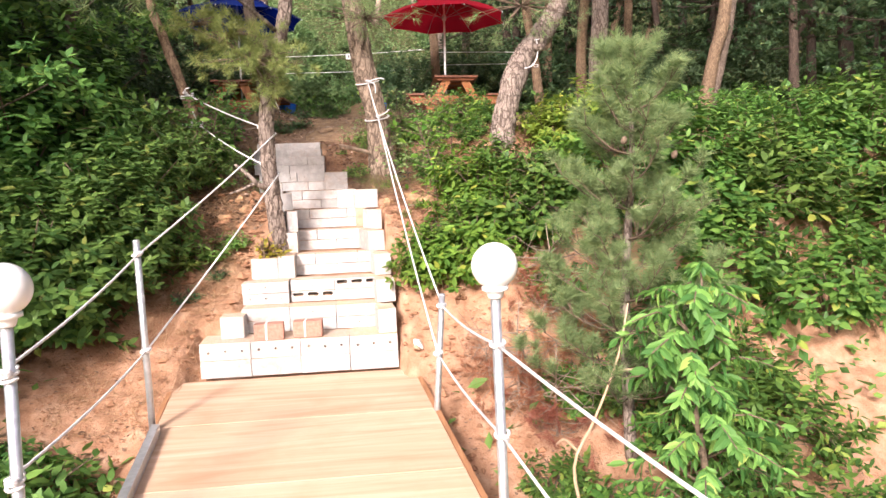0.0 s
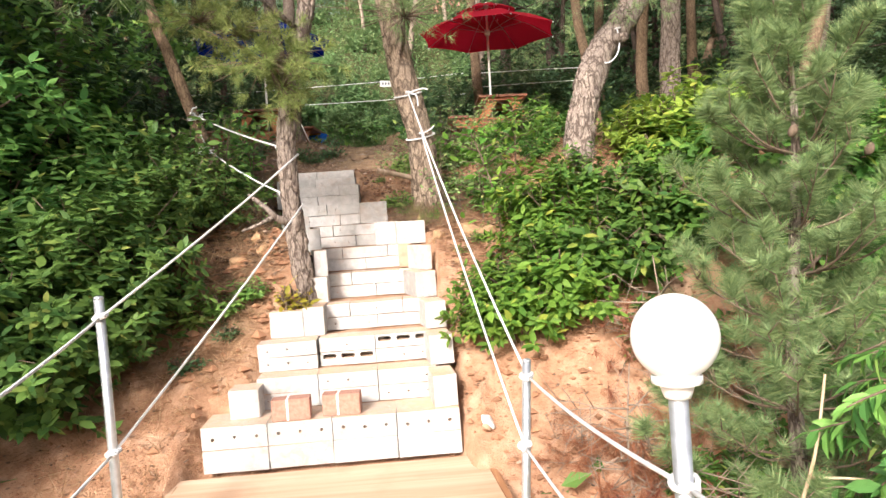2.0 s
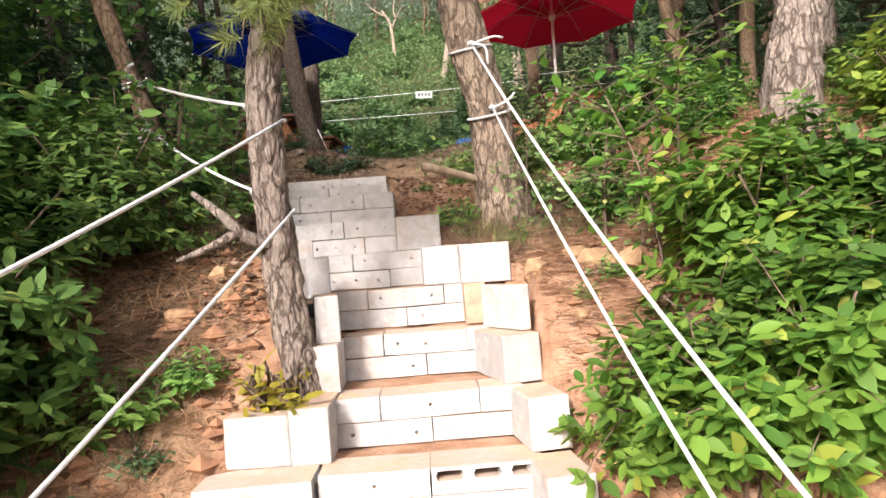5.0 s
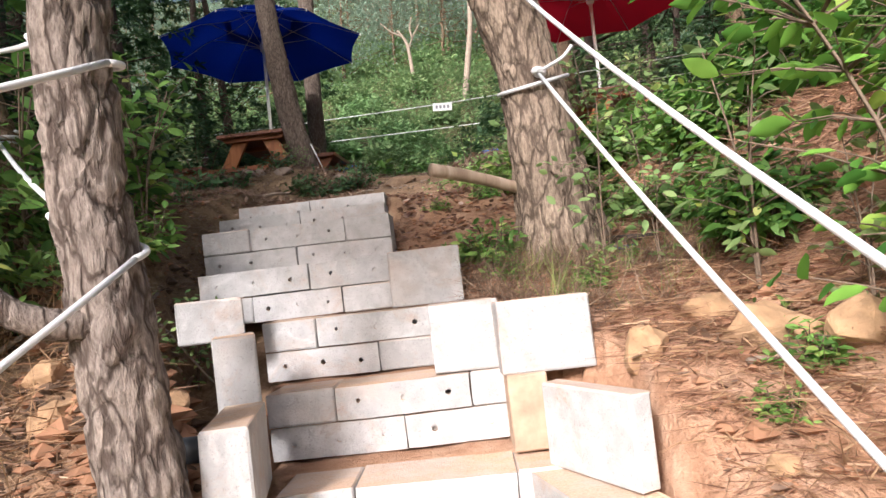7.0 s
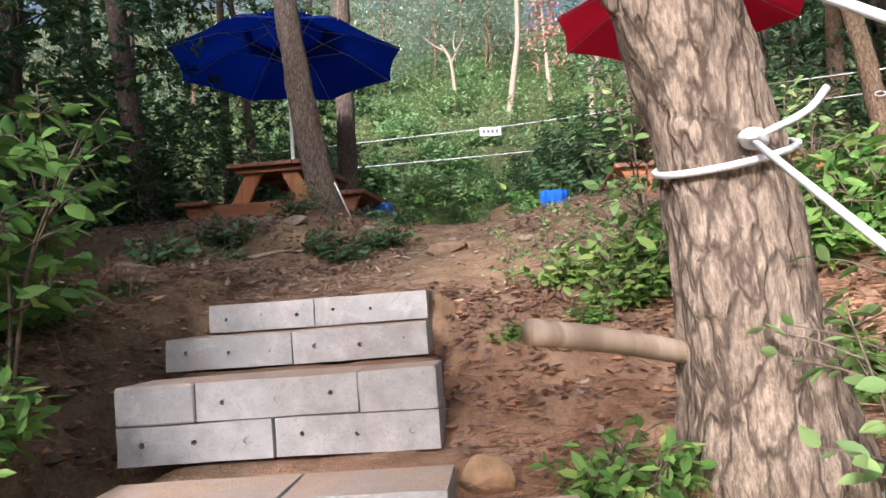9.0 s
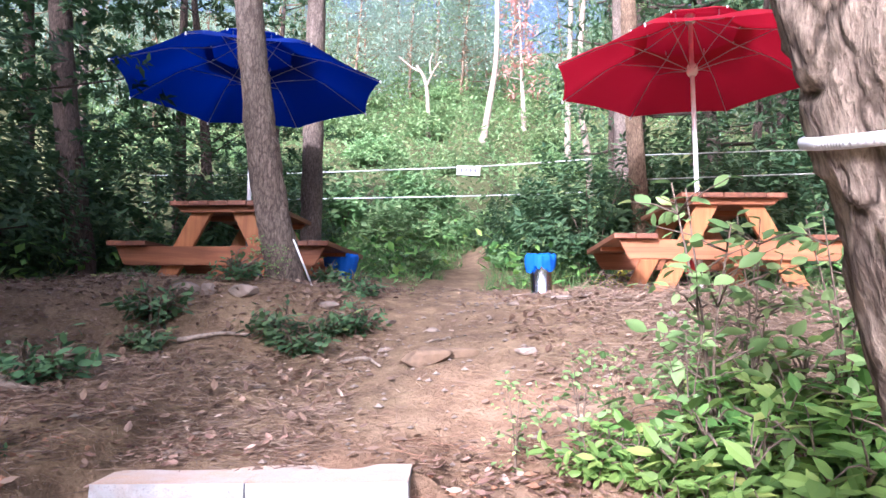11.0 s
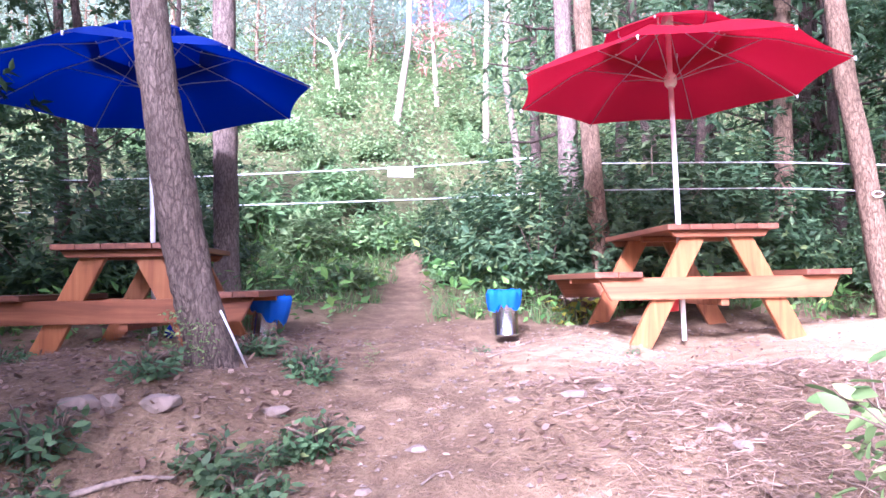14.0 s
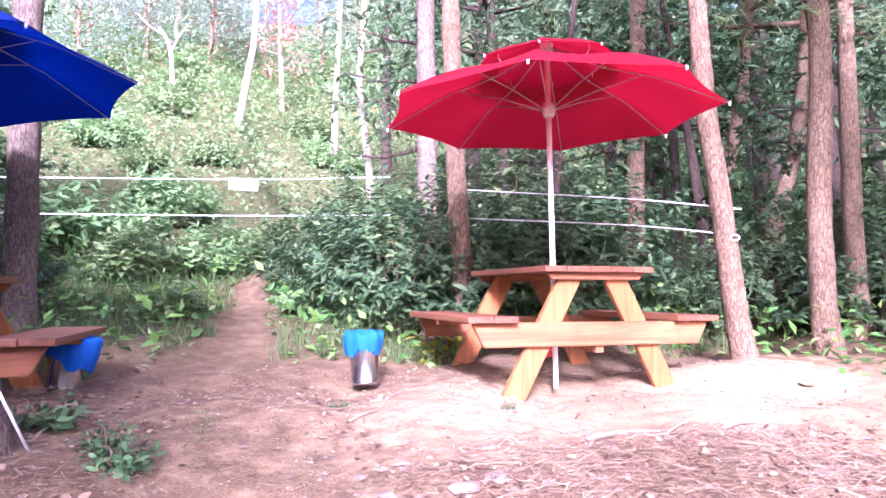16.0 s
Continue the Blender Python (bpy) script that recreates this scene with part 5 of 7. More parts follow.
branch(t2, [(-0.14, 7.8, 2.95), (-0.1, 7.5, 3.05), (-0.12, 7.3, 3.1)], 0.02, 0.008, PINEBARK)
needle_sprig(t2, (-0.08, 7.4, 3.2), (0.26, 0.14, 0.09), 14, 60, 40, 0.095)
T3_AXIS = [((1.16, 6.72, 1.65), 0.15), ((1.19, 6.72, 2.0), 0.125), ((1.26, 6.74, 2.3), 0.11), ((1.33, 6.78, 2.5), 0.12), ((1.46, 6.85, 2.72), 0.11), ((1.66, 6.9, 2.95), 0.105), ((1.84, 6.95, 3.25), 0.10), ((2.0, 7.0, 3.8), 0.095), ((2.1, 7.0, 5.5), 0.07), ((2.1, 7.0, 8.0), 0.03)]
t3 = pine(T3_AXIS, "crooked pine on the bank with a rope round its bend", 7, PINEBARK, 160, 44, 0.015, True, 12, 1.7, 26, 0.80, length=0.24, per=18, width=0.009)
needle_sprig(t3, (1.35, 6.5, 3.1), (0.28, 0.14, 0.12), 15, 40, 36, 0.1)
rope([], [ring_pts((1.555, 6.76, 2.845), 0.018, 0.004)], [], [[(1.55, 6.755, 2.84), (1.56, 6.74, 2.74), (1.53, 6.71, 2.64), (1.46, 6.66, 2.57), (1.40, 6.63, 2.555)]], r=0.0062, label="short white rope end hung from a hook on the crooked pine")
branch(t3, [(1.53, 6.82, 2.78), (1.58, 6.72, 2.76), (1.6, 6.68, 2.77)], 0.05, 0.026, PINEBARK, "branch_stub")
pine(T6_AXIS, "slim reddish trunk behind the bush with rope tied round it", 9, REDBARK, 60, 16, 0.006, True, 13, 1.4, 26, 0.70, length=0.2, per=20, width=0.007)
U_TREES = [
    ([((-1.60, 11.47, 2.5), 0.14), ((-1.635, 11.46, 2.8), 0.112), ((-1.71, 11.43, 3.2), 0.106), ((-1.80, 11.4, 3.9), 0.096), ((-1.86, 11.4, 4.6), 0.09), ((-1.9, 11.4, 6), 0.08), ((-2.0, 11.4, 8), 0.06)], GREYBARK, 120, 30, 0.010, "straight grey-brown pine trunk in front of the table"),
    ([((-2.05, 14.45, 2.7), 0.15), ((-2.05, 14.45, 3.3), 0.118), ((-2.03, 14.45, 4.4), 0.11), ((-2.0, 14.45, 6), 0.1), ((-1.95, 14.5, 9), 0.07)], GREYBARK, 80, 24, 0.009, "dark pine trunk behind the table"),
    ([((1.42, 14.05, 2.5), 0.13), ((1.38, 14.05, 3.1), 0.1), ((1.33, 14.05, 4.0), 0.088), ((1.31, 14.05, 5.6), 0.08), ((1.3, 14.1, 9), 0.06)], REDBARK, 80, 22, 0.008, "reddish pine trunk with a dark scar beside the bush"),
    ([((3.2, 12.74, 2.5), 0.12), ((3.12, 12.74, 2.9), 0.095), ((3.0, 12.74, 3.9), 0.083), ((2.86, 12.72, 5.0), 0.078), ((2.8, 12.7, 8), 0.06)], REDBARK, 80, 22, 0.008, "pale brown pine trunk carrying the fence cord"),
    ([((3.95, 12.6, 2.4), 0.14), ((3.88, 12.6, 2.9), 0.105), ((3.88, 12.6, 3.8), 0.095), ((3.98, 12.6, 5.2), 0.088), ((4.0, 12.6, 8), 0.06)], REDBARK, 80, 20, 0.008, "brown pine trunk at the edge of the terrace"),
    ([((5.6, 15.0, 2.6), 0.12), ((5.8, 15, 3.5), 0.1), ((6.4, 15.0, 5.2), 0.09), ((6.8, 15, 8), 0.06)], REDBARK, 50, 16, 0.006, "leaning pine trunk in the wood"),
    ([((3.85, 15.0, 2.7), 0.12), ((3.9, 15.0, 4.4), 0.1), ((4.02, 15, 6.4), 0.09), ((4.1, 15, 9), 0.06)], REDBARK, 50, 16, 0.006, "straight pine trunk in the wood"),
    ([((1.58, 15.6, 2.9), 0.14), ((1.61, 15.6, 4.5), 0.115), ((1.66, 15.6, 9), 0.08)], GREYBARK, 60, 18, 0.007, "grey pine trunk behind the clearing"),
    ([((5.12, 15.2, 2.7), 0.1), ((5.38, 15.2, 4.4), 0.08), ((5.78, 15.2, 6.0), 0.07), ((6.2, 15.2, 9), 0.05)], REDBARK, 50, 16, 0.006, "thin leaning pine trunk in the wood"),
    ([((5.0, 13.2, 2.6), 0.11), ((5.0, 13.2, 4), 0.09), ((5.1, 13.2, 8), 0.06)], REDBARK, 40, 14, 0.006, "slim pine trunk in the wood"),
    ([((4.55, 9.5, 2.0), 0.12), ((4.68, 9.5, 2.5), 0.1), ((4.8, 9.5, 3.1), 0.09), ((4.98, 9.5, 3.9), 0.085), ((5.3, 9.5, 7), 0.06)], REDBARK, 60, 18, 0.006, "bare reddish pine trunk on the bank"),
    ([((4.75, 9.7, 2.0), 0.12), ((4.85, 9.7, 2.5), 0.1), ((5.15, 9.7, 3.9), 0.09), ((5.5, 9.7, 7), 0.06)], GREYBARK, 60, 18, 0.006, "dark pine trunk on the bank"),
    ([((3.27, 10.0, 2.2), 0.155), ((3.28, 10.0, 3.07), 0.13), ((3.33, 10.0, 4.0), 0.122), ((3.36, 10, 7), 0.08)], PINEBARK, 60, 20, 0.008, "pale pine trunk on the bank"),
    ([((-4.0, 13.6, 2.5), 0.16), ((-4.1, 13.6, 3.4), 0.13), ((-4.3, 13.6, 5), 0.11), ((-4.5, 13.6, 8), 0.08)], SHADETINTBARK, 50, 18, 0.008, "dark trunk in the thicket"),
    ([((-5.4, 12.0, 2.4), 0.14), ((-5.4, 12, 4), 0.11), ((-5.6, 12, 8), 0.08)], SHADETINTBARK, 50, 18, 0.008, "dark trunk at the edge of the clearing"),
]
for i, (axis, bark, rings, sides, depth, label) in enumerate(U_TREES):
    shady = axis[0][0][0] > 3 or axis[0][0][0] < -3
    pine(axis, label, 20 + i, bark, rings, sides, depth, True, 13 if shady else 11, 2.4 if shady else 2.1, 32 if shady else 22, 0.8 if shady else 0.85, per=14, length=0.2, width=0.007)


# ---- young pine below the bank ----
young = thing("young_pine", pose(1.59, 4.5, ground(1.55, 4.5) - 0.05), "bushy young pine with soft green needles on the bank", "tree")
rng = np.random.default_rng(77)
y_h = 2.35 - ground(1.55, 4.5) + 0.05
stem = curve_pts([(0, 0, 0), (-0.03, 0.02, y_h * 0.4), (0.02, 0, y_h * 0.75), (0.0, 0, y_h - 0.05)], 16)
part("trunk", mesh_tubes("trunk", [(stem, np.linspace(0.045, 0.008, 16))], PINEBARK, 10), young)
tubes, cen, way = [], [], []
for whorl in range(13):
    f = 0.16 + 0.80 * whorl / 12.5
    for k in range(6 if whorl < 10 else 5):
        p = np.array(tuple(stem[min(15, int((f + rng.uniform(-0.02, 0.02)) * 15))]))
        a = k * 1.05 + whorl * 0.55 + rng.uniform(-0.25, 0.25)
        reach = (0.09 + 0.78 * (1 - f) ** 0.95) * rng.uniform(0.65, 1.12)
        out = np.array([math.cos(a), math.sin(a), 0.0])
        e = p + out * reach + [0, 0, 0.10 + 0.30 * reach]
        pts = curve_pts([p, (p + e) / 2 - [0, 0, 0.07 * reach + 0.02], e], 8)
        tubes.append((pts, np.linspace(0.008, 0.003, 8)))
        cen.append(np.array(tuple(pts[6])))
        way.append(out * 0.6 + [0, 0, 0.9])
        for q in range(int(4 + 9 * reach)):
            b3 = np.array(tuple(pts[rng.integers(2, 8)]))
            side = rng.normal(0, 1, 3) * [1, 1, 0.4]
            side -= out * (side @ out)
            d3 = unit((side * 0.55 + out * rng.uniform(0.1, 0.7) + [0, 0, rng.uniform(0.5, 1.5)])[None])[0]
            e3 = b3 + d3 * rng.uniform(0.05, 0.14)
            tubes.append(([Vector(b3), Vector((b3 + e3) / 2), Vector(e3)], [0.0035, 0.003, 0.002]))
            cen.append(e3 - d3 * 0.03)
            way.append(d3 + [0, 0, 0.25])
for k in range(7):
    a = k * 0.9
    b3 = np.array([0.035 * math.cos(a) * (k > 0), 0.035 * math.sin(a) * (k > 0), y_h - 0.16])
    d3 = np.array([0.35 * math.cos(a) * (k > 0), 0.35 * math.sin(a) * (k > 0), 1.0])
    tubes.append(([Vector(b3), Vector(b3 + d3 * 0.09), Vector(b3 + d3 * 0.17)], [0.007, 0.006, 0.004]))
    for u in (0.0, 0.06, 0.11):
        cen.append(b3 + d3 * u)
        way.append(d3)
part("branchwork", mesh_tubes("branchwork", tubes, TWIG, 5), young, kind="stuff")
part("needle_foliage", shoot_needles(rng, np.array(cen), np.array(way), 0.075, 140, 0.09, 0.0016, NEEDLE), young, kind="stuff")
for x, y, z in ((-0.12, -0.22, y_h - 0.62), (0.05, -0.2, y_h - 0.5), (0.2, -0.25, y_h - 0.72)):
    cone = lathe("cone", [(0.0, -0.03), (0.014, -0.024), (0.02, -0.008), (0.019, 0.006), (0.012, 0.022), (0.0, 0.03)], TWIG, 10)
    part("pine_cone", cone, young, "brown pine cone", pose(x, y, z, 25, 10, 0))

# ---- bushes ----
dark_bush = make_bush(1, 0.9, 1.1, 600, 0.084, SHADELEAF, "dense glossy-leaved green bush on the slope", 9, spread=0.07, inner=0.42)
put_copies(dark_bush, [(-2.5, 6.0, 1.0, 0), (-2.95, 5.7, 1.1, 70), (-3.0, 5.9, 0.95, 33), (-1.95, 7.0, 0.62, 150), (-2.3, 6.35, 0.95, 290), (-3.3, 6.7, 1.25, 200), (-3.0, 7.3, 1.1, 300), (-3.9, 5.8, 1.2, 30), (-4.4, 6.9, 1.3, 160), (-3.5, 4.9, 0.8, 250)], "bushes left of the stairs")
low_bush = make_bush(2, 0.55, 0.45, 200, 0.105, LEAF, "low leafy shrub growing beside the deck", 7)
put_copies(low_bush, [(-2.25, 4.35, 1.0, 0, 0.1),  (-2.6, 4.7, 0.5, 90), (-2.75, 3.9, 1.2, 80), (-2.2, 3.6, 0.8, 170), (-3.2, 4.4, 1.2, 250), (0.75, 3.7, 0.6, 10), (1.05, 3.2, 0.9, 60), (1.7, 3.3, 1.1, 100), (0.75, 3.1, 0.5, 200)], "low shrubs beside the deck")
near_bush = make_bush(9, 0.52, 0.6, 165, 0.084, LEAFBRIGHT, "bright green leafy bush leaning over the block stairs", 8, detail=3, spread=0.1, inner=0.3)
put_copies(near_bush, [(0.33, 6.08, 0.78, 210, 0.05), (0.52, 5.98, 0.9, 0), (0.26, 6.12, 0.45, 40, 0.06)], "bright bushes on the bank")
right_bush = make_bush(3, 0.52, 0.62, 250, 0.084, LEAFBRIGHT, "bright green leafy bush on the sunny bank", 8, spread=0.11, inner=0.4)
put_copies(right_bush, [(0.85, 5.9, 0.9, 100), (0.8, 6.3, 0.9, 280), (1.75, 6.4, 0.75, 44), (1.6, 7.0, 0.4, 15)], "bright bushes on the bank")
lime_bush = make_bush(8, 0.5, 0.62, 130, 0.1, LIMELEAF, "yellow-green leafy bush at the top of the bank", 8, spread=0.12, inner=0.35)
put_copies(lime_bush, [(1.62, 6.58, 0.7, 0), (1.95, 6.62, 0.85, 80), (2.3, 6.7, 0.8, 160), (2.7, 6.8, 0.6, 222), (0.98, 6.5, 0.42, 300), (0.72, 6.45, 0.4, 40), (2.0, 6.15, 0.7, 120)], "yellow-green bushes on the bank")
mid_bush = make_bush(7, 0.5, 0.5, 155, 0.088, LEAFMID, "mid-green twiggy bush on the bank", 7)
put_copies(mid_bush, [(1.2, 6.0, 1.0, 190), (1.2, 6.4, 0.8, 330), (1.55, 6.2, 1.0, 10), (0.6, 6.2, 0.8, 88), (1.0, 6.1, 0.9, 150), (1.9, 6.1, 1.0, 200), (0.75, 6.55, 0.55, 270), (1.45, 5.6, 0.8, 300), (1.3, 3.9, 0.8, 50), (1.0, 4.3, 0.6, 110), (2.1, 4.0, 0.9, 170), (2.6, 4.9, 0.9, 230), (1.6, 4.9, 0.7, 20), (-1.75, 7.7, 0.5, 0), (-1.9, 8.3, 0.6, 60), (-2.1, 3.2, 0.8, 100), (-1.95, 4.1, 0.45, 0), (0.62, 7.35, 0.55, 12), (0.95, 7.05, 0.45, 99), (0.55, 7.9, 0.5, 180), (1.1, 7.6, 0.5, 260), (0.8, 8.2, 0.6, 310), (0.35, 8.2, 0.4, 20)], "twiggy bushes on the bank")
olive_bush = make_bush(4, 0.85, 0.85, 270, 0.105, LEAFMID, "spreading green bush on the bank", 8)
put_copies(olive_bush, [(2.3, 6.2, 1.0, 0), (3.1, 6.4, 0.75, 60), (2.2, 5.2, 0.7, 120), (4.0, 6.3, 0.8, 180), (3.2, 7.4, 0.4, 240), (2.7, 5.6, 0.9, 20), (3.7, 5.4, 0.9, 140), (5.8, 6.2, 0.9, 80), (1.9, 7.6, 0.4, 40), (2.7, 8.3, 0.4, 130), (3.3, 8.9, 0.45, 275), (1.2, 7.6, 0.35, 0), (1.05, 8.0, 0.5, 77), (2.0, 4.5, 0.6, 0), (2.6, 4.4, 0.7, 99), (2.9, 3.6, 0.6, 10), (1.3, 4.9, 0.4, 50), (2.2, 3.4, 0.7, 150), (4.6, 5.2, 0.7, 20), (3.4, 6.0, 1.0, 30), (4.5, 5.8, 1.0, 70), (5.2, 6.1, 1.1, 110), (3.8, 6.9, 0.5, 150), (2.9, 6.0, 0.9, 190), (4.8, 6.6, 0.9, 10), (4.3, 6.5, 0.8, 205)], "bushes covering the bank")
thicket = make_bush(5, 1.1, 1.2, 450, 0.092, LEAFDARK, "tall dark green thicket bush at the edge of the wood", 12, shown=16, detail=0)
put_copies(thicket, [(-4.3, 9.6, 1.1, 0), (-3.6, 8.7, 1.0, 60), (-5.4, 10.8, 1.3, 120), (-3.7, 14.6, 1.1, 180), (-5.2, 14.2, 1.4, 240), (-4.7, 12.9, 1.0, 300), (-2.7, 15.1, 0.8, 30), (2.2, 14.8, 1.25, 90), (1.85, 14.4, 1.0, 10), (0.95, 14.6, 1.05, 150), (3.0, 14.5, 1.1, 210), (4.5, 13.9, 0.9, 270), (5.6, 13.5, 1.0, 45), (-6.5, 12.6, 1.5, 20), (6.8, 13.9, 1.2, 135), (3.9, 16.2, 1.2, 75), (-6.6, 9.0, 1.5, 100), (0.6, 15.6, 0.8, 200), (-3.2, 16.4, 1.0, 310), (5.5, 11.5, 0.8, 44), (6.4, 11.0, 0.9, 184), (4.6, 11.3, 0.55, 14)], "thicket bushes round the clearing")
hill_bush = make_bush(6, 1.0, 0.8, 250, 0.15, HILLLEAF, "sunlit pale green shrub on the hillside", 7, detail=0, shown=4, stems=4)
hr = np.random.default_rng(5)
spots = [(-1.5, 16.6, 0.7, 0), (-0.4, 16.9, 0.7, 60), (0.6, 17.0, 0.8, 120), (-2.2, 17.4, 0.9, 180), (-1.0, 15.3, 0.35, 10), (0.2, 15.2, 0.35, 200)]
for k in range(44):
    y = 17.5 + 20 * (k / 44) ** 1.1
    spots.append((hr.uniform(-0.55, 0.5) * (y - 6), y, hr.uniform(0.45, 0.85) * (1 + (y - 17) * 0.015), hr.uniform(0, 360)))
for k in range(22):
    y = 14.5 + 16 * k / 22
    spots.append((hr.uniform(0.62, 1.25) * (y - 6), y, hr.uniform(1.0, 1.7), hr.uniform(0, 360)))
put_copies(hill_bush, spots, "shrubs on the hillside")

# ---- leafy saplings and seedlings on the terrace ----
def make_sapling(seed, height, twigs, size, material, label, lean=0.1, name="sapling", stems=2):
    rng = np.random.default_rng(seed)
    root = thing(name, Matrix(), label, "sapling")
    tubes, tips, outs = [], [], []
    for s in range(stems):
        a0 = rng.uniform(0, 6.28)
        top = np.array([math.cos(a0) * lean * height * 1.5, math.sin(a0) * lean * height * 1.5, height * rng.uniform(0.75, 1.0)])
        pts = curve_pts([(0, 0, -0.06), top * [0.2, 0.2, 0.5], top], 10)
        tubes.append((pts, np.linspace(0.0055, 0.002, 10)))
        for k in range(twigs // stems):
            f = rng.uniform(0.3, 1.0)
            p = np.array(tuple(pts[int(f * 9)]))
            a = rng.uniform(0, 6.28)
            e = p + np.array([math.cos(a), math.sin(a), 0.35]) * height * rng.uniform(0.08, 0.3)
            tubes.append(([Vector(p), Vector((p + e) / 2 + [0, 0, 0.01]), Vector(e)], [0.0025, 0.0018, 0.001]))
            tips.append(e)
            outs.append(e - p)
        tips.append(np.array(tuple(pts[-1])))
        outs.append(np.array([0.1, 0.1, 1.0]))
    part("branchwork", mesh_tubes("branchwork", tubes, TWIG, 5), root, kind="stuff")
    part("foliage", leaf_mesh("foliage", *sprays(rng, np.array(tips), np.array(outs), 3, size, 0.09, 0.4, 0.56), material, 0.15, 3), root, kind="stuff")
    return root


sap = make_sapling(31, 0.8, 36, 0.048, SAPLEAF, "thin leafy sapling growing from the leaf litter", 0.07, stems=3)
put_copies(sap, [(0.1, 9.02, 1.12, 0), (0.28, 9.22, 0.9, 35), (0.66, 9.12, 0.8, 200), (0.36, 9.42, 0.7, 265), (0.9, 9.45, 0.9, 320), (0.12, 9.32, 0.5, 100), (-1.72, 11.27, 0.42, 15), (-1.62, 11.24, 0.34, 130), (-0.84, 11.62, 0.22, 80), (-0.42, 9.15, 0.42, 70), (-0.24, 9.1, 0.5, 150), (0.0, 8.95, 0.6, 220), (0.46, 9.0, 0.95, 20), (-0.08, 9.25, 0.45, 110), (0.75, 9.2, 0.85, 50), (0.5, 6.75, 0.6, 130), (0.46, 7.2, 1.0, 80), (0.14, 7.62, 0.8, 200), (0.3, 7.55, 0.7, 15), (-1.3, 7.3, 0.5, 10), (-1.42, 7.15, 0.55, 190), (-1.3, 7.65, 0.5, 90)], "saplings on the terrace edge")
dark_sap = make_sapling(36, 0.8, 52, 0.066, LEAF, "leafy shrub with broad green leaves beside the stairs", 0.12, stems=4)
put_copies(dark_sap, [(-1.6, 8.02, 1.0, 0), (-1.9, 8.6, 1.0, 80), (-1.8, 7.72, 0.95, 200), (-1.95, 7.28, 1.15, 110), (-1.72, 7.42, 1.1, 250), (-2.15, 7.3, 1.2, 20)], "tall shrubs beside the stairs")
tall_sap = make_sapling(35, 1.0, 56, 0.056, LEAFBRIGHT, "leafy sapling with bright rounded leaves on the sunny bank", 0.1)
put_copies(tall_sap, [(0.52, 6.5, 1.15, 30), (0.66, 6.7, 1.0, 140)], "saplings on the sunny bank")
clump = make_bush(32, 0.36, 0.3, 66, 0.084, CLUMPLEAF, "low clump of broad green leaves beside the trunk", 6, detail=2)
put_copies(clump, [(0.02, 8.85, 0.75, 0), (0.3, 8.8, 0.85, 90), (0.55, 8.75, 0.85, 180), (0.12, 9.05, 0.8, 30), (0.42, 9.2, 0.9, 120), (0.72, 9.05, 0.9, 210), (0.3, 9.45, 0.6, 300), (-0.2, 9.0, 0.5, 40), (0.45, 9.0, 0.7, 250), (-0.26, 7.82, 0.48, 10), (-0.2, 7.68, 0.3, 110), (0.06, 7.5, 0.3, 250), (0.2, 7.72, 0.32, 140), (-0.42, 8.5, 0.22, 50), (-0.2, 8.55, 0.28, 300), (0.62, 8.95, 1.0, 15), (0.95, 9.15, 1.1, 260), (0.35, 6.75, 0.35, 60), (0.42, 7.0, 0.28, 200), (0.85, 8.85, 0.9, 140), (1.2, 8.9, 1.0, 310), (-1.62, 7.5, 0.35, 0), (-1.52, 7.7, 0.6, 60), (-1.7, 8.0, 0.4, 90), (0.2, 6.62, 0.25, 33), (-0.05, 8.7, 0.5, 77), (-1.78, 6.35, 0.75, 45), (-1.55, 6.38, 0.7, 160), (-1.36, 6.45, 0.5, 280)], "leafy clumps beside the trunk")
weed = make_bush(33, 0.19, 0.17, 60, 0.045, WEEDLEAF, "small dull green weed in the leaf litter", 6, category="weed", name="weed", detail=1, shown=14)
put_copies(weed, [(-1.44, 10.5, 1.1, 0), (-1.3, 10.42, 0.9, 60), (-1.08, 10.7, 1.0, 300), (-1.2, 10.66, 0.7, 120), (-1.12, 11.32, 0.9, 200), (-1.42, 11.75, 0.9, 33), (-1.76, 11.05, 1.0, 140), (-2.04, 10.6, 1.2, 260), (-2.02, 10.42, 0.9, 20), (-0.1, 12.36, 0.4, 75), (-1.9, 9.4, 1.0, 90), (-2.3, 8.95, 1.1, 180), (-1.75, 8.85, 0.5, 230), (0.78, 12.0, 0.4, 130), (-2.7, 9.6, 1.2, 20), (-1.18, 11.45, 0.7, 10), (-2.6, 11.6, 0.6, 66), (-1.75, 6.1, 0.8, 80), (-1.5, 6.3, 0.7, 160)], "weeds along the path")
yellow_weed = make_bush(34, 0.13, 0.14, 26, 0.05, LEAFYELLOW, "small plant with yellowing leaves", 6, category="weed", name="seedling")
put_copies(yellow_weed, [(-1.06, 6.41, 1.5, 0, 0.1), (1.0, 13.75, 2.1, 70), (1.12, 13.8, 1.8, 200)])

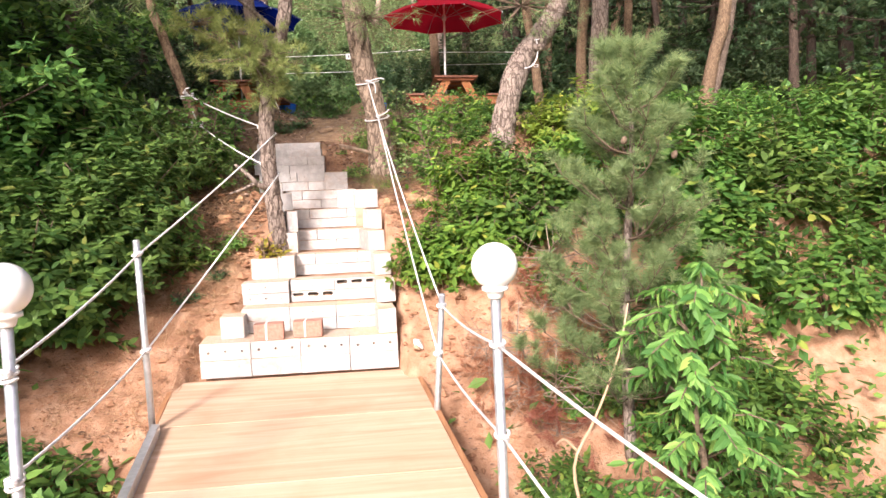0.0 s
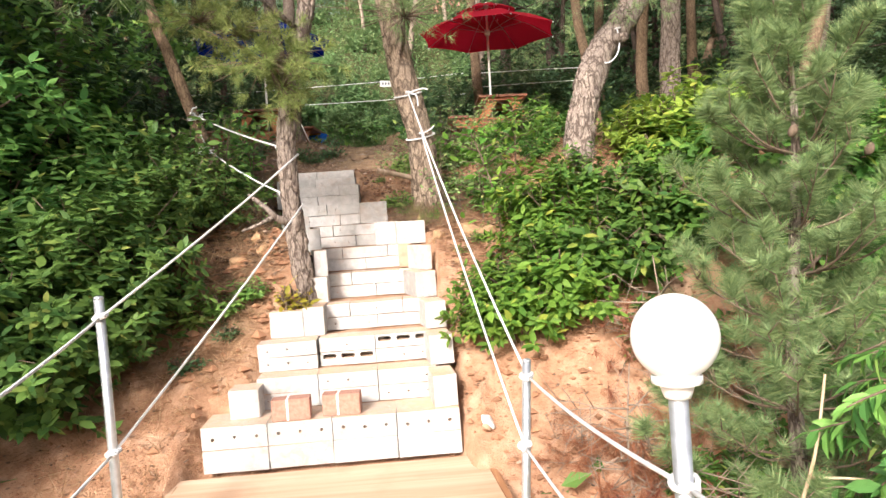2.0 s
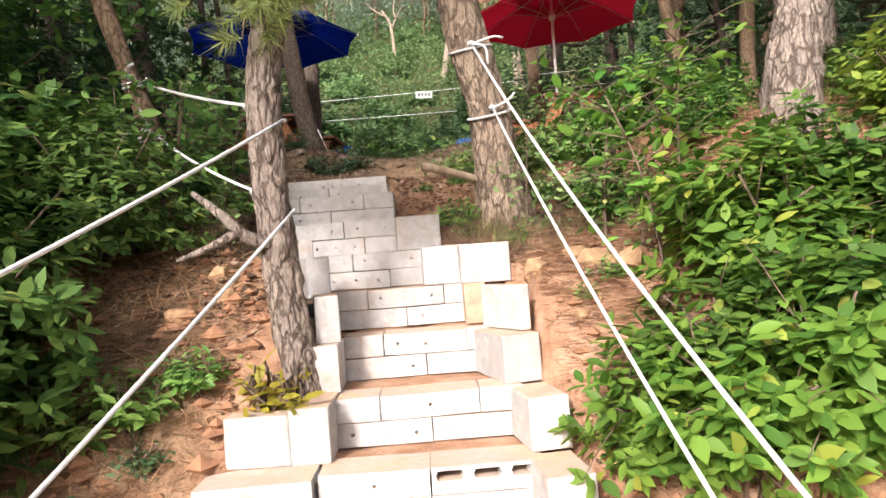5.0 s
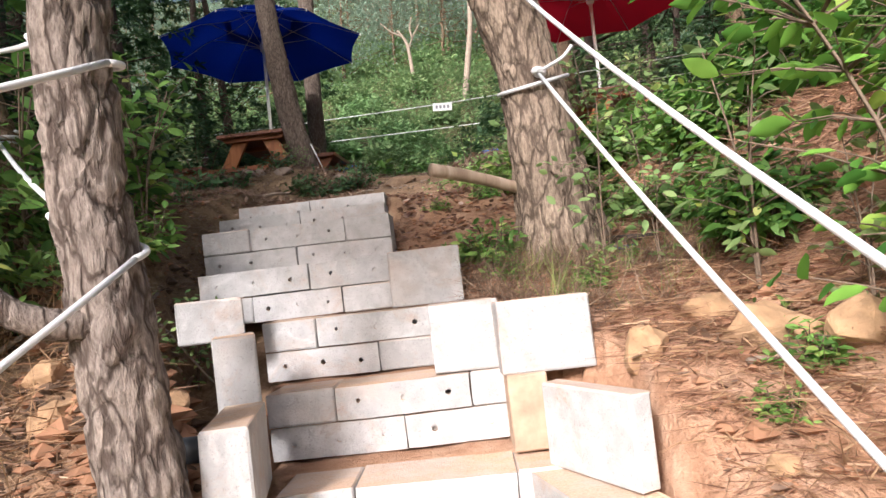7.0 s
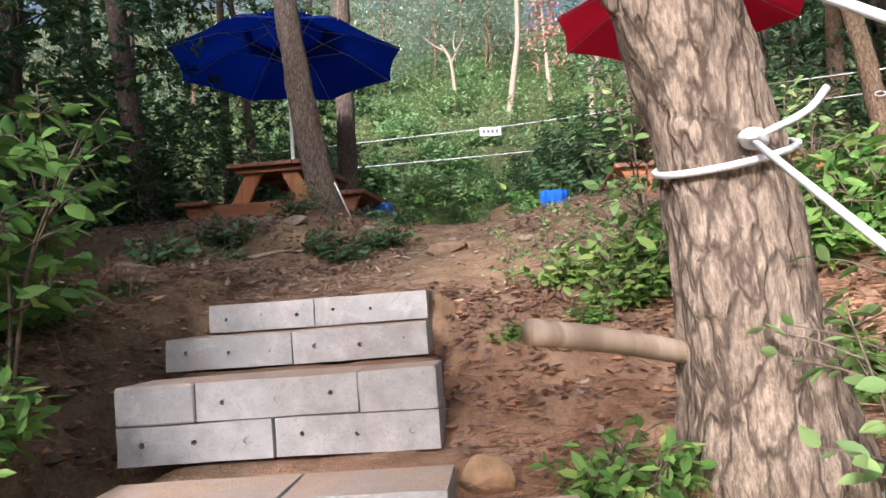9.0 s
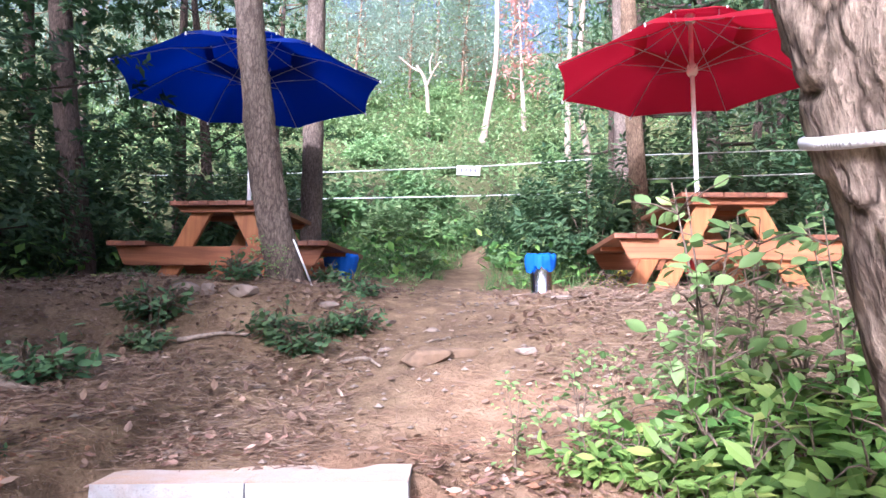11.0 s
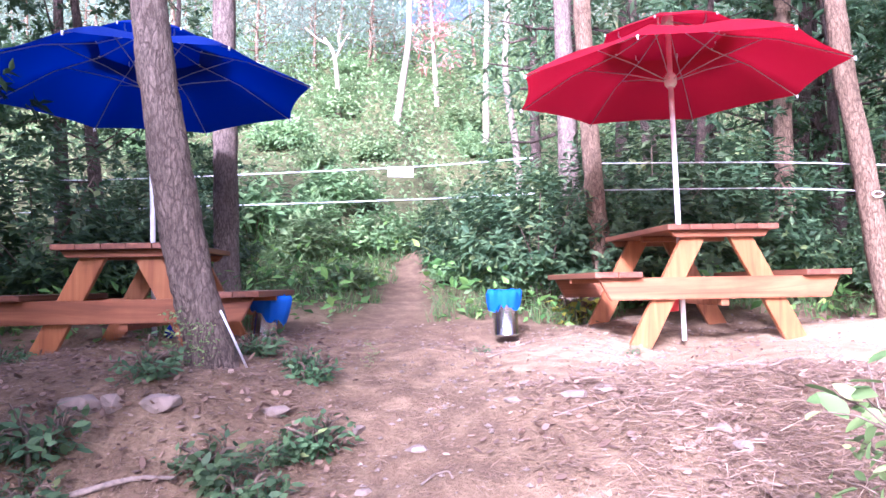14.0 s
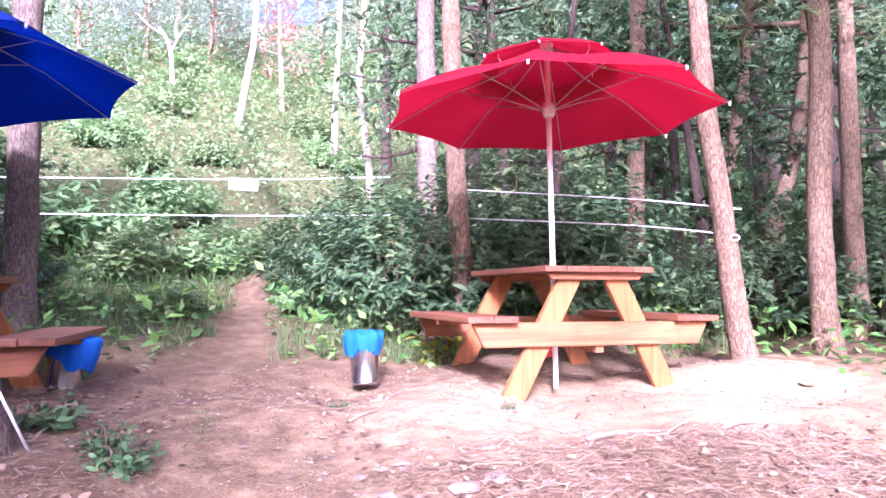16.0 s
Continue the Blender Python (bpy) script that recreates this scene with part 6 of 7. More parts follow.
# ---- broadleaf branches hanging over the bank ----
chestnut = thing("chestnut_tree", pose(1.75, 3.75, ground(1.75, 3.75) - 0.1), "young broadleaf tree with long drooping leaves below the bank", "tree")
rng = np.random.default_rng(41)
tubes, tips, outs = [], [], []
main = curve_pts([(0, 0, 0), (0.02, 0.05, 0.7), (-0.1, 0.0, 1.3), (0.0, 0.05, 1.75)], 12)
tubes.append((main, np.linspace(0.03, 0.01, 12)))
for k in range(46):
    f = 0.2 + 0.8 * k / 45
    p = np.array(tuple(main[min(11, int(f * 11))]))
    a = k * 2.4
    reach = rng.uniform(0.25, 0.62) * (1.15 - 0.55 * f)
    e = p + np.array([math.cos(a) * reach, math.sin(a) * reach, 0.12])
    pts = curve_pts([p, (p + e) / 2 + [0, 0, 0.1], e], 6)
    tubes.append((pts, np.linspace(0.008, 0.003, 6)))
    for t in (2, 3, 4, 5):
        tips.append(np.array(tuple(pts[t])))
        outs.append(np.array([math.cos(a), math.sin(a), -0.25]))
part("branchwork", mesh_tubes("branchwork", tubes, TWIG, 6), chestnut, kind="stuff")
pos, w, up, ln, wd = sprays(rng, np.array(tips), np.array(outs), 9, 0.098, 0.12, 0.6, 0.5)
w[:, 2] -= 0.45
part("foliage", leaf_mesh("foliage", pos, w, up, ln, wd * 0.75, LEAF, 0.2, 2), chestnut, kind="stuff")

# bare branch and dry twigs in front of the young pine
bare = thing("bare_branch", Matrix(), "bare pale branch leaning out of the bank", "branch")
part("limb", mesh_tubes("limb", [(curve_pts([(1.06, 3.95, -0.55), (1.0, 3.9, -0.2), (1.12, 3.9, 0.05), (1.28, 3.92, 0.42), (1.36, 3.95, 0.75)], 14), np.linspace(0.012, 0.005, 14)),
                                  (curve_pts([(1.26, 3.92, 0.36), (1.45, 3.85, 0.36), (1.7, 3.8, 0.3)], 8), np.linspace(0.006, 0.003, 8)),
                                  (curve_pts([(1.02, 3.9, -0.12), (0.95, 3.92, -0.05), (0.9, 3.93, -0.08)], 6), np.linspace(0.01, 0.005, 6))], DEADWOOD, 8), bare)
dead = thing("dead_shrub", pose(1.3, 5.52, ground(1.3, 5.52) - 0.05), "dead shrub with grey twigs and rusty needles", "shrub")
rng = np.random.default_rng(51)
tubes, cen, way = [], [], []
for k in range(26):
    a = k * 2.4
    st = np.array([0, 0, 0.04 + 0.55 * k / 26])
    e = st + np.array([math.cos(a), math.sin(a), rng.uniform(-0.1, 0.5)]) * rng.uniform(0.2, 0.5)
    pts = curve_pts([st, (st + e) / 2 + rng.normal(0, 0.03, 3), e], 6)
    tubes.append((pts, np.linspace(0.006, 0.0015, 6)))
    for t in (2, 3, 4, 5):
        b3 = np.array(tuple(pts[t]))
        e2 = b3 + rng.normal(0, 0.1, 3)
        tubes.append(([Vector(b3), Vector((b3 + e2) / 2), Vector(e2)], [0.003, 0.002, 0.001]))
        if k < 14:
            cen.append(e2)
            way.append(rng.normal(0, 1, 3) + [0, 0, -0.8])
tubes.append((curve_pts([(0, 0, 0), (0.02, 0, 0.4), (-0.02, 0, 0.8)], 8), np.linspace(0.012, 0.003, 8)))
part("branchwork", mesh_tubes("branchwork", tubes, PALETWIG, 5), dead, kind="stuff")
part("dry_needles", needle_tufts(rng, np.array(cen), np.array(way), 60, 0.12, 0.0016, DRYNEEDLE), dead, "rusty dry needles", kind="stuff")
for x, y, t, s in ((0.92, 5.02, 120, 1.0), (1.12, 4.7, 240, 0.9), (1.5, 5.3, 30, 0.75), (0.72, 5.3, 70, 0.5)):
    c2 = copy_thing(dead, Matrix())
    c2.matrix_basis = Matrix.Translation((x, y, ground(x, y) - 0.05)) @ Matrix.Rotation(radians(t), 4, "Z") @ Matrix.Scale(s, 4)

# fallen log beside the thick trunk, drainpipe end, rocks
log = thing("fallen_log", Matrix(), "peeled pale log lying beside the thick pine", "log")
part("wood", mesh_tubes("wood", [(curve_pts([(-0.42, 7.7, 1.925), (-0.25, 7.8, 1.89), (0.02, 7.98, 1.82)], 14), [0.024] * 6 + [0.023] * 5 + [0.022] * 3)], GREYWOOD, 14), log)
pipe = thing("drain_pipe", Matrix(), "short black plastic pipe end under the trunk", "pipe")
part("tube", mesh_tubes("tube", [([Vector((-1.14, 6.86, 1.2)), Vector((-1.04, 6.83, 1.205)), Vector((-0.93, 6.8, 1.21))], [0.03] * 3)], plain_material("black_plastic", (0.04, 0.045, 0.05), 0.5), 14), pipe)


def rock_mesh(seed, sx, sy, sz, material, cuts=4):
    rng = random.Random(seed * 13 + 5)
    bm = bmesh.new()
    for _ in range(20):
        d = Vector((rng.gauss(0, 1), rng.gauss(0, 1), rng.gauss(0, 1))).normalized() * rng.uniform(0.8, 1.05)
        bm.verts.new(d)
    hull = bmesh.ops.convex_hull(bm, input=bm.verts)
    bmesh.ops.delete(bm, geom=[g for g in hull["geom_interior"] if isinstance(g, bmesh.types.BMVert)], context="VERTS")
    bmesh.ops.bevel(bm, geom=list(bm.edges), offset=0.07, segments=2, affect="EDGES", profile=0.6)
    bmesh.ops.triangulate(bm, faces=bm.faces)
    bmesh.ops.subdivide_edges(bm, edges=bm.edges, cuts=1)
    bmesh.ops.smooth_vert(bm, verts=bm.verts, factor=0.5, use_axis_x=True, use_axis_y=True, use_axis_z=True)
    for v in bm.verts:
        v.co *= 1 + 0.07 * noise.noise(v.co * 2.5 + Vector((seed, 0, 0))) + 0.035 * noise.noise(v.co * 8 + Vector((0, seed, 0)))
        v.co = Vector((v.co.x * sx, v.co.y * sy, v.co.z * sz))
    return mesh_bm("rock", bm, material)


for k, (x, y, z, sx, sy, sz, turn, mt) in enumerate([
        (0.33, 6.86, 1.40, 0.14, 0.09, 0.10, 12, ROCK), (0.05, 6.9, 1.33, 0.075, 0.06, 0.075, 50, ROCK), (0.29, 7.13, 1.42, 0.10, 0.07, 0.07, -20, ROCK), (0.47, 6.76, 1.3, 0.11, 0.08, 0.08, 40, ROCK), (0.16, 6.5, 1.1, 0.04, 0.03, 0.03, 10, ROCK), (-1.33, 6.84, 1.3, 0.06, 0.05, 0.05, 30, ROCK), (-1.38, 6.93, 1.3, 0.075, 0.05, 0.05, 75, ROCK), (-1.06, 7.06, 1.4, 0.045, 0.04, 0.03, 15, ROCK), (-1.2, 7.22, 1.5, 0.05, 0.045, 0.035, 50, BROWNROCK), (-1.34, 7.42, 1.6, 0.06, 0.05, 0.05, 20, BROWNROCK), (-1.5, 7.7, 1.6, 0.07, 0.05, 0.05, 80, BROWNROCK), (-0.52, 7.98, 1.7, 0.07, 0.06, 0.07, 20, ROCK),
        (-0.68, 10.02, 2.22, 0.12, 0.07, 0.06, 10, BROWNROCK), (-0.55, 10.08, 2.24, 0.10, 0.055, 0.035, -8, BROWNROCK), (-1.97, 10.77, 2.52, 0.09, 0.07, 0.075, 30, PALEROCK), (-1.86, 10.8, 2.52, 0.06, 0.05, 0.05, 70, PALEROCK),
        (-1.67, 10.78, 2.52, 0.09, 0.06, 0.055, 10, PALEROCK), (-1.25, 10.89, 2.48, 0.075, 0.05, 0.03, 10, PALEROCK), (-0.91, 10.86, 2.46, 0.065, 0.04, 0.025, 80, PALEROCK), (-0.69, 10.63, 2.4, 0.06, 0.045, 0.02, 10, PALEROCK),
        (-0.02, 10.7, 2.54, 0.075, 0.05, 0.02, 15, PALEROCK), (0.12, 10.73, 2.54, 0.07, 0.05, 0.02, 65, PALEROCK), (-0.25, 10.82, 2.54, 0.05, 0.04, 0.02, 130, PALEROCK), (-0.9, 10.41, 2.3, 0.04, 0.03, 0.02, 20, PALEROCK),
        (0.43, 10.22, 2.4, 0.05, 0.04, 0.025, 10, PALEROCK), (0.42, 10.34, 2.4, 0.05, 0.035, 0.02, 100, PALEROCK), (-0.28, 10.02, 2.3, 0.055, 0.04, 0.025, 0, PALEROCK), (2.9, 11.9, 2.5, 0.12, 0.08, 0.03, 40, PALEROCK), (-0.12, 11.1, 2.5, 0.04, 0.03, 0.012, 0, PALEROCK), (-0.3, 11.05, 2.5, 0.035, 0.03, 0.012, 50, PALEROCK), (0.2, 11.0, 2.5, 0.04, 0.03, 0.012, 20, PALEROCK),
        (-2.0, 9.35, 2.2, 0.12, 0.08, 0.06, 0, PALEROCK), (-2.05, 8.85, 2.1, 0.09, 0.07, 0.06, 40, PALEROCK), (-1.5, 6.75, 1.28, 0.08, 0.07, 0.05, 0, ROCK), (-1.3, 6.85, 1.3, 0.06, 0.05, 0.04, 70, ROCK),
        (-1.12, 6.98, 1.38, 0.07, 0.05, 0.04, 20, ROCK), (0.8, 6.9, 1.5, 0.1, 0.08, 0.06, 0, ROCK)]):
    o = thing("rock", pose(x, y, ground(x, y) + sz * 0.25, 0, 0, turn), "rough sandstone rock bedded in the soil" if mt is ROCK else "brown stone half bedded in the soil" if mt is BROWNROCK else "pale rough stone on the leaf litter", "rock", "scattered rocks", data=rock_mesh(k + 1, sx, sy, sz, mt))

slab = thing("slate_slab", pose(0.3, 7.9, ground(0.3, 7.9) + 0.03, -6, 3, 8), "dark flat slate slab lying behind the thick pine", "slab", data=rock_mesh(61, 0.13, 0.1, 0.022, SLATE))
hose = thing("hose_end", Matrix(), "short end of blue plastic hose beside the slab", "hose")
part("tube", mesh_tubes("tube", [(curve_pts([(0.13, 7.84, ground(0.13, 7.84) + 0.03), (0.2, 7.81, ground(0.2, 7.81) + 0.025), (0.29, 7.8, ground(0.29, 7.8) + 0.02)], 7), [0.014] * 7)], plain_material("blue_hose", (0.05, 0.10, 0.19), 0.45), 10), hose)
root_rng = random.Random(8)
for x, y in ((-1.3, 7.52), (-1.38, 7.62), (-1.44, 7.72), (-1.24, 7.42), (-1.5, 7.6), (-1.56, 7.48), (-1.36, 7.36), (-1.12, 7.12)):
    x2, y2 = x + root_rng.uniform(-0.06, 0.08), y - root_rng.uniform(0.16, 0.3)
    xm, ym = (x + x2) / 2 + root_rng.uniform(-0.03, 0.03), (y + y2) / 2
    hang = thing("root", Matrix(), "thin pale root hanging out of the cut bank", "root", "roots in the cut bank")
    part("wood", mesh_tubes("wood", [(curve_pts([(x, y, ground(x, y) + 0.01), (xm, ym - 0.02, ground(xm, ym) + 0.035), (x2, y2, ground(x2, y2) + 0.005)], 9), np.linspace(root_rng.uniform(0.005, 0.008), 0.0025, 9))], PALETWIG, 6), hang)

# ---- wooded hillside and the wood round the clearing ----
def wood_tree(seed, height, crown_low, spread, label, clumps, size, leaf, bark, needle=True, detail=0, rosettes=False, dense=22):
    """A tree for the wood: tapered trunk, limbs and a ragged crown of clumps, base at the origin."""
    rng = np.random.default_rng(seed)
    root = thing("forest_tree", Matrix(), label, "tree")
    lean = rng.normal(0, 0.05, 2) * height
    pts = curve_pts([(0, 0, -0.3), (lean[0] * 0.2, lean[1] * 0.3, height * 0.4), (lean[0], lean[1], height)], 14)
    part("trunk", mesh_tubes("trunk", [(pts, np.linspace(0.018 * height, 0.004 * height, 14))], bark, 10), root)
    tubes, pos, way, up, ln, tips, outs = [], [], [], [], [], [], []
    for k in range(clumps):
        f = crown_low + (1 - crown_low) * (k + rng.random()) / clumps
        p = np.array(tuple(pts[min(13, int(f * 13))]))
        a = k * 2.4 + rng.uniform(-0.5, 0.5)
        reach = spread * (1.1 - 0.75 * (f - crown_low) / (1 - crown_low)) * rng.uniform(0.5, 1.1)
        c = p + np.array([math.cos(a) * reach, math.sin(a) * reach, reach * rng.uniform(0.05, 0.4)])
        if k % (6 if rosettes else 2) == 0:
            tubes.append((curve_pts([p, (p + c) / 2 - [0, 0, 0.06 * reach], c], 3), np.linspace((0.0025 if rosettes else 0.006) * height, 0.0015 * height, 3)))
        m2 = dense
        o = rng.normal(0, 1, (m2, 3)) * np.array([0.30, 0.30, 0.13]) * spread * 0.62
        if rosettes:
            tips += list(c + o[:7])
            outs += list(unit(o[:7]) + [0, 0, 0.6])
        pos.append(c + o)
        way.append(unit(o) + rng.normal(0, 0.5, (m2, 3)))
        ln.append(size * rng.uniform(0.6, 1.3, m2))
    pos, way, ln = np.concatenate(pos), np.concatenate(way), np.concatenate(ln)
    up = np.tile([0, 0, 1.0], (len(pos), 1)) + rng.normal(0, 0.45, (len(pos), 3))
    part("branchwork", mesh_tubes("branchwork", tubes, bark, 3), root, kind="stuff")
    if rosettes:
        part("crown", leaf_mesh("crown", *sprays(rng, np.array(tips), np.array(outs), 11, size, 0.08), leaf, 0.12, detail), root, kind="stuff")
        return root
    part("crown", leaf_mesh("crown", pos, way, up, ln, ln * (0.28 if needle else 0.6), leaf, 0.12, detail), root, kind="stuff")
    return root


hr = np.random.default_rng(8)
far_pine = wood_tree(61, 5.5, 0.14, 1.9, "pine with layered green crown on the far hillside", 50, 0.19, HAZENEEDLE, REDBARK, dense=38)
far_leaf = wood_tree(62, 6.0, 0.25, 1.8, "broadleaf tree on the far hillside", 34, 0.2, HILLLEAF, GREYBARK, False, dense=34)
near_leaf = wood_tree(63, 6.5, 0.22, 1.7, "broadleaf tree in the thicket, shade put into its leaf colour", 50, 0.105, SHADETINTLEAF, SHADETINTBARK, False, 0, True)
wood_pine = wood_tree(64, 8.0, 0.36, 1.7, "tall pine in the dark wood", 46, 0.2, DARKNEEDLE, SHADETINTBARK, dense=50)
sp = []
for k in range(125):
    y = 31 + 56 * (k / 125)
    x = hr.uniform(-0.62, 0.62) * (y - 2)
    if abs(x - 1) < 4 and y < 37:
        x += 9 if x > 1 else -9
    if abs(x - 7.5 * y / 80) < 0.07 * y and y > 60:
        continue
    sp.append((x, y, hr.uniform(0.75, 1.25), hr.uniform(0, 360), 0.2))
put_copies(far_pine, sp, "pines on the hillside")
sp = []
for k in range(18):
    y = 42 + 36 * (k / 18)
    sp.append((hr.uniform(-0.6, 0.6) * (y - 2), y, hr.uniform(0.6, 1.0), hr.uniform(0, 360), 0.2))
put_copies(far_leaf, sp, "broadleaf trees on the hillside")
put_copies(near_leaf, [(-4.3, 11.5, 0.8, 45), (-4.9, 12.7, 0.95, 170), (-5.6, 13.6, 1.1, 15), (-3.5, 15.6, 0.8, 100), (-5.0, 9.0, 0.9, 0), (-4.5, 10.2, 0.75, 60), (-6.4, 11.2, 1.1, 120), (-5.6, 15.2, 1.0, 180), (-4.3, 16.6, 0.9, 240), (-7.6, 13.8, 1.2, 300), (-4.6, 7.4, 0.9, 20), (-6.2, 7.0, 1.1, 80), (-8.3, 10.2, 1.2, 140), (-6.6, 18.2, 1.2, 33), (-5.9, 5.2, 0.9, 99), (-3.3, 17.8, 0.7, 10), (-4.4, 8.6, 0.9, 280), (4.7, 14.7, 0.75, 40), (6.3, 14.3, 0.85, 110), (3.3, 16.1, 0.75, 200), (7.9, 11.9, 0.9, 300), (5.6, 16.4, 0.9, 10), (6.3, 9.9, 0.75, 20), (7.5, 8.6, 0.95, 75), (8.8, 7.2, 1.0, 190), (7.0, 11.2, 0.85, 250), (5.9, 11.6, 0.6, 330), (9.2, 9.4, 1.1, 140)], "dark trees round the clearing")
sp = [(3.6, 17.6, 0.95, 0), (5.2, 16.8, 1.0, 60), (2.6, 18.6, 0.95, 130), (6.6, 18.0, 1.05, 200), (8.2, 16.0, 1.1, 260), (7.6, 13.4, 1.0, 320), (9.2, 12.6, 1.1, 30), (8.6, 10.4, 1.0, 90), (10.2, 9.0, 1.1, 210), (6.0, 20.2, 1.1, 270), (9.6, 18.8, 1.1, 20), (11.6, 14.6, 1.2, 70), (12.0, 11.0, 1.2, 140), (4.6, 21.4, 1.1, 190), (10.8, 6.4, 1.1, 310), (8.0, 21.5, 1.1, 15), (3.4, 23.5, 1.0, 85), (11.2, 20.6, 1.2, 155), (13.5, 17.5, 1.2, 5), (7.8, 24.5, 1.1, 105), (13.5, 8.5, 1.2, 55), (11.5, 24.5, 1.2, 175)]
for k in range(22):
    sp.append((14 + 17 * (k / 22) + hr.uniform(-2, 2), hr.uniform(9, 34), hr.uniform(1.0, 1.4), hr.uniform(0, 360)))
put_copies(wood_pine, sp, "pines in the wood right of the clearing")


hang = wood_tree(65, 4.6, 0.35, 1.25, "broadleaf tree beside the stairs, some copies unseen and added to cast shade", 90, 0.082, SHADELEAF, GREYBARK, False, 1, True)
# outer copies stand out of view, added only to shade the slope and thicket
put_copies(hang, [(-3.5, 3.6, 0.6, 60), (-4.1, 6.5, 1.1, 0), (-4.5, 4.4, 1.25, 130), (-3.2, 7.9, 0.95, 240), (-5.9, 5.0, 1.7, 200), (-4.9, 7.0, 1.5, 310), (-7.6, 6.5, 1.9, 70), (-7.2, 3.4, 1.9, 160)], "trees beside the stairs")


fr = np.random.default_rng(19)
pos, way, ln, tubes = [], [], [], []
for k in range(110):
    y = 27 + 60 * k / 110
    x = (fr.uniform(0.5, 1.3) if k % 3 else -fr.uniform(0.5, 1.1)) * (y - 3)
    z, h = ground(x, y), fr.uniform(6, 9)
    tubes.append(([Vector((x, y, z - 0.3)), Vector((x + 0.1, y, z + h * 0.5)), Vector((x + 0.2, y, z + h))], [0.12, 0.1, 0.04]))
    m2 = 620
    f = fr.random(m2) ** 0.8
    a, rr = fr.uniform(0, 6.28, m2), fr.uniform(0.3, 2.6, m2) * (1.05 - f * 0.8)
    o = np.stack([np.cos(a) * rr, np.sin(a) * rr, h * (0.15 + 0.9 * f)], 1)
    pos.append(o + [x, y, z])
    way.append(np.stack([np.cos(a), np.sin(a), 0.3 + 0 * a], 1) + fr.normal(0, 0.4, (m2, 3)))
    ln.append(fr.uniform(0.25, 0.5, m2))
pos, way, ln = np.concatenate(pos), np.concatenate(way), np.concatenate(ln)
wood = thing("far_wood", Matrix(), "pine wood covering the far slopes, with haze put into its green", "wood", kind="stuff")
part("trunks", mesh_tubes("trunks", tubes, REDBARK, 5), wood, kind="stuff")
# crowns take the needle colour with haze mixed in
part("crowns", leaf_mesh("crowns", pos, way, np.tile([0, 0, 1.0], (len(pos), 1)) + fr.normal(0, 0.5, (len(pos), 3)), ln, ln * 0.24, HAZENEEDLE, 0.12, 0), wood, kind="stuff")


def pale_tree(x, y, pts, r, label, limbs=()):
    root = thing("bare_tree", pose(x, y, ground(x, y) - 0.2), label, "tree", "pale bare trees on the hillside")
    part("trunk", mesh_tubes("trunk", [(curve_pts(pts, 14), np.linspace(r, r * 0.55, 14))], PALEBARK, 10), root)
    for l in limbs:
        part("limb", mesh_tubes("limb", [(curve_pts(l, 8), np.linspace(r * 0.5, r * 0.2, 8))], PALEBARK, 7), root)
    return root


pale_tree(0.52, 28.6, [(0, 0, 0), (0.3, 0, 1.6), (0.55, 0, 3.2), (0.65, 0, 6.5)], 0.12, "slim pale curved trunk on the hillside")
pale_tree(-1.2, 30, [(0, 0, 0), (0.02, 0, 1.2), (-0.06, 0, 2.2), (-0.35, 0, 2.75)], 0.085, "pale forked trunk on the hillside", [[(-0.03, 0, 2.0), (0.2, 0, 2.5), (0.45, 0, 2.9)], [(-0.2, 0, 2.5), (-0.6, 0, 2.75), (-0.95, 0, 3.1)], [(0.15, 0, 2.4), (0.1, 0, 2.8), (0.2, 0, 3.2)]])
pale_tree(2.8, 26.3, [(0, 0, 0), (0.08, 0, 2), (0.2, 0, 4.0), (0.35, 0, 7)], 0.1, "straight pale trunk on the hillside")
pale_tree(2.12, 20, [(0, 0, 0), (-0.02, 0, 1.3), (-0.16, 0, 2.6), (-0.1, 0, 3.6), (0.12, 0, 6)], 0.075, "slim white trunk on the hillside")
rusty = wood_tree(71, 6.5, 0.4, 0.9, "dead pine with rusty needles on the hillside", 22, 0.3, RUSTNEEDLE, PALEBARK)
put_copies(rusty, [(2.5, 33.8, 1.0, 0, 0.2)])

# ---- undergrowth, grass and litter: too many to count ----
rng = np.random.default_rng(90)


def scatter(n, xr, yr, keep=None):
    p = np.stack([rng.uniform(*xr, n), rng.uniform(*yr, n)], 1)
    if keep is not None:
        p = p[[keep(x, y) for x, y in p]]
    return np.array([(x, y, ground(x, y)) for x, y in p])


def path_clear(x, y):
    c = float(np.interp(y, [12.3, 13.7, 15, 17, 18.5], [-0.85, -0.62, -0.4, -0.05, 0.1]))
    half = float(np.interp(y, [13.0, 13.8, 15.5, 17.6, 18.2], [1.5, 0.34, 0.17, 0.08, 0.0]))
    return abs(x - c) > half * (0.8 + 0.4 * rng.random())


p = scatter(84000, (-20, 20), (13.6, 46), lambda x, y: -3 - (y - 12) * 0.6 < x < 5 + (y - 12) * 0.9 and path_clear(x, y))
n = len(p)
way = rng.normal(0, 1, (n, 3)) * [1, 1, 0.5] + [0, 0, 0.35]
size = (0.06 + 0.0055 * (p[:, 1] - 13)) * rng.uniform(0.7, 1.4, n)
p[:, 2] += rng.random(n) ** 1.5 * np.interp(p[:, 1], [13.6, 15, 20], [0.2, 0.45, 0.9])
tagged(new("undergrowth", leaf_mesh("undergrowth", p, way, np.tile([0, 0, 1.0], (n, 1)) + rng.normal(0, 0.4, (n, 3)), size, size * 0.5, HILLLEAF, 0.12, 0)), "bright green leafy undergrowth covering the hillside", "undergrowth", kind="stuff")
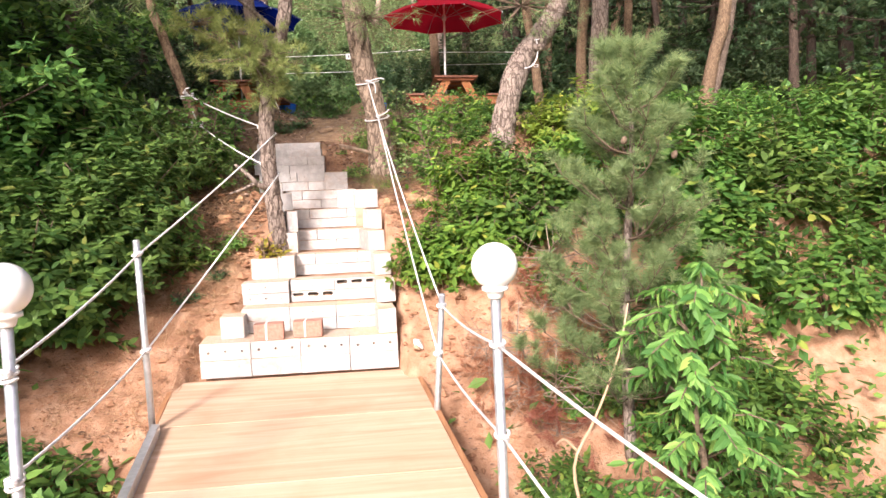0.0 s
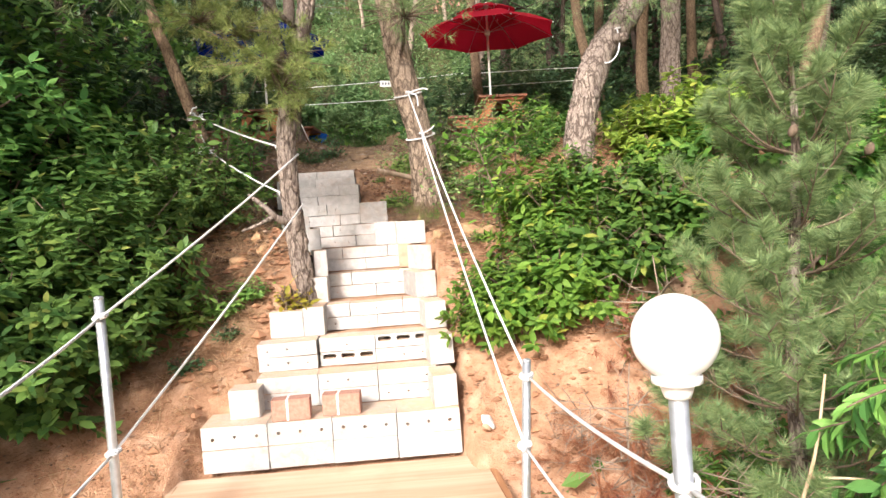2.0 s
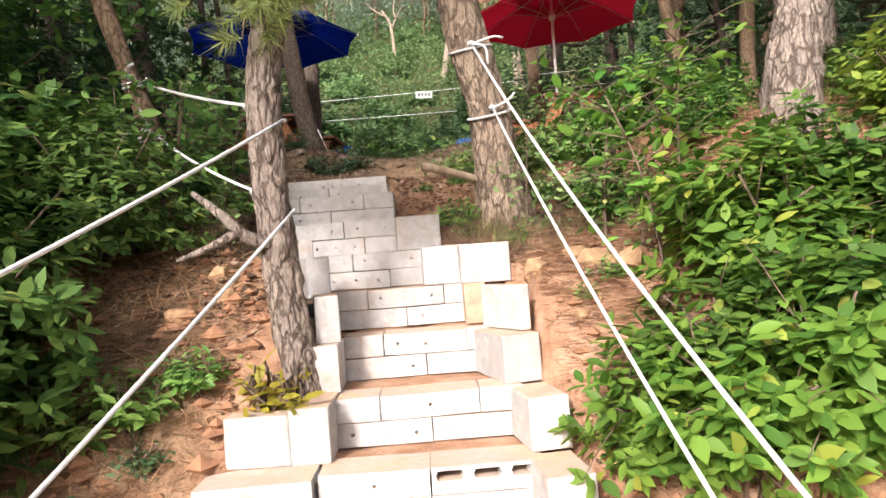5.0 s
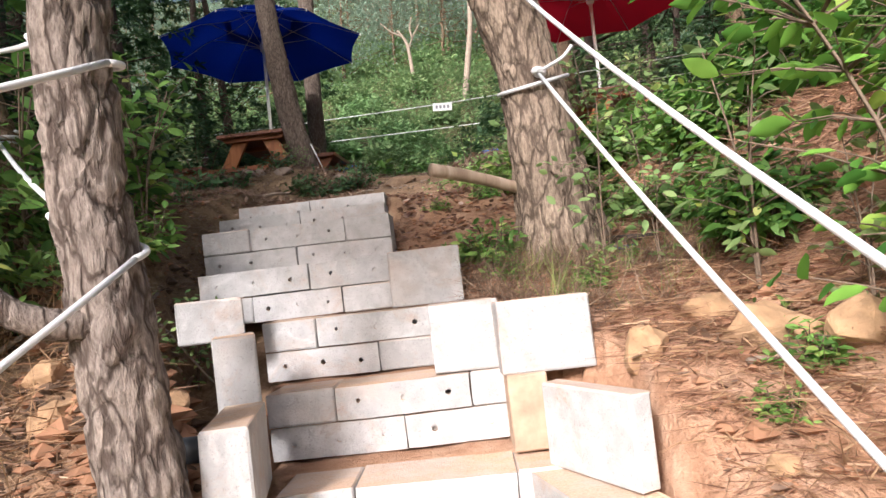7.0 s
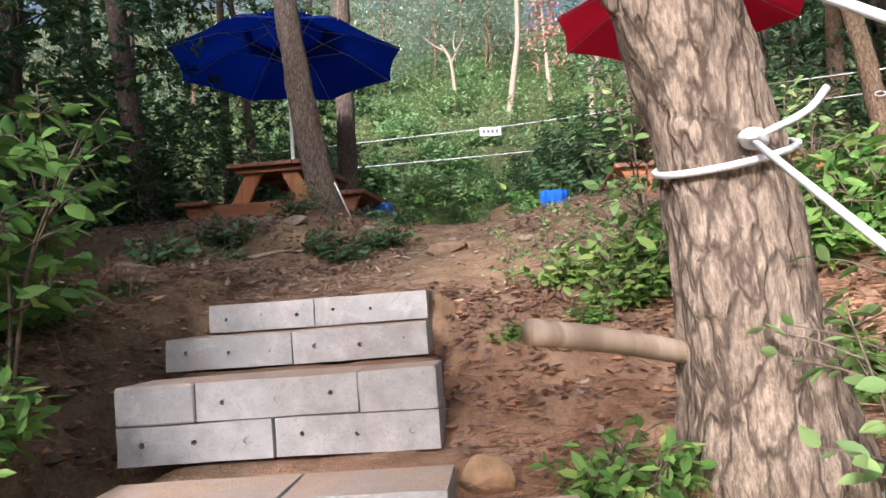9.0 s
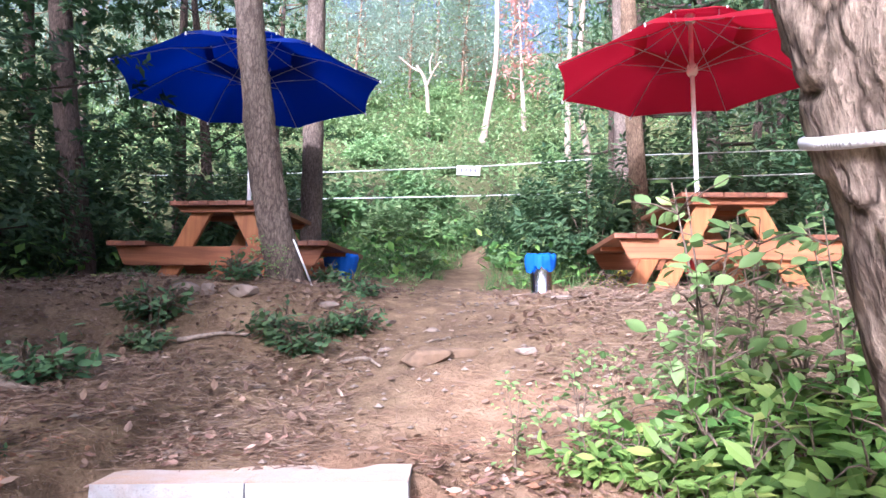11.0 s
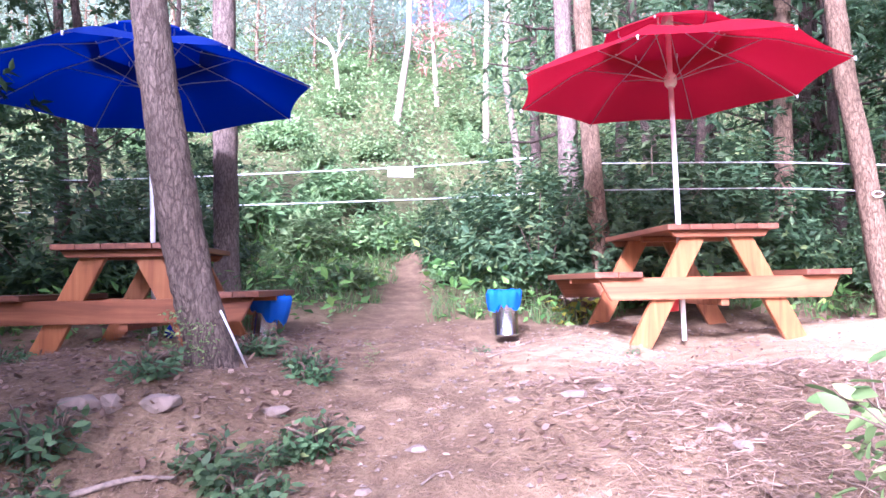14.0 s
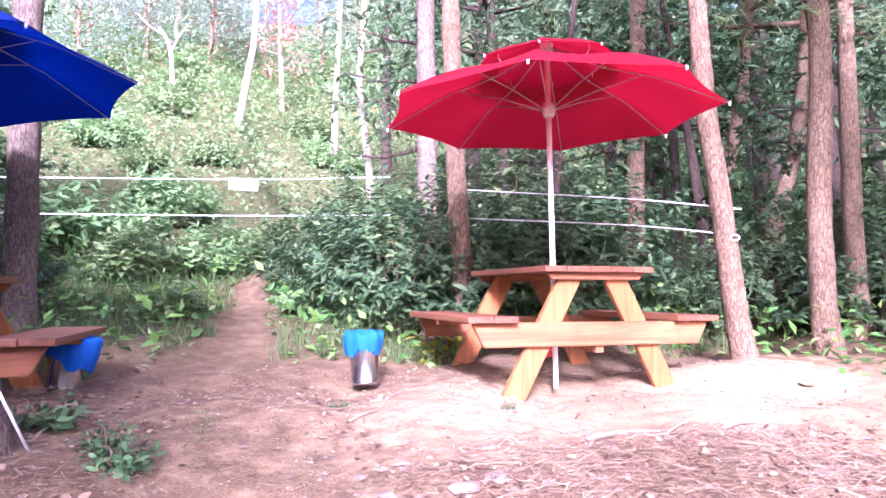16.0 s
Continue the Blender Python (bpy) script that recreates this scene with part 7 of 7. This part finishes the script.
p = scatter(34000, (-14, 18), (5.0, 17), lambda x, y: (x < -2.7 or x > 2.4 or y > 13.4) and path_clear(x, y) and not (x > -3.6 and x < 3.3 and 10.4 < y < 13.3))
n = len(p)
p[:, 2] += rng.random(n) ** 1.5 * 0.4
size = (0.11 + 0.012 * np.maximum(0, np.abs(p[:, 0]) - 5)) * rng.uniform(0.6, 1.4, n)
tagged(new("undergrowth", leaf_mesh("undergrowth", p, rng.normal(0, 1, (n, 3)) * [1, 1, 0.5] + [0, 0, 0.3], np.tile([0, 0, 1.0], (n, 1)) + rng.normal(0, 0.4, (n, 3)), size, size * 0.5, LEAF, 0.12, 0)), "green undergrowth at the foot of the thicket", "undergrowth", kind="stuff")
p = scatter(2200, (-4.5, 4.5), (13.5, 17.5), lambda x, y: path_clear(x, y) and noise.noise((x * 0.9, y * 0.9, 3)) > -0.15)
n = len(p)
blades = np.repeat(p, 7, 0) + rng.normal(0, 0.03, (n * 7, 3)) * [1, 1, 0]
tagged(new("grass", needle_mesh("grass", blades, rng.normal(0, 0.35, (n * 7, 3)) + [0, 0, 1.0], 0.26 * rng.uniform(0.5, 1.3, n * 7), 0.004, GRASS)), "tall green grass at the back of the clearing", "grass", kind="stuff")
p = scatter(3600, (-2.4, 5.0), (3.4, 9.4), lambda x, y: (x < -1.6 or (x < -1.3 and 5.3 < y < 6.6) or (x > 0.25 and y > 6.3) or x > 2.2 or (x > -0.25 and y > 8.7)) and noise.noise((x * 2.2, y * 2.2, 9)) > 0.12)
n = len(p)
blades = np.repeat(p, 8, 0) + rng.normal(0, 0.02, (n * 8, 3)) * [1, 1, 0]
tagged(new("dry_grass", needle_mesh("dry_grass", blades, rng.normal(0, 0.6, (n * 8, 3)) + [0, 0, 0.7], 0.16 * rng.uniform(0.5, 1.3, n * 8), 0.0016, STRAW)), "dry straw-coloured grass on the bank", "grass", kind="stuff")


def left_bank(x, y):
    return x < np.interp(y, [5.0, 6.0, 7.4], [-1.7, -1.3, -1.25])


def free_ground(x, y):
    if y < 5.5 and -1.8 < x < 0.75 and x > deck_left(y) - 0.05 and x < deck_right(y) + 0.05:
        return False
    if 5.5 <= y < 9.0:
        xl = float(np.interp(y, [5.5, 5.95, 6.3, 7.2, 7.7, 8.9], [-1.58, -1.3, -1.22, -1.0, -1.42, -1.5]))
        xr = float(np.interp(y, [5.5, 7.0, 7.4, 8.0, 9.0], [0.08, 0.02, -0.33, -0.6, -0.66]))
        return x < xl or x > xr
    return True


p = scatter(27000, (-3.2, 3.0), (3.0, 13.6), lambda x, y: free_ground(x, y) and rng.random() < np.interp(y, [3, 6, 8.5, 9, 11, 13.6], [0.35, 0.5, 0.7, 1, 0.9, 0.35]) * (0.16 if (x > -0.1 and y > 10.95) or (abs(x + 0.62) < 0.3 and y > 9.4) else 1))
n = len(p)
p[:, 2] += 0.006 + 0.012 * rng.random(n)
size = rng.uniform(0.014, 0.042, n) * (1 + 0.6 * (rng.random(n) < 0.06))
tagged(new("leaf_litter", leaf_mesh("leaf_litter", p, rng.normal(0, 1, (n, 3)) * [1, 1, 0.22], np.tile([0, 0, 1.0], (n, 1)) + rng.normal(0, 0.35, (n, 3)), size, size * rng.uniform(0.4, 0.7, n), LITTER, -0.1)), "dry brown fallen leaves on the ground", "leaf litter", kind="stuff")
p = scatter(30000, (-3.0, 2.8), (5.2, 9.3), lambda x, y: free_ground(x, y) and (x > -0.9 or y < 6.9) and noise.noise((x * 1.4, y * 1.4, 21)) > -0.1)
p = np.concatenate([p, scatter(15000, (0.02, 1.5), (6.3, 8.4), free_ground)])
n = len(p)
p[:, 2] += 0.004 + 0.02 * rng.random(n)
tagged(new("needle_litter", needle_mesh("needle_litter", p, rng.normal(0, 1, (n, 3)) * [1, 1, 0.12], rng.uniform(0.06, 0.14, n), 0.0014, STRAW)), "reddish-brown fallen pine needles", "needle litter", kind="stuff")


p = scatter(19000, (-2.5, -0.95), (6.5, 9.6), lambda x, y: free_ground(x, y) and noise.noise((x * 2.1, y * 2.1, 33)) > -0.25)
n = len(p)
p[:, 2] += 0.004 + 0.02 * rng.random(n)
tagged(new("needle_litter", needle_mesh("needle_litter", p, rng.normal(0, 1, (n, 3)) * [1, 1, 0.15], rng.uniform(0.03, 0.10, n), 0.0014, DULLSTRAW)), "dull brown needles and stalks on the shaded bank", "needle litter", kind="stuff")
p = np.concatenate([scatter(2600, (-0.7, 1.2), (7.5, 9.2), free_ground), scatter(2200, (-2.4, -1.0), (6.9, 9.3), free_ground)])
n = len(p)
p[:, 2] += 0.008 + 0.015 * rng.random(n)
size = rng.uniform(0.014, 0.04, n)
tagged(new("leaf_litter", leaf_mesh("leaf_litter", p, rng.normal(0, 1, (n, 3)) * [1, 1, 0.2], np.tile([0, 0, 1.0], (n, 1)) + rng.normal(0, 0.3, (n, 3)), size, size * rng.uniform(0.4, 0.8, n), PALELITTER, -0.2, 2)), "curled dry leaves on the banks beside the stairs", "leaf litter", kind="stuff")
p = np.repeat(scatter(520, (-0.34, 0.75), (7.25, 7.8), lambda x, y: free_ground(x, y) and (noise.noise((x * 4, y * 4, 2)) > -0.1 or x < -0.1)), 10, 0)
n = len(p)
p += rng.normal(0, 0.02, (n, 3)) * [1, 1, 0]
tagged(new("dry_grass", needle_mesh("dry_grass", p, rng.normal(0, 0.6, (n, 3)) + [0, -0.7, 0.35], rng.uniform(0.06, 0.2, n), 0.0016, DULLSTRAW)), "dry grass hanging round the foot of the thick pine", "grass", kind="stuff")
p = np.repeat(scatter(46, (-0.2, 0.6), (7.3, 7.85), free_ground), 12, 0)
n = len(p)
p += rng.normal(0, 0.016, (n, 3)) * [1, 1, 0]
tagged(new("grass", needle_mesh("grass", p, rng.normal(0, 0.45, (n, 3)) + [0, -0.2, 0.8], rng.uniform(0.05, 0.15, n), 0.0022, OLIVENEEDLE)), "olive grass tufts round the foot of the thick pine", "grass", kind="stuff")


def terrace_litter(x, y):
    """Litter lies thick at the front of the terrace, thin on the path and the trodden dust."""
    if x > -0.3 and y > 10.9 + 0.25 * noise.noise((x * 1.5, 0, 7)):
        return rng.random() < 0.05
    if abs(x + 0.62) < 0.34:
        return rng.random() < 0.22
    return y < 11.2 or rng.random() < 0.45


p = scatter(52000, (-3.2, 2.9), (9.1, 13.3), terrace_litter)
n = len(p)
p[:, 2] += 0.004 + 0.022 * rng.random(n)
tagged(new("needle_litter", needle_mesh("needle_litter", p, rng.normal(0, 1, (n, 3)) * [1, 1, 0.2], rng.uniform(0.03, 0.10, n), 0.0013, DULLSTRAW)), "dull brown needles and stalks on the terrace", "needle litter", kind="stuff")
p = scatter(2400, (-3.0, 2.6), (9.2, 11.1), lambda x, y: terrace_litter(x, y) and abs(x + 0.62) > 0.3)
n = len(p)
p[:, 2] += 0.01 + 0.02 * rng.random(n)
size = rng.uniform(0.02, 0.05, n)
tagged(new("leaf_litter", leaf_mesh("leaf_litter", p, rng.normal(0, 1, (n, 3)) * [1, 1, 0.35], np.tile([0, 0, 1.0], (n, 1)) + rng.normal(0, 0.5, (n, 3)), size, size * rng.uniform(0.4, 0.8, n), LITTER, -0.25, 2)), "curled dry leaves at the front of the terrace", "leaf litter", kind="stuff")

p = scatter(15000, (-14, 16), (-14, 5.2), lambda x, y: (x < deck_left(y) - 0.25 or x > deck_right(y) + 0.2 or y < -1.9) and noise.noise((x * 0.7, y * 0.7, 5)) > (-0.25 if abs(x) > 2.8 or y < 1 else 0.12))
n = len(p)
p[:, 2] += rng.random(n) ** 1.5 * 0.25
size = rng.uniform(0.08, 0.2, n)
tagged(new("undergrowth", leaf_mesh("undergrowth", p, rng.normal(0, 1, (n, 3)) * [1, 1, 0.5] + [0, 0, 0.3], np.tile([0, 0, 1.0], (n, 1)) + rng.normal(0, 0.4, (n, 3)), size, size * 0.5, LEAF, 0.12, 0)), "green undergrowth on the slope below the deck", "undergrowth", kind="stuff")
p = scatter(9000, (0.0, 2.6), (9.5, 10.95), lambda x, y: noise.noise((x * 1.7, y * 1.7, 40)) > -0.2)
n = len(p)
p[:, 2] += 0.008 + 0.04 * rng.random(n)
tagged(new("straw", needle_mesh("straw", p, rng.normal(0, 1, (n, 3)) * [1, 1, 0.3], rng.uniform(0.05, 0.17, n), 0.0018, DULLSTRAW)), "heap of dry straw and stalks at the terrace edge", "straw", kind="stuff")

p = np.concatenate([scatter(9000, (0.02, 1.5), (6.2, 8.7), free_ground), scatter(2500, (-2.2, -0.95), (6.0, 7.0), free_ground)])
n = len(p)
p[:, 2] += 0.004 + 0.03 * rng.random(n)
tagged(new("straw", needle_mesh("straw", p, rng.normal(0, 1, (n, 3)) * [1, 1, 0.2] + [0, -0.25, -0.1], rng.uniform(0.06, 0.19, n), 0.0021, STRAW)), "mat of dry needles and stalks on the banks", "straw", kind="stuff")

p = np.repeat(scatter(700, (-2.5, -1.2), (4.9, 7.3), left_bank), 9, 0)
n = len(p)
p += rng.normal(0, 0.025, (n, 3)) * [1, 1, 0]
tagged(new("dry_grass", needle_mesh("dry_grass", p, rng.normal(0, 0.7, (n, 3)) + [0.2, -0.5, 0.3], rng.uniform(0.08, 0.22, n), 0.0018, STRAW)), "tufts of dry hanging grass on the slope", "grass", kind="stuff")

octa = np.array([(1, 0, 0), (-1, 0, 0), (0, 1, 0), (0, -1, 0), (0, 0, 1), (0, 0, -1)], dtype=float)
octf = np.array([(0, 2, 4), (2, 1, 4), (1, 3, 4), (3, 0, 4), (2, 0, 5), (1, 2, 5), (3, 1, 5), (0, 3, 5)])


def pebbles(n, xr, yr, lo, hi, material, label, keep):
    p = scatter(n, xr, yr, keep)
    n = len(p)
    s = rng.uniform(lo, hi, (n, 1, 1)) * rng.uniform(0.6, 1.2, (n, 6, 3)) * np.array([1, 1, 0.55])
    a = rng.uniform(0, 6.28, n)
    rot = np.stack([np.stack([np.cos(a), -np.sin(a), 0 * a], 1), np.stack([np.sin(a), np.cos(a), 0 * a], 1), np.tile([0, 0, 1.0], (n, 1))], 1)
    v = np.einsum("nij,nkj->nki", rot, octa[None] * s) + p[:, None] + np.array([0, 0, 0.004])
    f = (np.arange(n)[:, None, None] * 6 + octf[None]).reshape(-1, 3)
    tagged(new("gravel", mesh_np("gravel", v.reshape(-1, 3), f, material)), label, "gravel", kind="stuff")


pebbles(9000, (-2.6, 1.8), (4.0, 9.0), 0.004, 0.022, CRUMB, "crumbled orange clods and gravel on the bank", free_ground)
pebbles(200, (-2.3, -1.0), (5.2, 7.6), 0.02, 0.055, CRUMB, "loose orange clods on the slope", free_ground)
pebbles(420, (-1.75, -0.97), (6.7, 8.3), 0.01, 0.045, BROWNCLOD, "brown clods and stones in the cut bank", free_ground)
pebbles(110, (-1.3, -0.97), (6.7, 7.12), 0.015, 0.05, CRUMB, "broken orange clods under the trunk", free_ground)
pebbles(45, (-2.1, -1.02), (6.0, 7.6), 0.035, 0.085, CRUMB, "broken orange stones on the slope", free_ground)
pebbles(420, (0.08, 1.3), (4.4, 7.4), 0.015, 0.05, CRUMB, "loose orange clods on the slope", free_ground)
pebbles(1800, (-2.8, 2.8), (9.0, 13.4), 0.004, 0.02, PALEROCK, "pale pebbles on the trodden terrace", free_ground)

# fallen sticks on the terrace and banks
for k, (x, y, ln_, turn, r) in enumerate([(-0.67, 10.36, 0.11, 55, 0.005), (-0.62, 10.36, 0.11, 120, 0.005), (-1.72, 10.48, 0.34, 8, 0.014), (-0.98, 10.15, 0.3, -50, 0.01), (0.9, 11.1, 0.35, -10, 0.012), (1.15, 11.05, 0.3, 30, 0.009), (1.5, 11.05, 0.3, 20, 0.01), (0.1, 10.6, 0.5, 5, 0.005), (0.45, 6.75, 0.5, 10, 0.008), (0.8, 6.85, 0.45, -5, 0.008), (-1.45, 7.2, 0.4, 50, 0.008), (-1.3, 6.6, 0.35, 20, 0.008), (-1.2, 7.6, 0.35, 35, 0.004), (-0.05, 11.9, 0.3, 40, 0.006)]):
    a = radians(turn)
    mid = Vector((x, y, ground(x, y) + r * 1.5))
    d = Vector((math.cos(a), math.sin(a), 0)) * ln_ / 2
    e0, e1 = mid - d, mid + d
    e0.z, e1.z = ground(e0.x, e0.y) + r, ground(e1.x, e1.y) + r
    s = thing("stick", Matrix(), "dry fallen stick on the ground", "stick", "fallen sticks")
    part("wood", mesh_tubes("wood", [(curve_pts([e0, mid + Vector((0.02, 0.02, 0.006)), e1], 7), np.linspace(r, r * 0.5, 7))], PALETWIG, 6), s)
scrap = thing("paper_scrap", pose(0.21, 5.52, ground(0.21, 5.52) + 0.03, 35, 10, 30), "crumpled white paper scrap on the soil", "litter")
part("sheet", rock_mesh(9, 0.05, 0.065, 0.03, WHITEPAINT, 2), scrap)
part("sheet", rock_mesh(12, 0.03, 0.035, 0.022, DEADWOOD, 2), scrap, "brown stained corner of the scrap", pose(-0.045, -0.05, 0.0, 10, 20, 40))

# things left under the tables
stick = thing("white_stick", Matrix(), "thin white stick leaning against the pine trunk", "stick")
part("rod", mesh_tubes("rod", [([Vector((-1.545, 11.37, 2.92)), Vector((-1.495, 11.41, 2.78)), Vector((-1.44, 11.46, ground(-1.44, 11.46) - 0.01))], [0.006] * 3)], WHITEPAINT, 8), stick)
thing("cloth_bag", pose(-2.05, 12.75, ground(-2.05, 12.75) + 0.06, 0, 0, 20), "dark blue cloth bag lying under the table", "bag", data=rock_mesh(14, 0.12, 0.09, 0.10, BLUECLOTH))
strap = thing("red_weight", pose(1.25, 12.42, 2.83), "small red plastic bottle tied to the parasol pole", "bottle")
part("bottle", lathe("bottle", [(0.0, -0.09), (0.04, -0.085), (0.045, -0.03), (0.043, 0.05), (0.02, 0.085), (0.0, 0.09)], REDPLASTIC, 14), strap)
